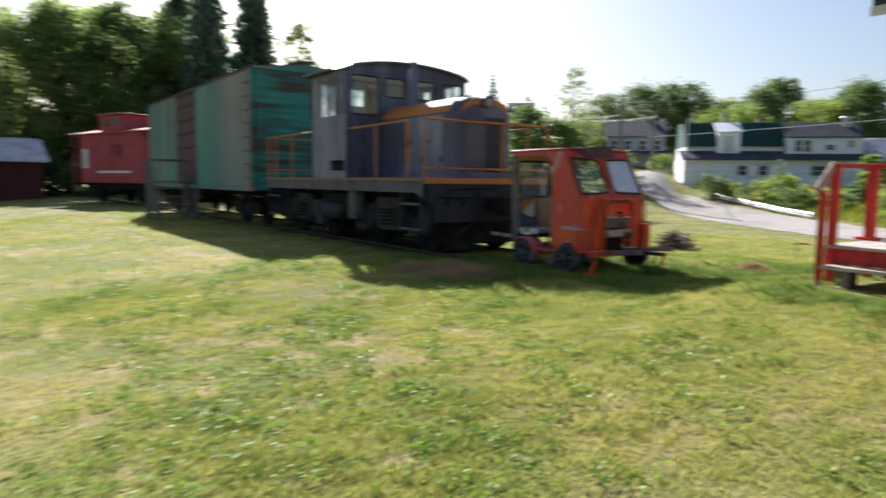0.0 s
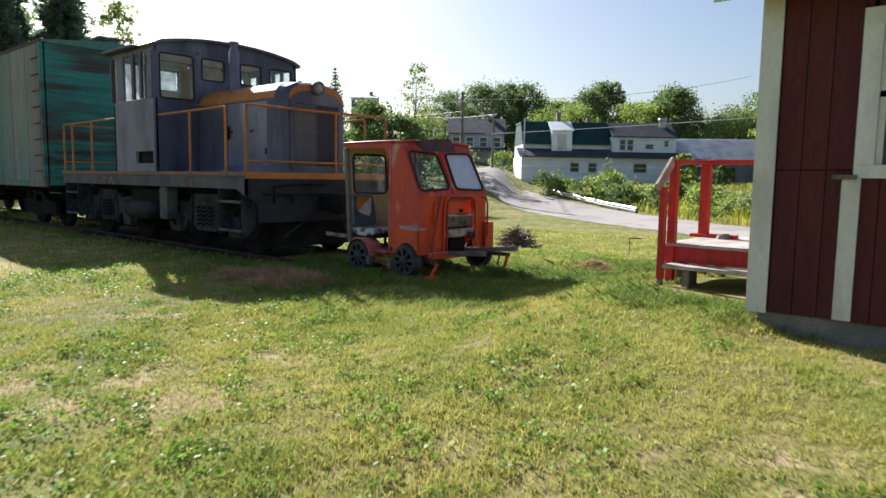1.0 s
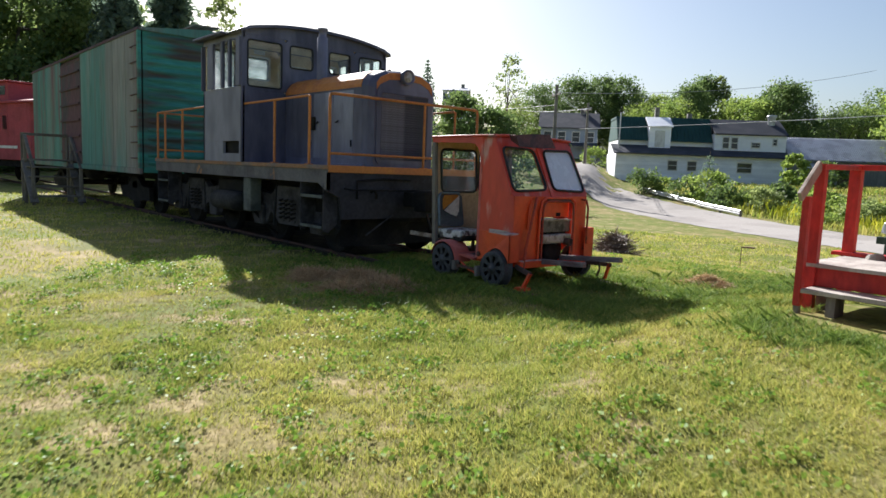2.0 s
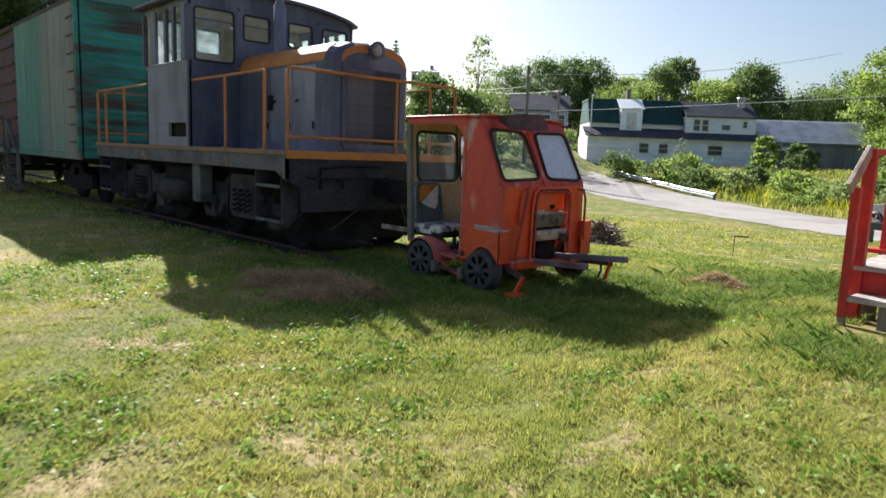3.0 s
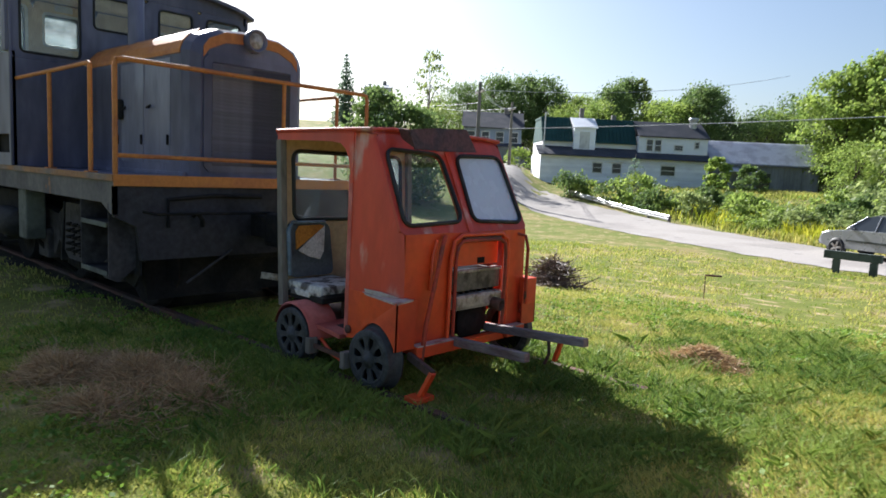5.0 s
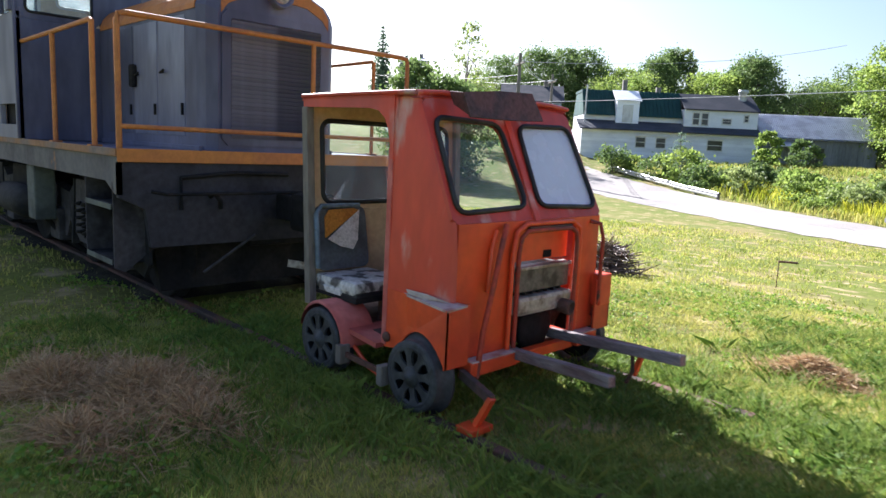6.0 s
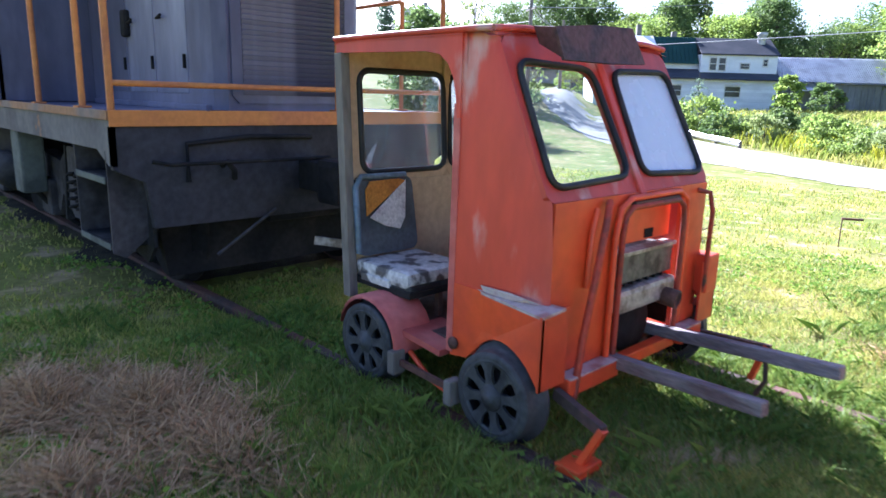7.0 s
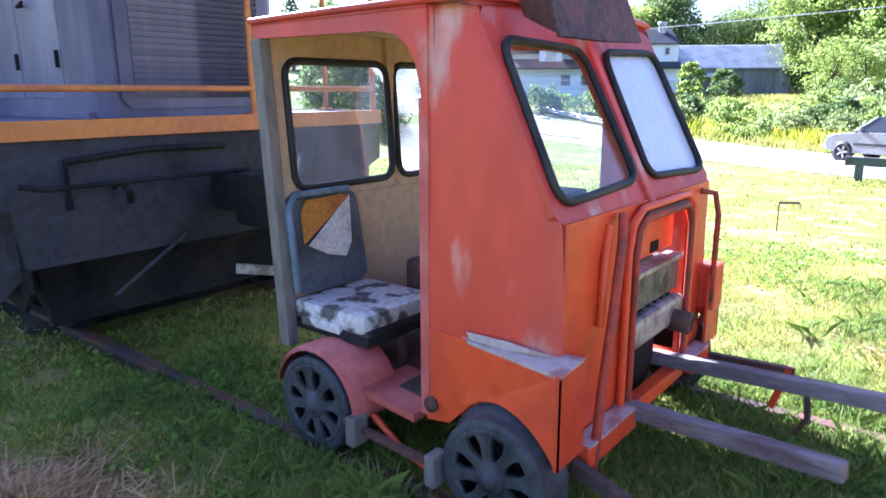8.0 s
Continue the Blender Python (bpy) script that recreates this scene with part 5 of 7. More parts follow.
# ---- caboose ----
def caboose():
    turn = math.degrees(math.atan2(1.84, 5.35))
    cb = thing("caboose", "faded pinkish red wooden caboose with a cupola", "caboose", at=(-31.4, -0.35, 0.0), turn=turn)
    L, w, z0, z1 = 2.95, 1.35, 1.0, 3.55
    part("body", Geo().box((-L, -w, z0), (L, w, z1), 0.02), M_CABOOSE, cb)
    for s in (-1, 1):
        for k in range(24):
            xx = -L + 0.02 + k * (2 * L - 0.04) / 24
            part("board", Geo().box((xx + 0.006, s * w - 0.005, z0 + 0.02), (xx + (2 * L - 0.04) / 24 - 0.006, s * w + 0.014, z1 - 0.02), 0.003), M_CABOOSE, cb)
        for xx in (0.3, 0.95):
            wn_ = part("window", Geo().box((xx - 0.24, s * w - 0.02, 2.25), (xx + 0.24, s * w + 0.04, 3.0), 0.01), M_CABOOSE, cb, "dark red window")
            part("pane", Geo().box((xx - 0.17, s * w - 0.02, 2.32), (xx + 0.17, s * w + 0.046, 2.93)), M_MAROON, wn_)
        part("white_panel", Geo().box((-L + 0.25, s * w - 0.01, 1.75), (-L + 0.75, s * w + 0.02, 2.75), 0.004), M_WHITE, cb)
        part("lettering_bar", Geo().box((-1.2, s * w - 0.01, 1.5), (1.9, s * w + 0.02, 1.62), 0.004), M_WHITE, cb, "pale line of illegible lettering")
    part("roof", Geo().plate([(-L - 0.9, -w - 0.15, z1), (-L - 0.9, 0, z1 + 0.3), (-L - 0.9, w + 0.15, z1), (-L - 0.9, w + 0.15, z1 - 0.08), (-L - 0.9, -w - 0.15, z1 - 0.08)], (2 * L + 1.8, 0, 0)), M_CABOOSE, cb)
    cup = part("cupola", Geo().box((-1.1, -1.2, z1 + 0.02), (1.0, 1.2, z1 + 0.85), 0.02), M_CABOOSE, cb)
    for s in (-1, 1):
        for xx in (-0.55, 0.45):
            part("cupola_window", Geo().box((xx - 0.3, s * 1.2 - 0.02, z1 + 0.3), (xx + 0.3, s * 1.2 + 0.02, z1 + 0.7), 0.004), M_WINDOW, cup)
    part("cupola_roof", Geo().box((-1.25, -1.35, z1 + 0.86), (1.15, 1.35, z1 + 0.93), 0.02), M_CABOOSE, cb)
    part("stove_pipe", Geo().tube([(1.7, 0, z1 + 0.2), (1.7, 0, z1 + 1.3)], 0.07, 10), M_IRON, cb)
    for d in (-1, 1):
        part("end_platform", Geo().box((d * L, -w, z0 - 0.1), (d * (L + 0.85), w, z0 + 0.02), 0.01), M_IRON, cb)
        for s in (-1, 1):
            part("end_post", Geo().tube([(d * (L + 0.8), s * (w - 0.05), z0), (d * (L + 0.8), s * (w - 0.05), z1)], 0.03, 8), M_CABOOSE, cb)
        part("end_rail", Geo().box((d * (L + 0.78), -w, z0 + 0.9), (d * (L + 0.82), w, z0 + 0.96), 0.004), M_CABOOSE, cb)
    part("underframe", Geo().box((-L, -1.1, 0.7), (L, 1.1, z0 - 0.004), 0.02), M_IRON, cb)
    for xx in (-1.9, 1.9):
        for s in (-1, 1):
            part("wheel", Geo().lathe([(0, 0.03), (0.12, 0.02), (0.36, -0.01), (0.42, 0.02), (0.422, -0.06), (0.45, -0.1), (0, -0.1)], (xx, s * 0.79, 0.42), (0, s, 0), 24), M_IRON, cb)
            part("journal", Geo().box((xx - 0.3, s * 0.9 - 0.08, 0.3), (xx + 0.3, s * 0.9 + 0.12, 0.75), 0.03), M_IRON, cb)
    return cb


caboose()
# ---- road ----
M_ROAD = mat("sun_bleached_asphalt", (0.39, 0.355, 0.33), (0.32, 0.29, 0.27), rough=0.9, scale=0.3, fine=14, vary=0.15, bump=0.3,
             col3=(0.24, 0.225, 0.215), edge3=(0.64, 0.7), scale3=0.7, coords="World", spec=0.15)
ROAD = [(14, 20.5, 6.2), (8, 20.8, 6.2), (3, 21.8, 6.2), (-1.8, 23.6, 6.2), (-6.3, 26.0, 6.2), (-12.0, 29.2, 6.0), (-17.5, 32.0, 5.6), (-22.5, 34.6, 5.0),
        (-27.6, 38.2, 4.4), (-34, 47, 4.2), (-46, 66, 4.2), (-62, 86, 4.2)]


def spline(pts, per=10):
    out = []
    p = [Vector(q) for q in pts]
    for i in range(len(p) - 1):
        a, b, c, d = p[max(i - 1, 0)], p[i], p[i + 1], p[min(i + 2, len(p) - 1)]
        for k in range(per):
            t = k / per
            out.append(0.5 * ((2 * b) + (c - a) * t + (2 * a - 5 * b + 4 * c - d) * t * t + (3 * b - a - 3 * c + d) * t ** 3))
    return out + [p[-1]]


RC = spline(ROAD)
g = Geo()
vs, fs = [], []
for i, p in enumerate(RC):
    q, r = RC[max(i - 1, 0)], RC[min(i + 1, len(RC) - 1)]
    d = Vector((r.x - q.x, r.y - q.y, 0)).normalized()
    nrm = Vector((-d.y, d.x, 0))
    for k in range(7):
        o = (k / 6 - 0.5) * p.z
        e = 0.06 * math.sin(i * 1.7 + k) if k in (0, 6) else 0
        x, y = p.x + nrm.x * (o + e), p.y + nrm.y * (o + e)
        vs.append((x, y, gz(x, y) + 0.05 - 0.03 * abs(k - 3) / 3))
for i in range(len(RC) - 1):
    for k in range(6):
        fs.append((i * 7 + k, i * 7 + k + 1, (i + 1) * 7 + k + 1, (i + 1) * 7 + k))
g.add(vs, fs, True)
solo("road", g, M_ROAD, "pale sun-bleached asphalt road curving up a rise", "road", "structure")


def road_side(x, y):
    """Signed distance from the road's middle line, positive on the far side."""
    x, y = np.asarray(x, float), np.asarray(y, float)
    best, sign = np.full(x.shape, 1e9), np.zeros(x.shape)
    for i in range(0, len(RC) - 1, 2):
        a, b = RC[i], RC[min(i + 2, len(RC) - 1)]
        dx, dy = b.x - a.x, b.y - a.y
        t = np.clip(((x - a.x) * dx + (y - a.y) * dy) / (dx * dx + dy * dy), 0, 1)
        dd = np.hypot(x - a.x - t * dx, y - a.y - t * dy)
        s = np.where((x - a.x) * dy - (y - a.y) * dx > 0, 1, -1)
        m = dd < best
        best, sign = np.where(m, dd, best), np.where(m, s, sign)
    return best * sign


# ---- red shed ----
def red_shed():
    X0, Y0, z0, z1 = 4.24, -0.955, 0.2, 2.78
    sh = thing("red_shed", "dark red plank shed with white trim and a window", "shed")
    L, W = 4.6, 3.4
    part("foundation", Geo().box((X0 + 0.06, Y0 + 0.05, -0.25), (X0 + L - 0.06, Y0 + W, z0 - 0.004), 0.01), M_CONCRETE, sh, "grey concrete foundation")
    wx0, wx1, wz0, wz1 = X0 + 0.82, X0 + 1.75, 1.42, 2.4
    walls = Geo()
    for a, b, c, d in ((X0, X0 + L, z0, 1.36), (X0, wx0 - 0.08, 1.36, z1), (wx1 + 0.08, X0 + L, 1.36, z1), (wx0 - 0.08, wx1 + 0.08, 2.46, z1)):
        walls.box((a + 0.03, Y0 + 0.03, c), (b - 0.002, Y0 + 0.1, d))
    part("front_wall", walls, M_SHEDRED, sh)
    part("end_wall", Geo().box((X0 + 0.03, Y0 + 0.1, z0), (X0 + 0.1, Y0 + W, z1)), M_SHEDRED, sh)
    part("end_wall", Geo().box((X0 + L - 0.1, Y0 + 0.1, z0), (X0 + L - 0.03, Y0 + W, z1)), M_SHEDRED, sh)
    part("back_wall", Geo().box((X0 + 0.1, Y0 + W - 0.1, z0), (X0 + L - 0.1, Y0 + W, z1)), M_SHEDRED, sh)
    n = 24
    for k in range(n):
        xa = X0 + 0.15 + k * (L - 0.3) / n
        xb = xa + (L - 0.3) / n - 0.006
        for c, d in ((z0 + 0.004, 1.355), (1.365, z1)):
            if c > 1 and xb > wx0 - 0.09 and xa < wx1 + 0.09:
                continue
            part("plank", Geo().box((xa, Y0 + 0.005, c), (xb, Y0 + 0.03, d), 0.003), M_SHEDRED, sh)
    for k in range(18):
        ya = Y0 + 0.15 + k * (W - 0.2) / 18
        part("plank", Geo().box((X0 + 0.005, ya, z0), (X0 + 0.03, ya + (W - 0.2) / 18 - 0.006, z1), 0.003), M_SHEDRED, sh)
    part("corner_board", Geo().box((X0 - 0.02, Y0 - 0.02, z0 - 0.01), (X0 + 0.14, Y0 + 0.004, z1), 0.004), M_WHITE, sh, "white corner board")
    part("corner_board", Geo().box((X0 - 0.02, Y0 + 0.005, z0 - 0.01), (X0 + 0.004, Y0 + 0.14, z1), 0.004), M_WHITE, sh)
    part("trim_board", Geo().box((X0 + 0.62, Y0 - 0.02, z0 + 0.01), (X0 + 0.745, Y0 + 0.004, 1.3), 0.004), M_WHITE, sh)
    part("latch", Geo().box((X0 + 0.56, Y0 - 0.06, 1.29), (X0 + 0.72, Y0 - 0.02, 1.325), 0.004), M_GREYBOARD, sh, "small wooden turn latch")
    win = part("window", Geo().box((X0 + 0.69, Y0 - 0.022, 1.3), (wx1 + 0.13, Y0 + 0.004, 1.4), 0.004), M_WHITE, sh, "white framed sash window")
    for a, b, c, d in ((X0 + 0.69, X0 + 0.82, 1.4, 2.42), (wx1, wx1 + 0.13, 1.4, 2.42), (X0 + 0.69, wx1 + 0.13, 2.42, 2.54)):
        part("casing", Geo().box((a, Y0 - 0.022, c), (b, Y0 + 0.004, d), 0.004), M_WHITE, win)
    part("sash", Geo().box((wx0, Y0 + 0.005, 1.89), (wx1, Y0 + 0.03, 1.94), 0.003), M_WHITE, win)
    part("sash", Geo().box((wx0, Y0 + 0.005, 1.4), (wx0 + 0.045, Y0 + 0.03, 2.42), 0.003), M_WHITE, win)
    part("sash", Geo().box((wx1 - 0.045, Y0 + 0.005, 1.4), (wx1, Y0 + 0.03, 2.42), 0.003), M_WHITE, win)
    part("pane", Geo().box((wx0 + 0.04, Y0 + 0.032, 1.4), (wx1 - 0.04, Y0 + 0.038, 2.42)), M_WINDOW, win)
    # gable roof with overhang
    yc = Y0 + W / 2
    for s in (-1, 1):
        e = yc + s * (W / 2 + 0.3)
        part("roof_slope", Geo().plate([(X0 - 0.3, e, z1 - 0.02), (X0 + L + 0.3, e, z1 - 0.02), (X0 + L + 0.3, yc, z1 + 1.1), (X0 - 0.3, yc, z1 + 1.1)], (0, 0, 0.06)), M_DARKROOF, sh)
        part("fascia", Geo().box((X0 - 0.31, e - 0.012, z1 - 0.1), (X0 + L + 0.31, e + 0.012, z1 - 0.022), 0.003), M_WHITE, sh)
    for xx in (X0 + 0.03, X0 + L - 0.1):
        part("gable", Geo().plate([(xx, Y0, z1), (xx, Y0 + W, z1), (xx, yc, z1 + 1.05)], (0.06, 0, 0)), M_SHEDRED, sh)


red_shed()


# ---- platform with steps beside the shed ----
def platform():
    pl = thing("wooden_platform", "red painted wooden platform with steps, railings and bleached boards", "platform")
    x0, x1, y0, y1, zd = 2.93, 4.2, 0.47, 2.0, 0.58
    nb = 11
    for k in range(nb):
        ya = y0 - 0.06 + k * (y1 - y0 + 0.06) / nb
        part("deck_board", Geo().box((x0 - 0.05 + 0.008 * (k % 3), ya + 0.004, zd - 0.035), (x1 + 0.02, ya + (y1 - y0 + 0.06) / nb - 0.004, zd), 0.004), M_DECKWOOD, pl)
    part("front_fascia", Geo().box((x0, y0 - 0.02, zd - 0.21), (x1 + 0.02, y0 + 0.015, zd - 0.037), 0.004), M_REDWOOD, pl, "dark red painted skirting board")
    part("side_fascia", Geo().box((x0 - 0.035, y0 - 0.02, zd - 0.21), (x0 - 0.002, y1, zd - 0.037), 0.004), M_REDWOOD, pl)
    part("step_tread", Geo().box((x0 + 0.06, 0.16, 0.325), (x1 + 0.02, 0.44, 0.365), 0.006), M_DECKWOOD, pl, "grey weathered step")
    for xx in (x0 + 0.3, x1 - 0.1):
        part("step_support", Geo().box((xx - 0.04, 0.22, 0.0), (xx + 0.04, 0.45, 0.323), 0.006), M_GREYBOARD, pl)

    def post(xa, xb, ya, yb, za, zb):
        part("post", Geo().box((xa, ya, za), (xb, yb, zb), 0.005), M_REDWOOD, pl, "bright red square post")
    post(x0 - 0.005, x0 + 0.055, 0.17, 0.25, 0.2, 1.2)
    part("post_foot", Geo().box((x0, 0.18, 0.1), (x0 + 0.05, 0.24, 0.198), 0.004), M_GREYBOARD, pl)
    post(x0 - 0.01, x0 + 0.075, y0 - 0.055, y0 + 0.03, 0.12, 1.45)
    post(x0 - 0.085, x0 + 0.02, 1.52, 1.63, 0.0, 1.47)
    part("post_block", Geo().box((x0 - 0.17, 1.48, zd + 0.002), (x0 + 0.36, 1.67, zd + 0.04), 0.005), M_REDWOOD, pl)
    part("top_rail", Geo().bar((x0 + 0.03, y0 - 0.06, 1.475), (x0 - 0.03, 1.66, 1.495), 0.09, 0.05, (0, 0, 1), 0.006), M_REDWOOD, pl)
    part("top_rail", Geo().bar((x0 - 0.09, 1.575, 1.5), (x1 + 0.02, 1.6, 1.5), 0.09, 0.055, (0, 0, 1), 0.006), M_REDWOOD, pl)
    part("stair_rail", Geo().bar((x0 + 0.0, 0.1, 1.19), (x0 + 0.03, y0 - 0.06, 1.49), 0.1, 0.035, (1, 0, 0), 0.006), M_RAILBOARD, pl, "sloping stair rail with worn white paint")
    for xx in (x0 + 0.1, x1):
        part("deck_leg", Geo().box((xx - 0.05, y0 + 0.1, 0.0), (xx + 0.05, y0 + 0.2, zd - 0.04), 0.004), M_GREYBOARD, pl)
        part("deck_leg", Geo().box((xx - 0.05, y1 - 0.2, -0.1), (xx + 0.05, y1 - 0.1, zd - 0.04), 0.004), M_GREYBOARD, pl)


M_RAILBOARD = mat("weathered_whitish_board", (0.4, 0.34, 0.29), (0.26, 0.2, 0.16), rough=0.85, scale=5, stretch=(1, 1, 0.4), fine=40, vary=0.2, bump=0.3)
platform()
M_EARTH = mat("bare_brown_earth", (0.26, 0.2, 0.15), (0.18, 0.135, 0.1), rough=0.95, scale=4, fine=40, vary=0.3, bump=0.5)
g = Geo().plate([(2.95, -0.25, 0.06), (3.5, -0.42, 0.07), (4.1, -0.4, 0.07), (4.35, 0.0, 0.07), (4.3, 0.5, 0.07), (3.05, 0.42, 0.07), (3.0, 0.1, 0.065)], (0, 0, 0.03))
solo("bare_earth_patch", g, M_EARTH, "worn patch of bare brown earth at the steps", "earth")
st = Geo()
for k in range(9):
    a = k / 9 * 2 * math.pi
    st.v.append((3.2 + 0.09 * math.cos(a) * (1 + 0.2 * math.sin(3 * a)), 1.4 + 0.06 * math.sin(a), 0.582))
for k in range(9):
    x, y, z = st.v[k]
    st.v.append((3.2 + (x - 3.2) * 0.75, 1.4 + (y - 1.4) * 0.75, 0.635 + 0.01 * math.sin(k)))
st.f = [tuple(range(9, 18)), tuple(range(9))[::-1]] + [(k, (k + 1) % 9, 9 + (k + 1) % 9, 9 + k) for k in range(9)]
st.s = [False] * len(st.f)
solo("loose_stone", st, M_CONCRETE, "pale loose stone lying on the platform boards", "stone")


# ---- timber steps beside the boxcar ----
def timber_steps():
    ts = thing("timber_steps", "weathered grey timber steps with a railing beside the boxcar", "steps", at=(-16.45, -2.15, gz(-16.45, -2.15)), turn=90)
    for k in range(4):
        part("tread", Geo().box((-0.6, -0.9 + 0.28 * k, 0.22 + 0.26 * k), (0.6, -0.6 + 0.28 * k, 0.26 + 0.26 * k), 0.006), M_GREYBOARD, ts)
    part("landing", Geo().box((-0.6, 0.2, 1.2), (0.6, 0.7, 1.25), 0.006), M_GREYBOARD, ts)
    for s in (-1, 1):
        part("stringer", Geo().bar((s * 0.58, -0.95, 0.08), (s * 0.58, 0.3, 1.18), 0.05, 0.2, (1, 0, 0), 0.004), M_GREYBOARD, ts)
        for y, h in ((-0.85, 1.0), (0.25, 1.9), (0.65, 1.9)):
            part("post", Geo().box((s * 0.58 - 0.04, y - 0.04, 0), (s * 0.58 + 0.04, y + 0.04, h), 0.005), M_GREYBOARD, ts)
        part("handrail", Geo().bar((s * 0.58, -0.9, 1.0), (s * 0.58, 0.25, 1.9), 0.05, 0.08, (1, 0, 0), 0.004), M_GREYBOARD, ts)
    part("top_bar", Geo().bar((-0.62, 0.65, 1.94), (0.62, 0.65, 1.94), 0.06, 0.08, (0, 0, 1), 0.004), M_GREYBOARD, ts)


timber_steps()


# ---- far buildings ----
def wall_window(parent, x, z, w, h, y=0.0, kinds=M_WINDOW):
    f = part("window", Geo().box((x - w / 2 - 0.08, y - 0.05, z - 0.1), (x + w / 2 + 0.08, y + 0.02, z + h + 0.1), 0.01), M_WHITE, parent, "small white-framed window")
    part("pane", Geo().box((x - w / 2, y - 0.06, z), (x + w / 2, y - 0.02, z + h)), kinds, f)
    part("glazing_bar", Geo().box((x - w / 2, y - 0.065, z + h * 0.48), (x + w / 2, y - 0.055, z + h * 0.54)), M_WHITE, f)


def white_building():
    ax, ay, bx, by = -30.96, 45.9, -20.1, 56.2
    L = math.hypot(bx - ax, by - ay)
    b = thing("white_building", "long white building with green and dark roofs across the road", "building", at=(ax, ay, 0.75), turn=math.degrees(math.atan2(by - ay, bx - ax)))
    part("lower_wall", Geo().box((0, 0, -0.6), (L, 6, 2.75), 0.02), M_SIDING, b, "white clapboard wall")
    for k in range(11):
        part("clapboard", Geo().box((-0.02, -0.025, -0.1 + 0.26 * k), (L + 0.02, -0.002, 0.13 + 0.26 * k), 0.006), M_SIDING, b)
    part("lean_to_roof", Geo().plate([(-0.3, -0.5, 2.66), (L + 0.2, -0.5, 2.66), (L + 0.2, 1.7, 3.5), (-0.3, 1.7, 3.5)], (0, 0, 0.1)), M_DARKROOF, b, "dark lean-to roof")
    part("upper_wall", Geo().box((0.3, 1.6, 2.75), (L - 0.1, 7.4, 4.2), 0.02), M_SIDING, b)
    xs = L * 0.585
    green = part("green_roof", Geo().plate([(0.2, 1.2, 3.95), (xs, 1.2, 3.95), (xs, 2.8, 6.15), (0.2, 2.8, 6.15)], (0, 0.1, 0.08)), M_GREENROOF, b, "steep dark green roof")
    for k in range(26):
        xx = 0.25 + k * (xs - 0.3) / 25
        part("roof_seam", Geo().bar((xx, 1.2, 4.03), (xx, 2.8, 6.24), 0.05, 0.04, (1, 0, 0)), M_GREENROOF, green)
    part("roof_top", Geo().box((0.2, 2.8, 6.0), (xs, 6.3, 6.2)), M_GREENROOF, b)
    part("gable_end", Geo().plate([(0.25, 1.3, 4.0), (0.25, 7.3, 4.0), (0.25, 6.2, 6.1), (0.25, 2.9, 6.1)], (0.1, 0, 0)), M_GREENROOF, b)
    part("dormer", Geo().box((L * 0.2, 1.0, 3.3), (L * 0.33, 3.6, 5.3), 0.02), M_SIDING, b, "white dormer")
    part("dormer_door", Geo().box((L * 0.235, 0.97, 3.4), (L * 0.295, 1.0, 4.9), 0.005), M_WHITE, b)
    part("dormer_roof", Geo().plate([(L * 0.19, 0.85, 5.2), (L * 0.34, 0.85, 5.2), (L * 0.34, 2.6, 6.15), (L * 0.19, 2.6, 6.15)], (0, 0, 0.08)), M_SIDING, b)
    part("right_storey", Geo().box((xs + 0.05, 0.9, 3.0), (L + 0.1, 6.5, 4.75), 0.02), M_SIDING, b)
    part("dark_roof", Geo().plate([(xs, 0.7, 4.7), (L + 0.2, 0.7, 4.7), (L + 0.2, 3.2, 6.15), (xs, 3.2, 6.15)], (0, 0, 0.1)), M_DARKROOF, b, "dark slate roof")
    part("dark_roof_back", Geo().plate([(xs, 3.2, 6.15), (L + 0.2, 3.2, 6.15), (L + 0.2, 6.6, 4.7), (xs, 6.6, 4.7)], (0, 0, 0.1)), M_DARKROOF, b)
    for x in (L * 0.335, L * 0.45, L * 0.755):
        wall_window(b, x, 1.35, 0.75 if x < L * 0.7 else 1.2, 0.8)
        part("window_hood", Geo().box((x - 0.7, -0.2, 2.3), (x + 0.7, 0, 2.36), 0.01), M_SIDING, b)
    for x in (L * 0.655, L * 0.705):
        wall_window(b, x, 3.5, 0.5, 0.95, 0.9)
    wall_window(b, L * 0.83, 3.65, 0.7, 0.4, 0.9)
    wall_window(b, L * 0.94, 3.9, 0.3, 0.5, 0.9)
    for x, h in ((L * 0.27, 7.2), (L * 0.47, 6.7)):
        part("chimney", Geo().box((x - 0.2, 3.2, 5.9), (x + 0.2, 3.6, h), 0.02), M_CONCRETE, b)
    part("roof_vent", Geo().lathe([(0.32, 0), (0.32, 0.7), (0.42, 0.8), (0.42, 1.0), (0.0, 1.05)], (L * 0.95, 2.6, 5.7), (0, 0, 1), 16), M_GALV, b, "pale round roof vent")
    part("corner_pole", Geo().tube([(0.3, 0.8, 2.6), (0.3, 0.8, 6.4)], 0.06, 8), M_GALV, b)


white_building()


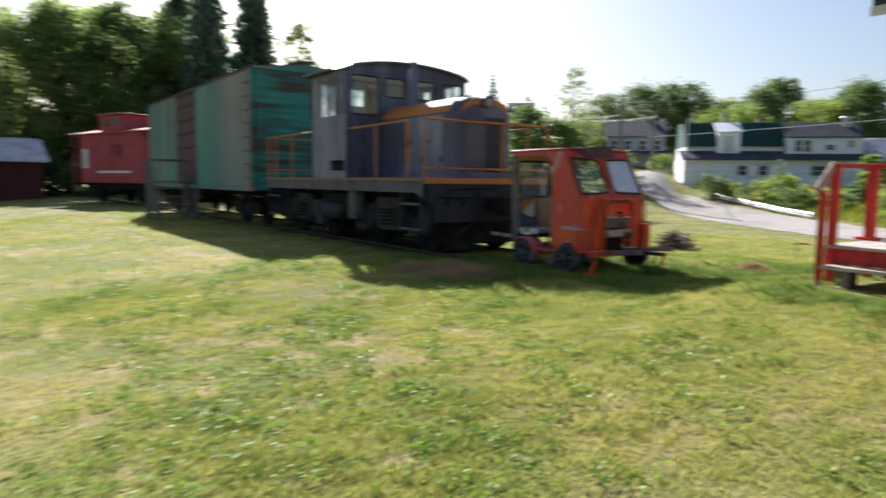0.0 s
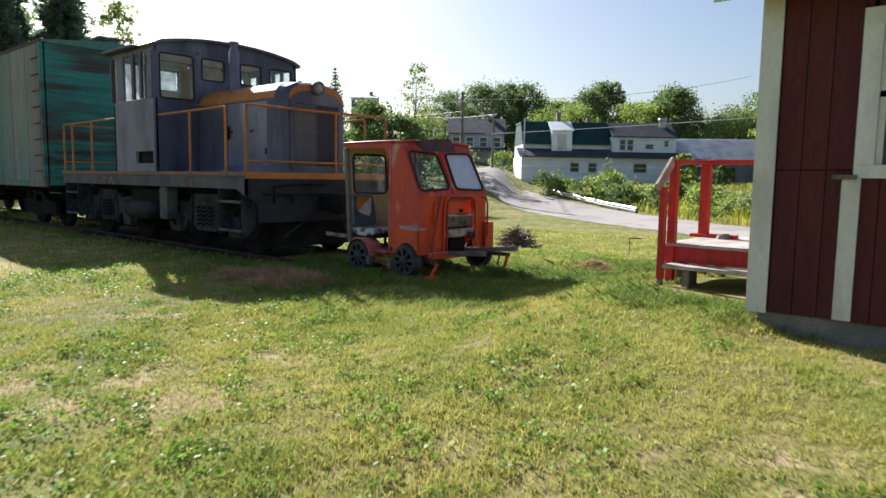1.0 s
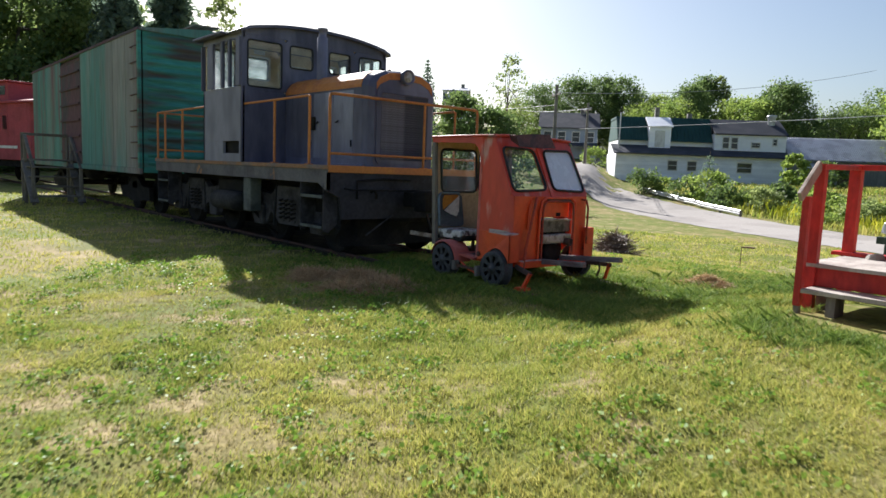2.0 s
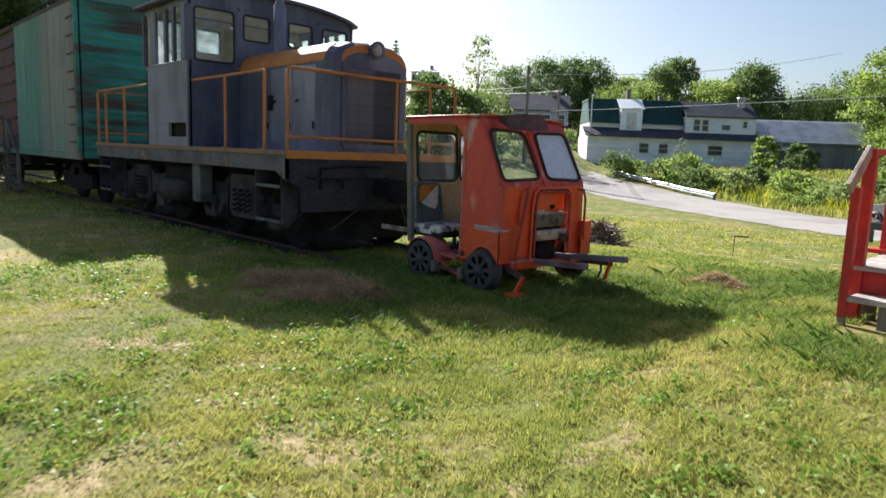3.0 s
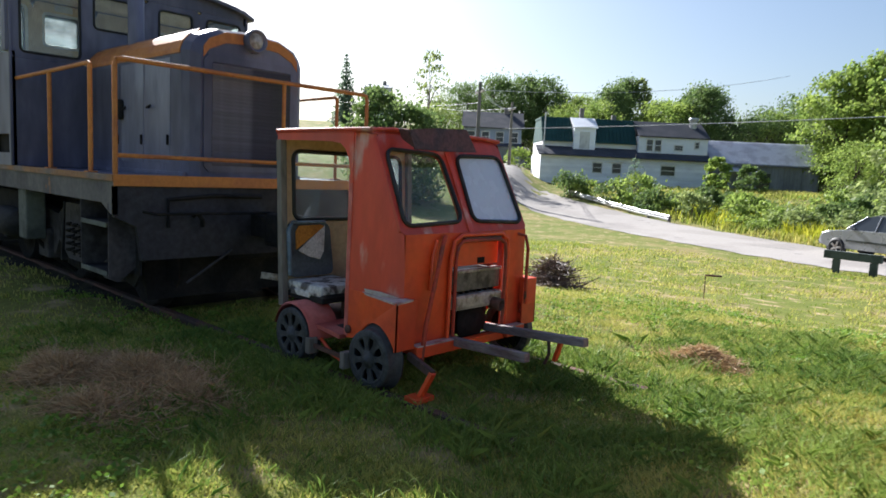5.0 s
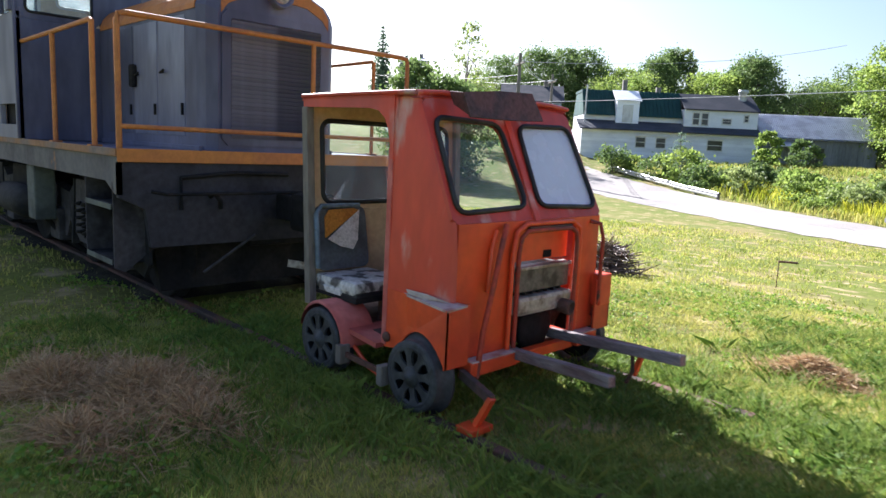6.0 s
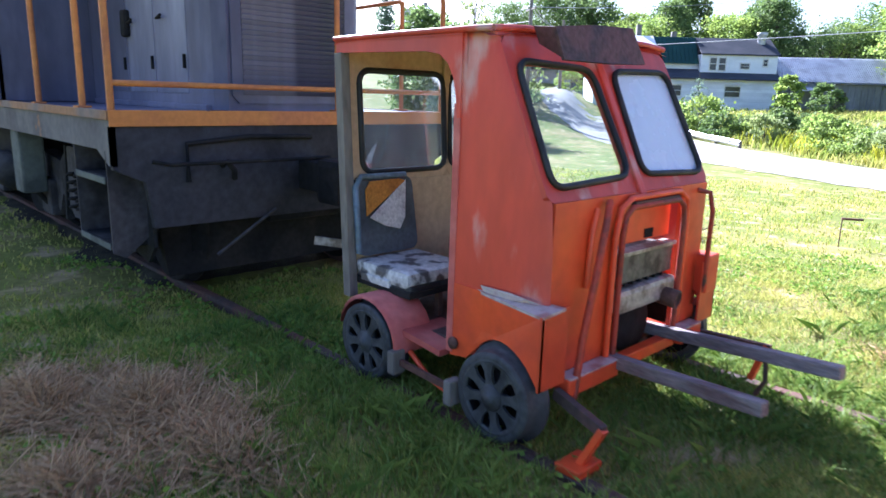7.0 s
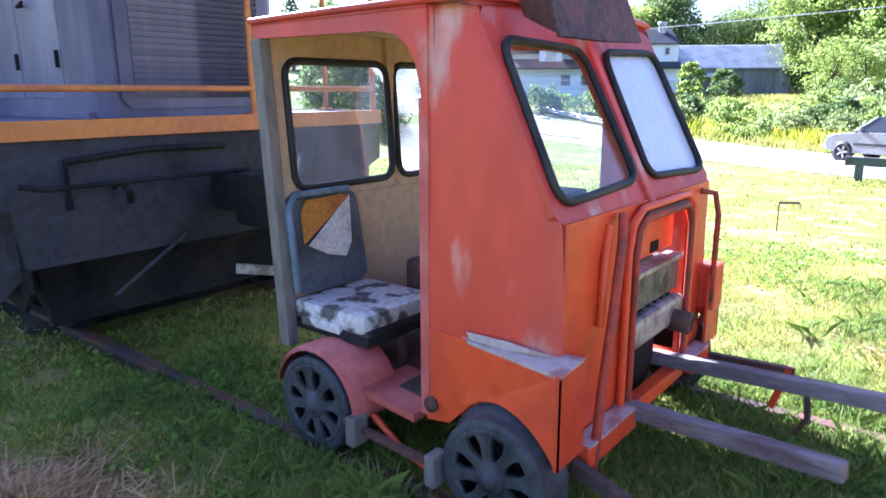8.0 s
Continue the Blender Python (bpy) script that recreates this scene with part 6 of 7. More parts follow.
def tin_barn():
    ax, ay, bx, by = -20.3, 57.4, -13.0, 63.5
    L = math.hypot(bx - ax, by - ay)
    b = thing("tin_roofed_barn", "grey weathered barn with a pale corrugated tin roof", "barn", at=(ax, ay, 0.7), turn=math.degrees(math.atan2(by - ay, bx - ax)))
    part("wall", Geo().box((0.1, 0, -0.6), (L, 5, 2.9), 0.02), M_GREYWALL, b, "weathered grey board wall")
    for k in range(18):
        xx = 0.1 + k * (L - 0.1) / 18
        part("wall_board", Geo().box((xx + 0.02, -0.03, -0.5), (xx + (L - 0.1) / 18 - 0.02, -0.002, 2.85), 0.004), M_GREYWALL, b)
    part("gable", Geo().plate([(L - 0.02, 0, 2.9), (L - 0.02, 5, 2.9), (L - 0.02, 2.5, 5.0)], (-0.1, 0, 0)), M_GREYWALL, b)
    roof = Geo()
    n = 60
    vs, fs = [], []
    for k in range(n * 2 + 1):
        xx = -0.2 + k * (L + 0.5) / (n * 2)
        dz = 0.05 * (k % 2)
        vs += [(xx, -0.35, 2.75 + dz), (xx, 2.5, 4.85 + dz)]
    for k in range(n * 2):
        fs.append((2 * k, 2 * k + 2, 2 * k + 3, 2 * k + 1))
    roof.add(vs, fs)
    roof.add([(x, y, z - 0.12) for x, y, z in vs], [f[::-1] for f in fs])
    part("tin_roof", roof, M_TIN, b, "pale corrugated tin roof")
    part("back_roof", Geo().plate([(-0.2, 2.5, 4.8), (L + 0.3, 2.5, 4.8), (L + 0.3, 5.4, 2.7), (-0.2, 5.4, 2.7)], (0, 0, 0.05)), M_TIN, b)
    part("awning", Geo().plate([(0.6, -1.8, 2.0), (3.4, -1.8, 2.0), (3.4, 0, 2.4), (0.6, 0, 2.4)], (0, 0, 0.08)), M_TIN, b)
    part("doorway", Geo().box((4.0, -0.05, -0.4), (5.2, -0.031, 2.0)), M_WINDOW, b)
    for xx in (0.7, 3.3):
        part("awning_post", Geo().box((xx - 0.05, -1.75, -0.6), (xx + 0.05, -1.65, 2.0)), M_GREYWALL, b)


tin_barn()


def house(name, label, at, turn, L, W, h, ridge, wall, roof):
    b = thing(name, label, "house", at=at, turn=turn)
    part("wall", Geo().box((-L / 2, 0, -6), (L / 2, W, h), 0.03), wall, b)
    for s, y in ((-1, -0.4), (1, W + 0.4)):
        part("roof_slope", Geo().plate([(-L / 2 - 0.3, y, h - 0.1), (L / 2 + 0.3, y, h - 0.1), (L / 2 + 0.3, W / 2, ridge), (-L / 2 - 0.3, W / 2, ridge)], (0, 0, 0.12)), roof, b)
    for s in (-1, 1):
        part("gable", Geo().plate([(s * L / 2, 0, h), (s * L / 2, W, h), (s * L / 2, W / 2, ridge)], (-s * 0.1, 0, 0)), wall, b)
    for k in range(4):
        wall_window(b, -L / 2 + L * (k + 0.5) / 4, h - 1.6, 0.8, 1.1)
    part("porch_roof", Geo().plate([(-L / 2, -1.8, h - 2.2), (L / 2, -1.8, h - 2.2), (L / 2, 0, h - 1.8), (-L / 2, 0, h - 1.8)], (0, 0, 0.1)), roof, b)
    part("chimney", Geo().box((L * 0.2, W / 2 - 0.3, ridge - 0.4), (L * 0.2 + 0.6, W / 2 + 0.3, ridge + 0.7), 0.02), M_CONCRETE, b)


M_BLUEWALL = mat("grey_blue_siding", (0.32, 0.37, 0.46), (0.26, 0.3, 0.38), rough=0.85, scale=0.6, fine=8, vary=0.1, bump=0.1)
house("grey_house", "grey-blue gabled house on the rise among trees", (-45.8, 57.4, 3.6), 40, 6.6, 6, 3.2, 5.1, M_BLUEWALL, M_DARKROOF)
house("white_house", "distant white house behind trees", (-85.6, 74.5, 11.2), 45, 4.5, 5, 4.2, 4.9, M_SIDING, M_TIN)
house("red_hut", "small dark red hut with a pale tin roof", (-48.5, -6.6, gz(-48, -6)), -84, 5.5, 4.0, 2.6, 4.0, M_SHEDRED, M_TIN)


# ---- poles, wires, roadside things ----
def pole(x, y, h):
    z = gz(x, y)
    p = thing("utility_pole", "weathered grey wooden utility pole with a crossarm", "pole", "roadside poles", at=(x, y, z))
    part("shaft", Geo().tube([(0, 0, -0.5), (0, 0, h)], [0.16, 0.11], 10), M_POLE, p)
    part("crossarm", Geo().bar((-0.8, 0.5, h - 0.7), (0.8, -0.5, h - 0.7), 0.1, 0.12), M_POLE, p)
    for s in (-0.7, 0.7):
        part("insulator", Geo().lathe([(0.0, 0.0), (0.05, 0.0), (0.06, 0.08), (0.03, 0.14), (0, 0.15)], (s, -s * 0.62, h - 0.64), (0, 0, 1), 10), M_GALV, p)
    return Vector((x, y, z + h - 0.55))


PA = pole(-27.8, 33.3, 7.9 - gz(-27.8, 33.3))
PB = pole(-35.6, 47.4, 8.3 - gz(-35.6, 47.4))


def wire(a, b, sag, r=0.02):
    a, b = Vector(a), Vector(b)
    pts = [a.lerp(b, k / 24) - Vector((0, 0, sag * 4 * (k / 24) * (1 - k / 24))) for k in range(25)]
    solo("overhead_wire", Geo().tube(pts, r, 5), M_WIRE, "pale overhead cable strung across the road", "cable", group="overhead wires")


wire((-29.5, 38.4, 5.05), (14.0, 39.9, 6.35), 0.25, 0.026)
wire(PA, (-20.0, 76.0, 13.6), 0.8)
wire(PA, PB, 0.5)
wire(PA + Vector((0.5, -0.3, 0)), PB + Vector((0.5, -0.3, 0)), 0.6)
wire(PB, (-75, 70, 13.0), 1.0)
wire(PA - Vector((0, 0, 0.9)), (-60, 40, 9.5), 0.8)


def guardrail():
    gr = thing("guardrail", "galvanised steel guardrail along the road edge", "guardrail")
    a, b = Vector((-23.5, 38.9, 0)), Vector((-13.1, 33.1, 0))
    pts = []
    for k in range(13):
        p = a.lerp(b, k / 12)
        p.z = max(0.22 - 0.85 * k / 12, gz(p.x, p.y) + 0.25)
        pts.append(p)
    n = Vector((-(b - a).y, (b - a).x, 0)).normalized()
    prof = [(0.0, 0.16), (0.05, 0.1), (0.05, 0.04), (0.0, 0.0), (0.05, -0.04), (0.05, -0.1), (0.0, -0.16)]
    g = Geo()
    vs, fs = [], []
    for p in pts:
        vs += [tuple(p - n * o + Vector((0, 0, q))) for o, q in prof]
    for i in range(12):
        for j in range(6):
            fs.append((i * 7 + j, i * 7 + j + 1, i * 7 + j + 8, i * 7 + j + 7))
    g.add(vs, fs)
    g.add([(x + n.x * 0.02, y + n.y * 0.02, z) for x, y, z in vs], [f[::-1] for f in fs])
    part("beam", g, M_GALV, gr)
    for k in range(0, 13, 2):
        p = pts[k]
        part("post", Geo().box((p.x - 0.07, p.y, p.z - 1.0), (p.x + 0.07, p.y + 0.14, p.z + 0.14), 0.01), M_GREYBOARD, gr)


guardrail()


def barrier():
    b = thing("roadside_barrier", "grey-green timber barrier on short posts by the road", "barrier", at=(-1.55, 19.2, gz(-1.55, 19.2)), turn=-6)
    part("rail", Geo().box((-0.35, -0.08, 0.42), (1.2, 0.08, 0.66), 0.015), M_BARRIER, b)
    for x in (0.0, 1.0):
        part("post", Geo().box((x - 0.1, -0.06, -0.3), (x + 0.1, 0.06, 0.41), 0.015), M_BARRIER, b)


M_BARRIER = mat("green_grey_timber", (0.09, 0.11, 0.105), (0.06, 0.075, 0.07), rough=0.9, scale=3, fine=25, bump=0.2)
barrier()


def marker():
    x, y = -0.9, 7.6
    z = gz(x, y)
    m = thing("marker_stake", "thin metal stake with a small dark plate in the grass", "stake", at=(x, y, z), turn=30)
    part("rod", Geo().tube([(-0.11, 0, -0.1), (-0.11, 0, 0.4)], 0.008, 6), M_RUST, m)
    part("plate", Geo().box((-0.12, -0.02, 0.39), (0.15, 0.02, 0.42), 0.004), M_RUST, m)


marker()


def suv():
    x, y = -1.3, 25.3
    c = thing("grey_suv", "silver-grey sport utility car with a spare wheel on its tail", "car", at=(x, y, gz(x, y) + 0.03), turn=-24)
    # body lofted from side profiles: sills, shoulder and the swollen middle
    low = [(-2.02, 0.42), (-2.08, 0.62), (-2.0, 0.82), (-1.75, 0.93), (-1.0, 1.02), (1.7, 1.08), (1.95, 1.02), (2.02, 0.75), (1.98, 0.42), (1.6, 0.3), (-1.7, 0.3)]
    ys = [-0.88, -0.86, -0.7, 0.7, 0.86, 0.88]
    ks = [0.95, 0.985, 1.0, 1.0, 0.985, 0.95]
    n = len(low)
    vs = [(px * k, yy, 0.68 + (pz - 0.68) * k) for yy, k in zip(ys, ks) for px, pz in low]
    fs = [(i * n + j, i * n + (j + 1) % n, (i + 1) * n + (j + 1) % n, (i + 1) * n + j) for i in range(5) for j in range(n)]
    fs += [tuple(range(n)), tuple(range(5 * n, 6 * n))[::-1]]
    part("body", Geo().add(vs, fs, False), M_CARPAINT, c, "silver-grey car body")
    top = [(-0.98, 1.02), (-0.35, 1.52), (0.0, 1.6), (1.5, 1.6), (1.75, 1.5), (1.88, 1.05)]
    n = len(top)
    vs = [(px, s * (0.84 - 0.3 * (pz - 1.02)), pz) for s in (-1, 1) for px, pz in top]
    fs = [tuple(range(n)), tuple(range(n, 2 * n))[::-1]] + [(j, (j + 1) % n, n + (j + 1) % n, n + j) for j in range(n)]
    part("cabin", Geo().add(vs, fs), M_CARGLASS, c, "dark tinted glazing")
    part("roof", Geo().plate([(-0.3, -0.66, 1.575), (0.02, -0.66, 1.625), (1.5, -0.66, 1.63), (1.74, -0.66, 1.55), (1.5, -0.66, 1.585), (0.02, -0.66, 1.585)], (0, 1.32, 0)), M_CARPAINT, c)
    for s in (-1, 1):
        for pa, pb in (((-0.98, 1.04), (-0.3, 1.56)), ((0.12, 1.04), (0.2, 1.6)), ((0.98, 1.04), (0.98, 1.6)), ((1.86, 1.06), (1.68, 1.57))):
            part("pillar", Geo().bar((pa[0], s * 0.845, pa[1]), (pb[0], s * 0.68, pb[1]), 0.07, 0.03, (1, 0, 0), 0.006), M_CARPAINT, c)
        part("roof_rack", Geo().tube([(0.0, s * 0.56, 1.62), (0.1, s * 0.56, 1.68), (1.4, s * 0.56, 1.68), (1.5, s * 0.56, 1.62)], 0.018, 6), M_IRON, c)
        part("mirror", Geo().box((-0.78, s * 0.95 - 0.08, 1.03), (-0.66, s * 0.95 + 0.08, 1.16), 0.03), M_CARPAINT, c)
        part("door_moulding", Geo().box((-0.95, s * 0.885 - 0.01, 0.58), (0.95, s * 0.885 + 0.01, 0.66), 0.008), M_CARGLASS, c)
        for px in (-1.3, 1.22):
            part("wheel_arch", Geo().lathe([(0.0, -0.03), (0.4, -0.03), (0.41, 0.0), (0.0, 0.012)], (px, s * 0.878, 0.36), (0, s, 0), 24), M_RUBBER, c)
            w = part("wheel", Geo().lathe([(0, -0.02), (0.2, -0.02), (0.24, 0.02), (0.32, 0.01), (0.335, -0.1), (0.32, -0.2), (0, -0.2)], (px, s * 0.91, 0.335), (0, s, 0), 24), M_RUBBER, c)
            for k in range(5):
                g = 2 * math.pi * k / 5
                part("rim_spoke", Geo().bar((px, s * 0.922, 0.335), (px + 0.21 * math.cos(g), s * 0.925, 0.335 + 0.21 * math.sin(g)), 0.07, 0.02, (0, 1, 0)), M_ALU, w)
        part("headlight", Geo().box((-2.04, s * 0.62 - 0.16, 0.72), (-1.85, s * 0.62 + 0.16, 0.86), 0.04), M_ALU, c)
        part("tail_light", Geo().box((1.86, s * 0.78 - 0.08, 0.85), (2.0, s * 0.78 + 0.06, 1.08), 0.02), M_CABOOSE, c)
    part("front_bumper", Geo().box((-2.14, -0.8, 0.38), (-1.9, 0.8, 0.58), 0.07), M_CARPAINT, c)
    part("rear_bumper", Geo().box((1.88, -0.8, 0.38), (2.1, 0.8, 0.58), 0.06), M_CARPAINT, c)
    part("grille", Geo().box((-2.09, -0.4, 0.62), (-2.0, 0.4, 0.78), 0.02), M_IRON, c)
    part("spare_wheel", Geo().lathe([(0, 0.2), (0.25, 0.2), (0.31, 0.15), (0.32, 0), (0, 0)], (1.98, 0.05, 0.92), (1, 0, 0), 20), M_RUBBER, c, "black spare wheel")


M_CARPAINT = mat("silver_grey_car_paint", (0.3, 0.31, 0.33), (0.26, 0.27, 0.29), rough=0.3, metal=0.5, scale=1, vary=0.03, bump=0)
M_CARGLASS = mat("tinted_glass", (0.03, 0.035, 0.04), (0.04, 0.045, 0.05), rough=0.08, scale=1, vary=0.05, bump=0, spec=0.7)
suv()
# ---- plants ----
def leaves(centres, size, spread_up=0.3, seed=0, ratio=0.6, flat=0.0):
    """Small folded leaf faces, one at each centre, turned at random."""
    r = np.random.default_rng(seed)
    n = len(centres)
    d = r.normal(size=(n, 3))
    d[:, 2] *= (1 - flat)
    d /= np.linalg.norm(d, axis=1)[:, None]
    u = r.normal(size=(n, 3))
    e = np.cross(d, u)
    e /= np.linalg.norm(e, axis=1)[:, None] + 1e-9
    s = size * r.uniform(0.6, 1.4, (n, 1))
    v = np.stack([centres - d * s, centres + e * s * ratio, centres + d * s, centres - e * s * ratio], 1).reshape(-1, 3)
    f = np.arange(n * 4).reshape(n, 4)
    return v, f


def crown_points(r, h0, h1, rad, clumps, per, ragged=0.35, pointed=0.0):
    """Leaf centres in clumps spread through an uneven crown."""
    k = r.uniform(0, 1, clumps)
    th = r.uniform(0, 2 * math.pi, clumps)
    prof = np.sin(np.pi * np.clip(0.12 + 0.86 * k, 0, 1)) ** 0.6 * (1 - pointed * k)
    rr = rad * prof * np.sqrt(r.uniform(0.25, 1.0, clumps)) * r.uniform(1 - ragged, 1 + ragged * 0.5, clumps)
    c = np.stack([rr * np.cos(th), rr * np.sin(th), h0 + (h1 - h0) * k], 1)
    cr = rad * r.uniform(0.14, 0.3, clumps)
    p = np.repeat(c, per, 0) + r.normal(size=(clumps * per, 3)) * np.repeat(cr, per)[:, None] * np.array([0.6, 0.6, 0.45])
    return c, p


def tree(x, y, h, rad, leaf, label, category="tree", group="", trunk=0.25, clumps=70, per=40, size=None, ragged=0.35, z=None, seed=0, bare=0.25, pointed=0.0, name="tree"):
    r = np.random.default_rng(seed + 11)
    z = gz(x, y) if z is None else z
    t = thing(name, label, category, group, at=(x, y, z))
    h0 = h * bare
    c, p = crown_points(r, h0, h * 0.97, rad, clumps, per, ragged, pointed)
    bend = [Vector((0.03 * h * math.sin(seed + k), 0.03 * h * math.cos(2 * seed + k), -0.3 + (h * 0.86 + 0.3) * k / 5)) for k in range(6)]
    part("trunk", Geo().tube(bend, [trunk * (1 - 0.17 * k) for k in range(6)], 8), M_BARK, t)
    for k in range(7):
        q = c[r.integers(0, clumps)]
        a = bend[1 + k % 4]
        mid = (a + Vector(q)) * 0.5 + Vector((0, 0, 0.05 * h))
        part("limb", Geo().tube([a, mid, Vector(q)], [trunk * 0.4, trunk * 0.25, trunk * 0.08], 6), M_BARK, t)
    v, f = leaves(p, size or max(0.08, h * 0.0145), seed=seed)
    part("crown", fast_mesh("crown", v, f), leaf, t)
    return t


def conifer(x, y, h, rad, seed=0, z=None, thin=1.0):
    r = np.random.default_rng(seed + 5)
    z = gz(x, y) if z is None else z
    t = thing("spruce", "dark green spruce with drooping branches", "tree", "spruces", at=(x, y, z))
    part("trunk", Geo().tube([(0, 0, -0.3), (0, 0, h * 0.98)], [0.018 * h, 0.02], 8), M_BARK, t)
    pts = []
    levels = int(h * 2.2 * thin)
    for k in range(levels):
        u = k / levels
        zz = h * (0.08 + 0.91 * u)
        n = max(4, int(9 * (1 - u)) + 3)
        a0 = r.uniform(0, 6.28)
        for j in range(n):
            a = a0 + 2 * math.pi * j / n + r.uniform(-0.25, 0.25)
            ln = rad * (1 - u) ** 0.85 * r.uniform(0.6, 1.15) + 0.1
            m = max(4, int(26 * ln / rad))
            s = np.linspace(0.12, 1, m)
            droop = -0.35 * ln * s ** 1.6 + 0.12 * ln * np.sin(s * 3)
            w = 0.1 * ln + 0.06
            q = np.stack([ln * s * math.cos(a), ln * s * math.sin(a), zz + droop], 1)
            q = np.repeat(q, 2, 0) + r.normal(size=(m * 2, 3)) * np.array([w * 0.6, w * 0.6, w * 0.5])
            pts.append(q)
    p = np.concatenate(pts)
    v, f = leaves(p, 0.014 * h + 0.04, seed=seed, ratio=0.45, flat=0.3)
    part("crown", fast_mesh("crown", v, f), M_NEEDLE, t)


def shrub(x, y, h, rad, leaf, seed, label="leafy green roadside shrub"):
    r = np.random.default_rng(seed + 3)
    t = thing("shrub", label, "shrub", "roadside shrubs", at=(x, y, gz(x, y)))
    c, p = crown_points(r, 0.02 * h, h, rad, 26, 46, 0.4)
    for k in range(4):
        part("stem", Geo().tube([(0.05 * k, 0, -0.1), tuple(c[k] * 0.5), tuple(c[k])], [0.03, 0.02, 0.01], 5), M_BARK, t)
    v, f = leaves(p, 0.045 * h + 0.035, seed=seed)
    part("foliage", fast_mesh("foliage", v, f), leaf, t)


def from_cam(ex, ey, deg, D):
    a = radians(deg)
    return ex - D * math.sin(a), ey + D * math.cos(a)


R = random.Random(4)
BIG = "tall leafy tree in full summer foliage"
# woods across the road, to the east of the barn
for k in range(26):
    a = 24 - k * 1.0 + R.uniform(-0.4, 0.4)
    D = 72 + R.uniform(-6, 10) + (14 if a > 14.5 else 0)
    x, y = from_cam(4.1, -5.2, a, D)
    top = 7.6 + 4.6 * float(smooth(22, 11, a)) + R.uniform(-1.2, 1.2)
    tree(x, y, top - gz(x, y), R.uniform(2.8, 4.0), M_LEAF if k % 3 else M_LEAFD, BIG, group="woods beyond the road", clumps=95, per=62, seed=100 + k, bare=0.12, trunk=0.22)
# second row, darker and farther
for k in range(16):
    a = 22 - k * 1.6
    x, y = from_cam(4.1, -5.2, a, 88 + R.uniform(-4, 5))
    top = 9.4 + 2.4 * float(smooth(22, 10, a)) + R.uniform(-1, 1)
    tree(x, y, top - gz(x, y), 4.2, M_LEAFD, BIG, group="woods beyond the road", clumps=70, per=52, seed=200 + k, bare=0.1)
# lower trees in front of the woods
for k in range(7):
    a = 12.0 - k * 2.0
    x, y = from_cam(4.1, -5.2, a, 55 + R.uniform(-3, 4))
    tree(x, y, R.uniform(3.4, 5.0), 2.3, M_LEAF, "young leafy tree at the wood's edge", group="woods beyond the road", clumps=70, per=60, seed=300 + k, bare=0.06, trunk=0.12)
# trees behind the white building and up the hill: direction, distance, top height, radius, kind
for k, (a, D, top, rad, m) in enumerate(((41.0, 92, 13.0, 4.5, M_LEAFD), (38.6, 96, 14.6, 4.2, M_LEAFD), (36.2, 98, 15.2, 4.0, M_LEAFD), (34.3, 96, 14.8, 4.0, M_LEAFD), (32.6, 90, 10.5, 4.2, M_LEAF), (31.4, 94, 12.2, 3.6, M_LEAF),
                                         (29.2, 90, 13.0, 3.6, M_LEAFD), (28.0, 93, 14.5, 3.2, M_LEAFD), (30.0, 86, 10.5, 4.0, M_LEAF), (25.4, 86, 11.0, 3.4, M_LEAF), (24.2, 84, 10.8, 3.6, M_LEAF), (23.0, 88, 12.5, 3.4, M_LEAFD), (22.0, 84, 12.2, 3.8, M_LEAFD), (43.0, 88, 10.0, 4, M_LEAF))):
    x, y = from_cam(4.1, -5.2, a, D)
    tree(x, y, top - gz(x, y), rad, m, "rounded dark leafy tree on the hill", group="hill trees", clumps=120, per=95, seed=400 + k, bare=0.1, ragged=0.25)
x, y = from_cam(4.1, -5.2, 26.9, 92)
tree(x, y, 14.8 - gz(x, y), 1.1, M_LEAFPALE, "slender tree with a tuft of leaves at the top", group="hill trees", clumps=16, per=34, seed=450, bare=0.72, trunk=0.14)
tree(x + 0.5, y - 0.6, 9.0 - gz(x, y), 0.7, M_LEAFPALE, "slender tree with sparse leaves", group="hill trees", clumps=14, per=22, seed=451, bare=0.3, trunk=0.1)
x, y = from_cam(4.1, -5.2, 22.8, 100)
tree(x, y, 15.0 - gz(x, y), 2.4, M_LEAFPALE, "pale sparse tree on the hill", group="hill trees", clumps=40, per=12, seed=452, bare=0.3, trunk=0.14)
# trees beside the engine
x, y = from_cam(4.1, -5.2, 43.8, 62)
tree(x, y, 12.2 - gz(x, y), 1.9, M_LEAFPALE, "tall airy birch with sparse leaves", group="trees behind the train", clumps=46, per=20, seed=460, bare=0.15, trunk=0.12, size=0.14)
x, y = from_cam(4.1, -5.2, 45.0, 44)
tree(x, y, 5.5 - gz(x, y), 2.6, M_LEAFD, "broad leafy bush-like tree", group="trees behind the train", clumps=110, per=80, seed=461, bare=0.05, trunk=0.15, size=0.13)
x, y = from_cam(4.1, -5.2, 47.9, 46)
tree(x, y, 6.6 - gz(x, y), 2.4, M_LEAFD, "broad leafy bush-like tree", group="trees behind the train", clumps=110, per=80, seed=462, bare=0.05, trunk=0.15, size=0.13)
x, y = from_cam(4.1, -5.2, 50.8, 88)
conifer(x, y, 15.8 - gz(x, y), 2.2, seed=5)
x, y = from_cam(4.1, -5.2, 27.0, 55)
conifer(x, y, 3.6 - gz(x, y), 1.3, seed=6)
shrub(*from_cam(4.1, -5.2, 40.2, 52), 2.2, 2.3, M_LEAFPALE, 9, "pale rounded bush at the road bend")
shrub(*from_cam(4.1, -5.2, 36.3, 70), 1.6, 1.6, M_LEAF, 10)
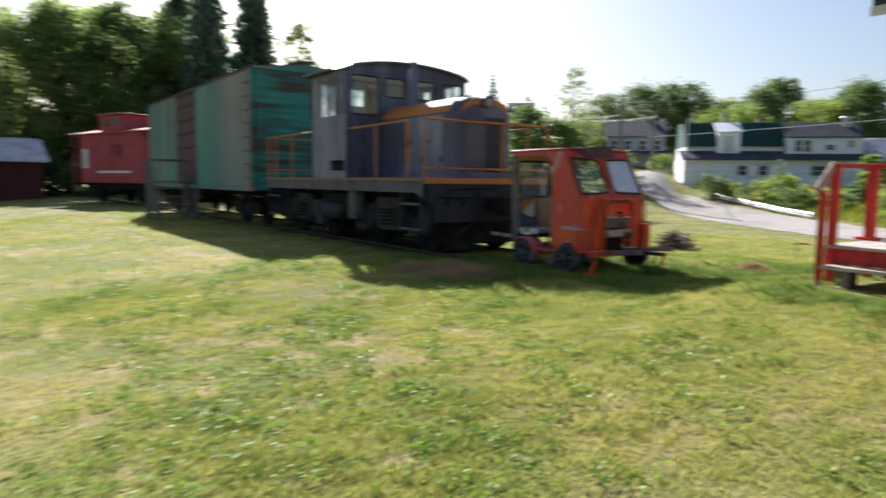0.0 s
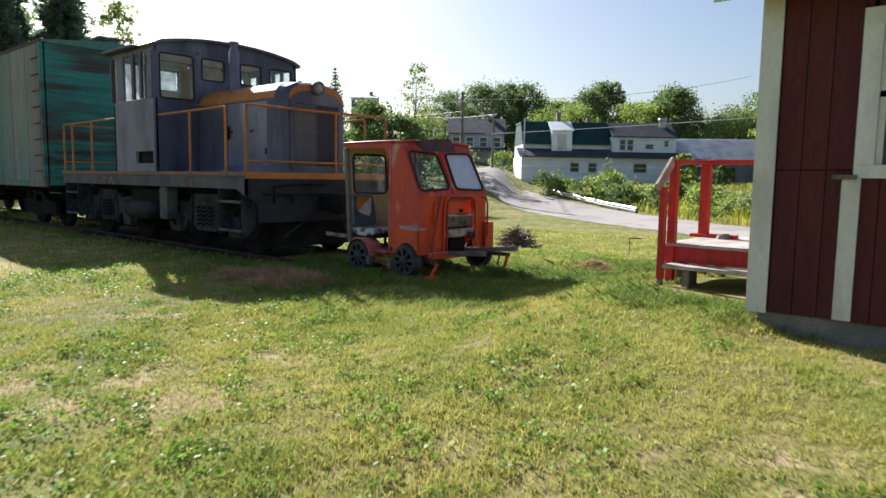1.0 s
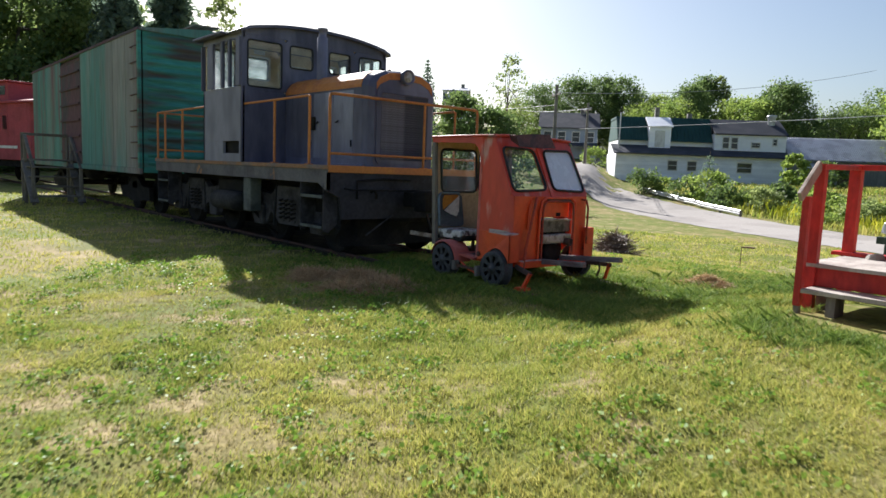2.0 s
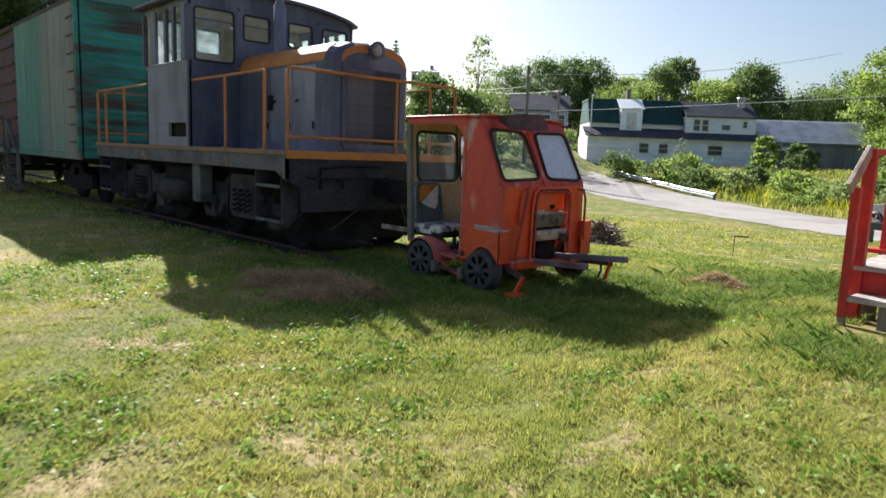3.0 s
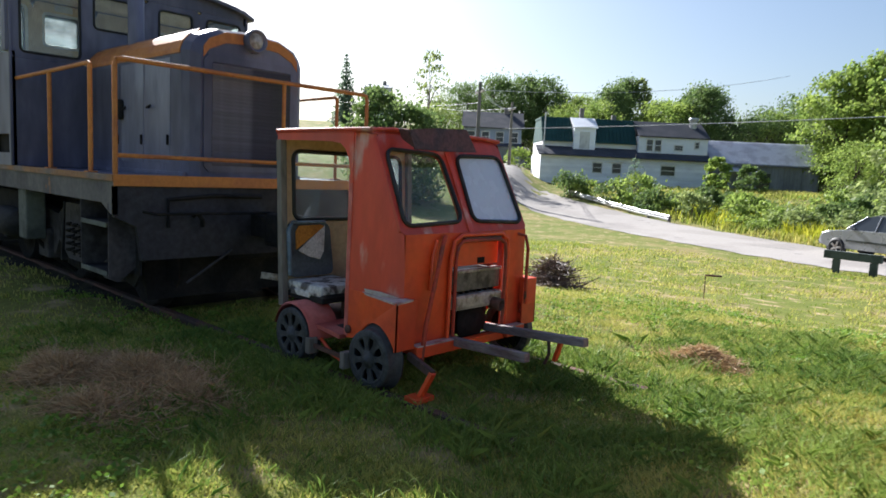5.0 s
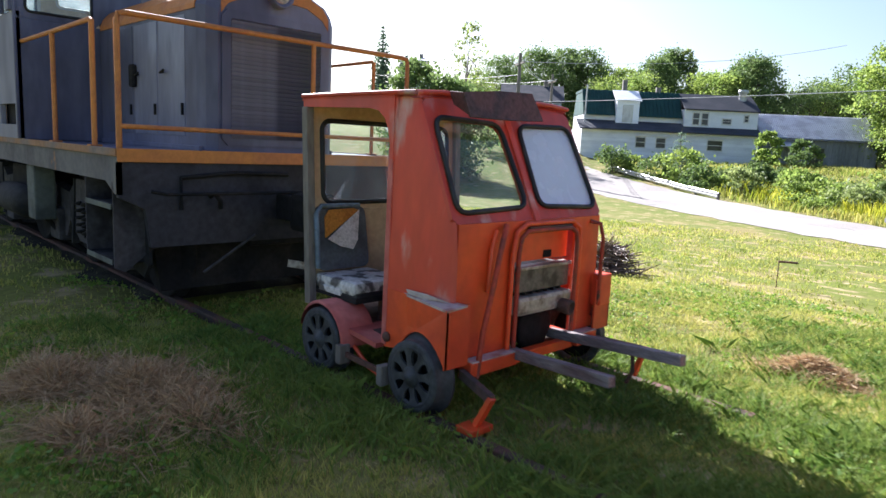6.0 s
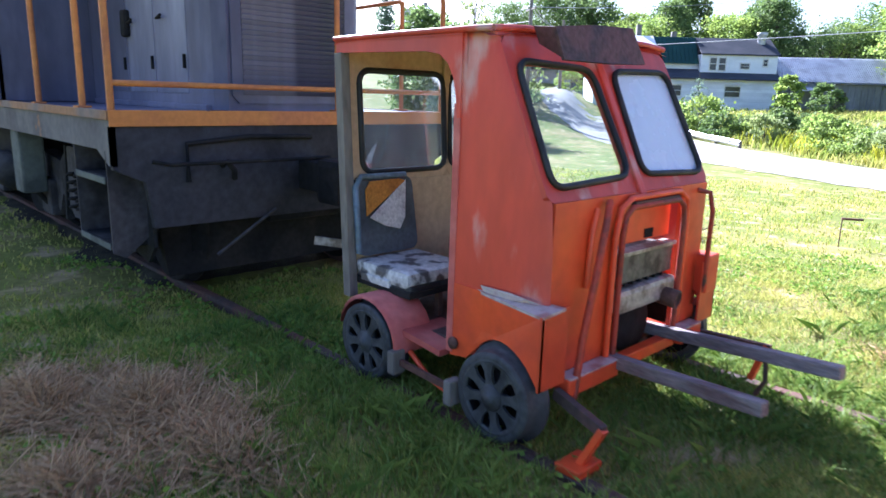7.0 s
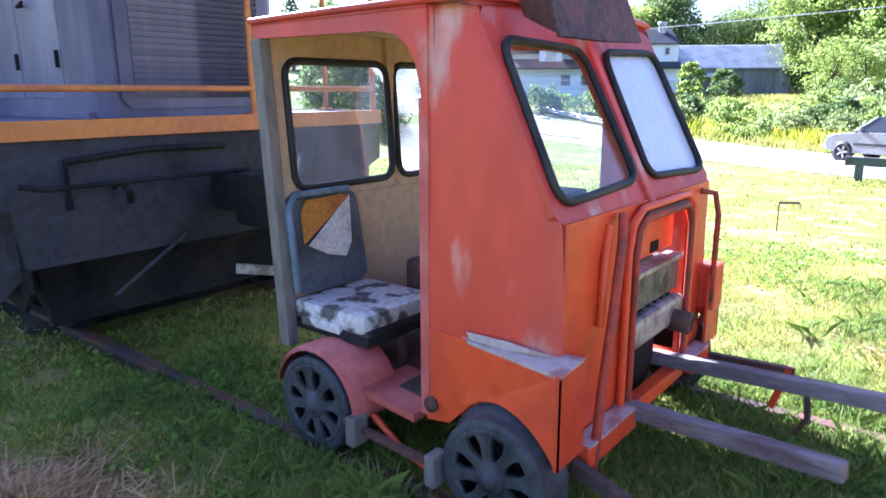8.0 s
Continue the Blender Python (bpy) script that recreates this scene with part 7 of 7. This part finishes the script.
tree(-0.85, 27.5, 5.9, 1.9, M_LEAFPALE, "pale green leafy young tree", group="roadside trees", clumps=80, per=44, seed=470, bare=0.05, trunk=0.1, size=0.1)
tree(1.6, 29.5, 5.0, 1.8, M_LEAFPALE, "pale green leafy young tree", group="roadside trees", clumps=70, per=44, seed=471, bare=0.05, trunk=0.1, size=0.1)
# dark woods behind the caboose
for k, (x, y, h, rad) in enumerate(((-58, -10, 14, 4.6), (-54, -5, 13.4, 4.2), (-56, -1, 15, 4.4), (-53, 3, 14.8, 4.2), (-57, 7, 14.2, 4.4), (-54, 6.5, 12.5, 3.4), (-61, 2, 16, 5), (-62, 11, 16, 4.5), (-66, -6, 17, 5), (-52, -13, 12, 4.5), (-64, -14, 15, 5),
                                    (-70, 4, 17, 5), (-72, 13, 17, 5), (-60, -20, 14, 5), (-50, -19, 12, 4.5))):
    tree(x, y, h, rad, M_LEAFD if k % 4 == 3 else M_LEAFDIM, BIG, group="dark woods", clumps=110, per=80, seed=500 + k, bare=0.05, trunk=0.3)
for k, (x, y, h, rad) in enumerate(((-51, 9.3, 21, 3.0), (-50, 12.6, 19.5, 2.8), (-55, 15, 19, 3.4), (-47.5, 8, 15, 2.6), (-60, 9, 21, 3.5))):
    conifer(x, y, h, rad, seed=20 + k)
for k, (x, y, h, rad) in enumerate(((-49, 16.5, 12.6, 2.6), (-53, 20, 11.5, 2.6), (-58, 25, 11, 3))):
    tree(x, y, h, rad, M_LEAFPALE, "pale sparse leafy tree", group="trees behind the train", clumps=60, per=26, seed=540 + k, bare=0.1, trunk=0.14)
for k in range(14):
    shrub(-47 - R.uniform(0, 4), -16 + 2.2 * k, R.uniform(1.8, 3.2), R.uniform(1.5, 2.2), M_LEAFD, 560 + k, "dark shady undergrowth at the wood's edge")
# shrubs between the road and the buildings
cnt = 0
for k in range(1500):
    a, D = R.uniform(1, 31.5), R.uniform(33, 60)
    x, y = from_cam(4.1, -5.2, a, D)
    sd = float(road_side(x, y))
    if sd < 5.2 or (a > 13.5 and D > 50):
        continue
    if a > 20 and R.random() < 0.55:
        continue
    shrub(x, y, R.uniform(0.6, 1.5), R.uniform(0.8, 1.6), (M_LEAF, M_LEAF, M_LEAFPALE, M_LEAFD)[k % 4], 600 + k)
    cnt += 1
    if cnt >= 115:
        break
for k, (a, D, h, rad) in enumerate(((31.9, 51, 1.7, 1.4), (30.4, 51, 1.2, 1.1), (28.3, 49, 1.5, 1.5), (26.6, 48, 1.9, 1.8), (25.4, 46, 1.3, 1.4), (20.9, 61, 2.8, 1.2), (18.6, 61, 2.2, 1.3))):
    shrub(*from_cam(4.1, -5.2, a, D), h, rad, M_LEAF if k % 2 else M_LEAFD, 700 + k)


def patches(x, y, s=1.0, seed=0):
    """A smooth uneven field between 0 and 1, to make growth patchy."""
    r = np.random.default_rng(seed)
    v = np.zeros_like(x)
    for k in range(9):
        a, f, p = r.uniform(0, 6.28), r.uniform(0.6, 2.6) * s, r.uniform(0, 6.28)
        v += np.sin(f * (x * np.cos(a) + y * np.sin(a)) + p + 0.8 * np.sin(0.7 * f * (x * np.sin(a) - y * np.cos(a))))
    return 0.5 + v / 9


def blades(x, y, h, w, seed, z=None, lean=0.5):
    """Narrow blades of grass standing at the given places."""
    r = np.random.default_rng(seed)
    n = len(x)
    z = ground_z(x, y) if z is None else z
    a = r.uniform(0, 2 * np.pi, n)
    hh = h * r.uniform(0.5, 1.3, n)
    ln = hh * lean * r.uniform(0.1, 1.6, n)
    b = r.uniform(0, 2 * np.pi, n)
    base = np.stack([x, y, z - 0.004], 1)
    side = np.stack([np.cos(a), np.sin(a), 0 * a], 1) * (w * r.uniform(0.6, 1.4, n))[:, None]
    tip = base + np.stack([ln * np.cos(b), ln * np.sin(b), hh], 1)
    mid = base + np.stack([0.3 * ln * np.cos(b), 0.3 * ln * np.sin(b), 0.6 * hh], 1)
    v = np.stack([base - side, base + side, mid + side * 0.7, tip, mid - side * 0.7], 1).reshape(-1, 3)
    return v, np.arange(n * 5).reshape(n, 5)


def under_things(x, y):
    m = (x > 4.25) & (x < 9) & (y > -0.93) & (y < 2.6)
    m |= (x > 3.05) & (x < 4.3) & (y > 0.3) & (y < 2.0)
    m |= (np.abs(np.abs(y) - 0.7535) < 0.05) & (x < 1.25)
    m |= (x > 2.95) & (x < 4.3) & (y > -0.3) & (y < 0.3)
    m |= (x < -3.2) & (x > -10.4) & (np.abs(y) < 0.85)
    return m


def scatter_lawn():
    r = np.random.default_rng(31)
    # lawn round the train, thinning with distance
    n = 330000
    q, a = r.uniform(0.4, 25, n), r.uniform(0, 2 * np.pi, n)
    x, y = 2.6 + q * np.cos(a), -3.6 + q * np.sin(a)
    p = patches(x, y, 1.0, 3) * 0.55 + patches(x, y, 4.0, 4) * 0.45
    keep = (p > 0.16 + r.uniform(0, 0.42, n)) & ~under_things(x, y) & (road_side(x, y) < -3.4)
    keep &= r.uniform(0, 1, n) < np.clip(q / 2.5, 0.1, 1)
    x, y, q = x[keep], y[keep], q[keep]
    v, f = blades(x, y, (0.03 + 0.0016 * q) * (0.55 + 0.9 * patches(x, y, 5.0, 33)), 0.0028 + 0.0007 * q, 5)
    solo("lawn_grass", fast_mesh("lawn_grass", v, f), M_GRASS, "short mown grass with dry patches", "grass", "stuff")
    # a denser carpet where the lawn is walked, in uneven tufts with thin dry places between
    for n, m, h, sd, lab in ((860000, M_GRASS, 0.036, 15, "short mown grass with dry patches"), (260000, M_STRAW, 0.02, 16, "dry straw-coloured mown grass")):
        x, y = r.uniform(-4, 7.4, n), r.uniform(-7.8, 5.4, n)
        e = np.minimum(np.minimum(x + 4, 7.4 - x), np.minimum(y + 7.8, 5.4 - y))
        p = patches(x, y, 1.0, 3) * 0.35 + patches(x, y, 5.0, 4) * 0.35 + patches(x, y, 13.0, 34) * 0.3
        p = p if m is M_GRASS else 0.94 - p
        keep = (p > 0.3 + r.uniform(0, 0.28, n)) & ~under_things(x, y) & (r.uniform(0, 1, n) < smooth(0, 2.2, e))
        x, y, p = x[keep], y[keep], p[keep]
        v, f = blades(x, y, h * np.clip(0.3 + 2.6 * (p - 0.25), 0.35, 2.0), 0.004, sd, lean=1.0)
        v3 = v.reshape(-1, 5, 3)[:, [0, 1, 3]].reshape(-1, 3)
        solo("lawn_grass", fast_mesh("lawn_grass", v3, np.arange(len(v3)).reshape(-1, 3)), m, lab, "grass", "stuff")
    # lush taller grass along the rails, by the steps and shed, and past the speeder
    n = 300000
    x, y = r.uniform(-3.2, 5.2, n), r.uniform(-3.2, 6.5, n)
    band = 1.5 * np.exp(-((np.abs(y) - 0.75) / 0.4) ** 2) * (x < 2.2) + np.exp(-((x - 1.6) / 1.5) ** 2 - ((y - 2.6) / 1.8) ** 2) * 0.9
    band += np.exp(-((x - 3.4) / 1.0) ** 2 - ((y + 0.6) / 0.7) ** 2) + 0.45 * np.exp(-((y + 1.5) / 1.0) ** 2) * (x < 2.4) + 0.65 * (np.abs(y) < 0.7) * (x > -1.6)
    band = band * (0.25 + 1.1 * patches(x, y, 2.5, 8)) * (1 - (x < -2.2) * (np.abs(y) < 1.35))
    keep = (band > r.uniform(0.15, 1.0, n)) & ~under_things(x, y)
    v, f = blades(x[keep], y[keep], 0.066 * (0.4 + 1.3 * patches(x[keep], y[keep], 6.0, 35)), 0.0036, 6, lean=1.1)
    solo("tall_grass", fast_mesh("tall_grass", v, f), M_LUSH, "lush uncut grass along the rails", "grass", "stuff")
    # separate tall tufts, thickest along the rails
    n = 2600
    x, y = r.uniform(-2.6, 5.0, n), r.uniform(-4.2, 5.5, n)
    w = 1.1 * np.exp(-((np.abs(y) - 0.85) / 0.3) ** 2) * (x < 1.9) + 0.2 * np.exp(-((y + 1.5) / 0.8) ** 2) * (x < 1.6) + np.exp(-((x - 3.5) / 0.9) ** 2 - ((y + 0.7) / 0.6) ** 2) + 0.4 * np.exp(-((x - 1.5) / 1.4) ** 2 - ((y - 2.4) / 1.6) ** 2)
    keep = (w > r.uniform(0.1, 1.1, n)) & ~under_things(x, y) & ~((x < -2.0) & (np.abs(y) < 1.4))
    x, y = x[keep], y[keep]
    k = 34
    rad = np.repeat(r.uniform(0.015, 0.06, len(x)), k)
    tall = np.repeat(r.uniform(0.05, 0.12, len(x)), k)
    cx, cy = np.repeat(x, k) + r.normal(size=len(rad)) * rad, np.repeat(y, k) + r.normal(size=len(rad)) * rad
    v, f = blades(cx, cy, tall, 0.004, 7, lean=1.0)
    solo("grass_tufts", fast_mesh("grass_tufts", v, f), M_LUSH, "tall uncut tufts of green grass", "grass", "stuff")
    # small broad-leaved weeds in clumps
    n = 6500
    x, y = r.uniform(-5, 8, n), r.uniform(-7.5, 6, n)
    keep = (patches(x, y, 0.8, 12) * 0.5 + patches(x, y, 3.0, 36) * 0.5 > r.uniform(0.4, 0.62, n)) & ~under_things(x, y)
    x, y = x[keep], y[keep]
    k = 15
    cx, cy = np.repeat(x, k), np.repeat(y, k)
    rad = np.repeat(r.uniform(0.025, 0.08, len(x)), k)
    cx, cy = cx + r.normal(size=len(cx)) * rad, cy + r.normal(size=len(cy)) * rad
    c = np.stack([cx, cy, ground_z(cx, cy) + r.uniform(0.015, 0.055, len(cx))], 1)
    v, f = leaves(c, 0.016, seed=13, ratio=0.7, flat=0.6)
    solo("clover", fast_mesh("clover", v, f), M_CLOVER, "small clumps of clover and plantain", "weeds", "stuff")
    # rough growth beyond the road
    n = 60000
    x, y = r.uniform(-34, 8, n), r.uniform(19, 62, n)
    s = road_side(x, y)
    keep = (s > 3.3) & (s < 30) & (patches(x, y, 0.5, 21) > r.uniform(0.1, 0.5, n))
    v, f = blades(x[keep], y[keep], 0.4, 0.03, 22)
    solo("rough_grass", fast_mesh("rough_grass", v, f), M_GRASS, "rough uncut grass beyond the road", "grass", "stuff")
    n = 14000
    x, y = r.uniform(-14, 8, n), r.uniform(19, 40, n)
    s = road_side(x, y)
    keep = (s > 4.2) & (s < 7.5) & (patches(x, y, 0.7, 25) > r.uniform(0.2, 0.6, n))
    v, f = blades(x[keep], y[keep], 0.75, 0.035, 23, lean=0.3)
    solo("goldenrod", fast_mesh("goldenrod", v, f), M_YELLOW, "yellow-green goldenrod along the verge", "weeds", "stuff")


M_CLOVER = leaf_mat("clover_leaves", (0.1, 0.2, 0.028), (0.28, 0.4, 0.065), trans=0.4)
scatter_lawn()


def heap(name, x, y, rx, ry, h, n, m, label, seed, length=0.09, w=0.0022):
    """A low heap of loose straws or twigs."""
    r = np.random.default_rng(seed)
    a, q = r.uniform(0, 6.28, n), np.clip(np.abs(r.normal(size=n)) * 0.5, 0, 1.6) ** 0.8
    q = q * (0.8 + 0.35 * np.sin(3 * a + seed) + 0.15 * np.sin(7 * a))
    px, py = x + rx * q * np.cos(a), y + ry * q * np.sin(a)
    pz = ground_z(px, py) + h * np.exp(-2 * q ** 2) * (0.5 + 0.6 * patches(px * 3, py * 3, 2.0, seed)) * r.uniform(0.2, 1.0, n) + 0.01
    d = r.normal(size=(n, 3)) * np.array([1, 1, 0.35])
    d /= np.linalg.norm(d, axis=1)[:, None]
    s = np.cross(d, r.normal(size=(n, 3)))
    s /= np.linalg.norm(s, axis=1)[:, None]
    c = np.stack([px, py, pz], 1)
    l_ = length * r.uniform(0.4, 1.3, (n, 1))
    v = np.stack([c - d * l_ - s * w, c - d * l_ + s * w, c + d * l_ + s * w, c + d * l_ - s * w], 1).reshape(-1, 3)
    solo(name, fast_mesh(name, v, np.arange(n * 4).reshape(n, 4)), m, label, "heap", "stuff")


for x, y, rx, ry, h, n, sd in ((-1.35, -1.75, 0.85, 0.42, 0.09, 7000, 41), (-1.75, -2.1, 0.6, 0.3, 0.08, 3500, 44), (-0.75, -1.65, 0.55, 0.3, 0.05, 2200, 45), (-0.95, -2.2, 0.5, 0.25, 0.05, 1800, 46)):
    heap("hay_heap", x, y, rx, ry, h, n, M_HAY, "low spread heap of dry brown mown hay", sd, 0.12)
heap("hay_heap", 1.2, 2.0, 0.4, 0.26, 0.16, 3600, M_HAY, "low heap of dry brown mown hay", 42, 0.07)
heap("brush_pile", -2.6, 5.35, 0.55, 0.4, 0.5, 800, M_TWIG, "pile of dead brown brushwood", 43, 0.26, 0.006)
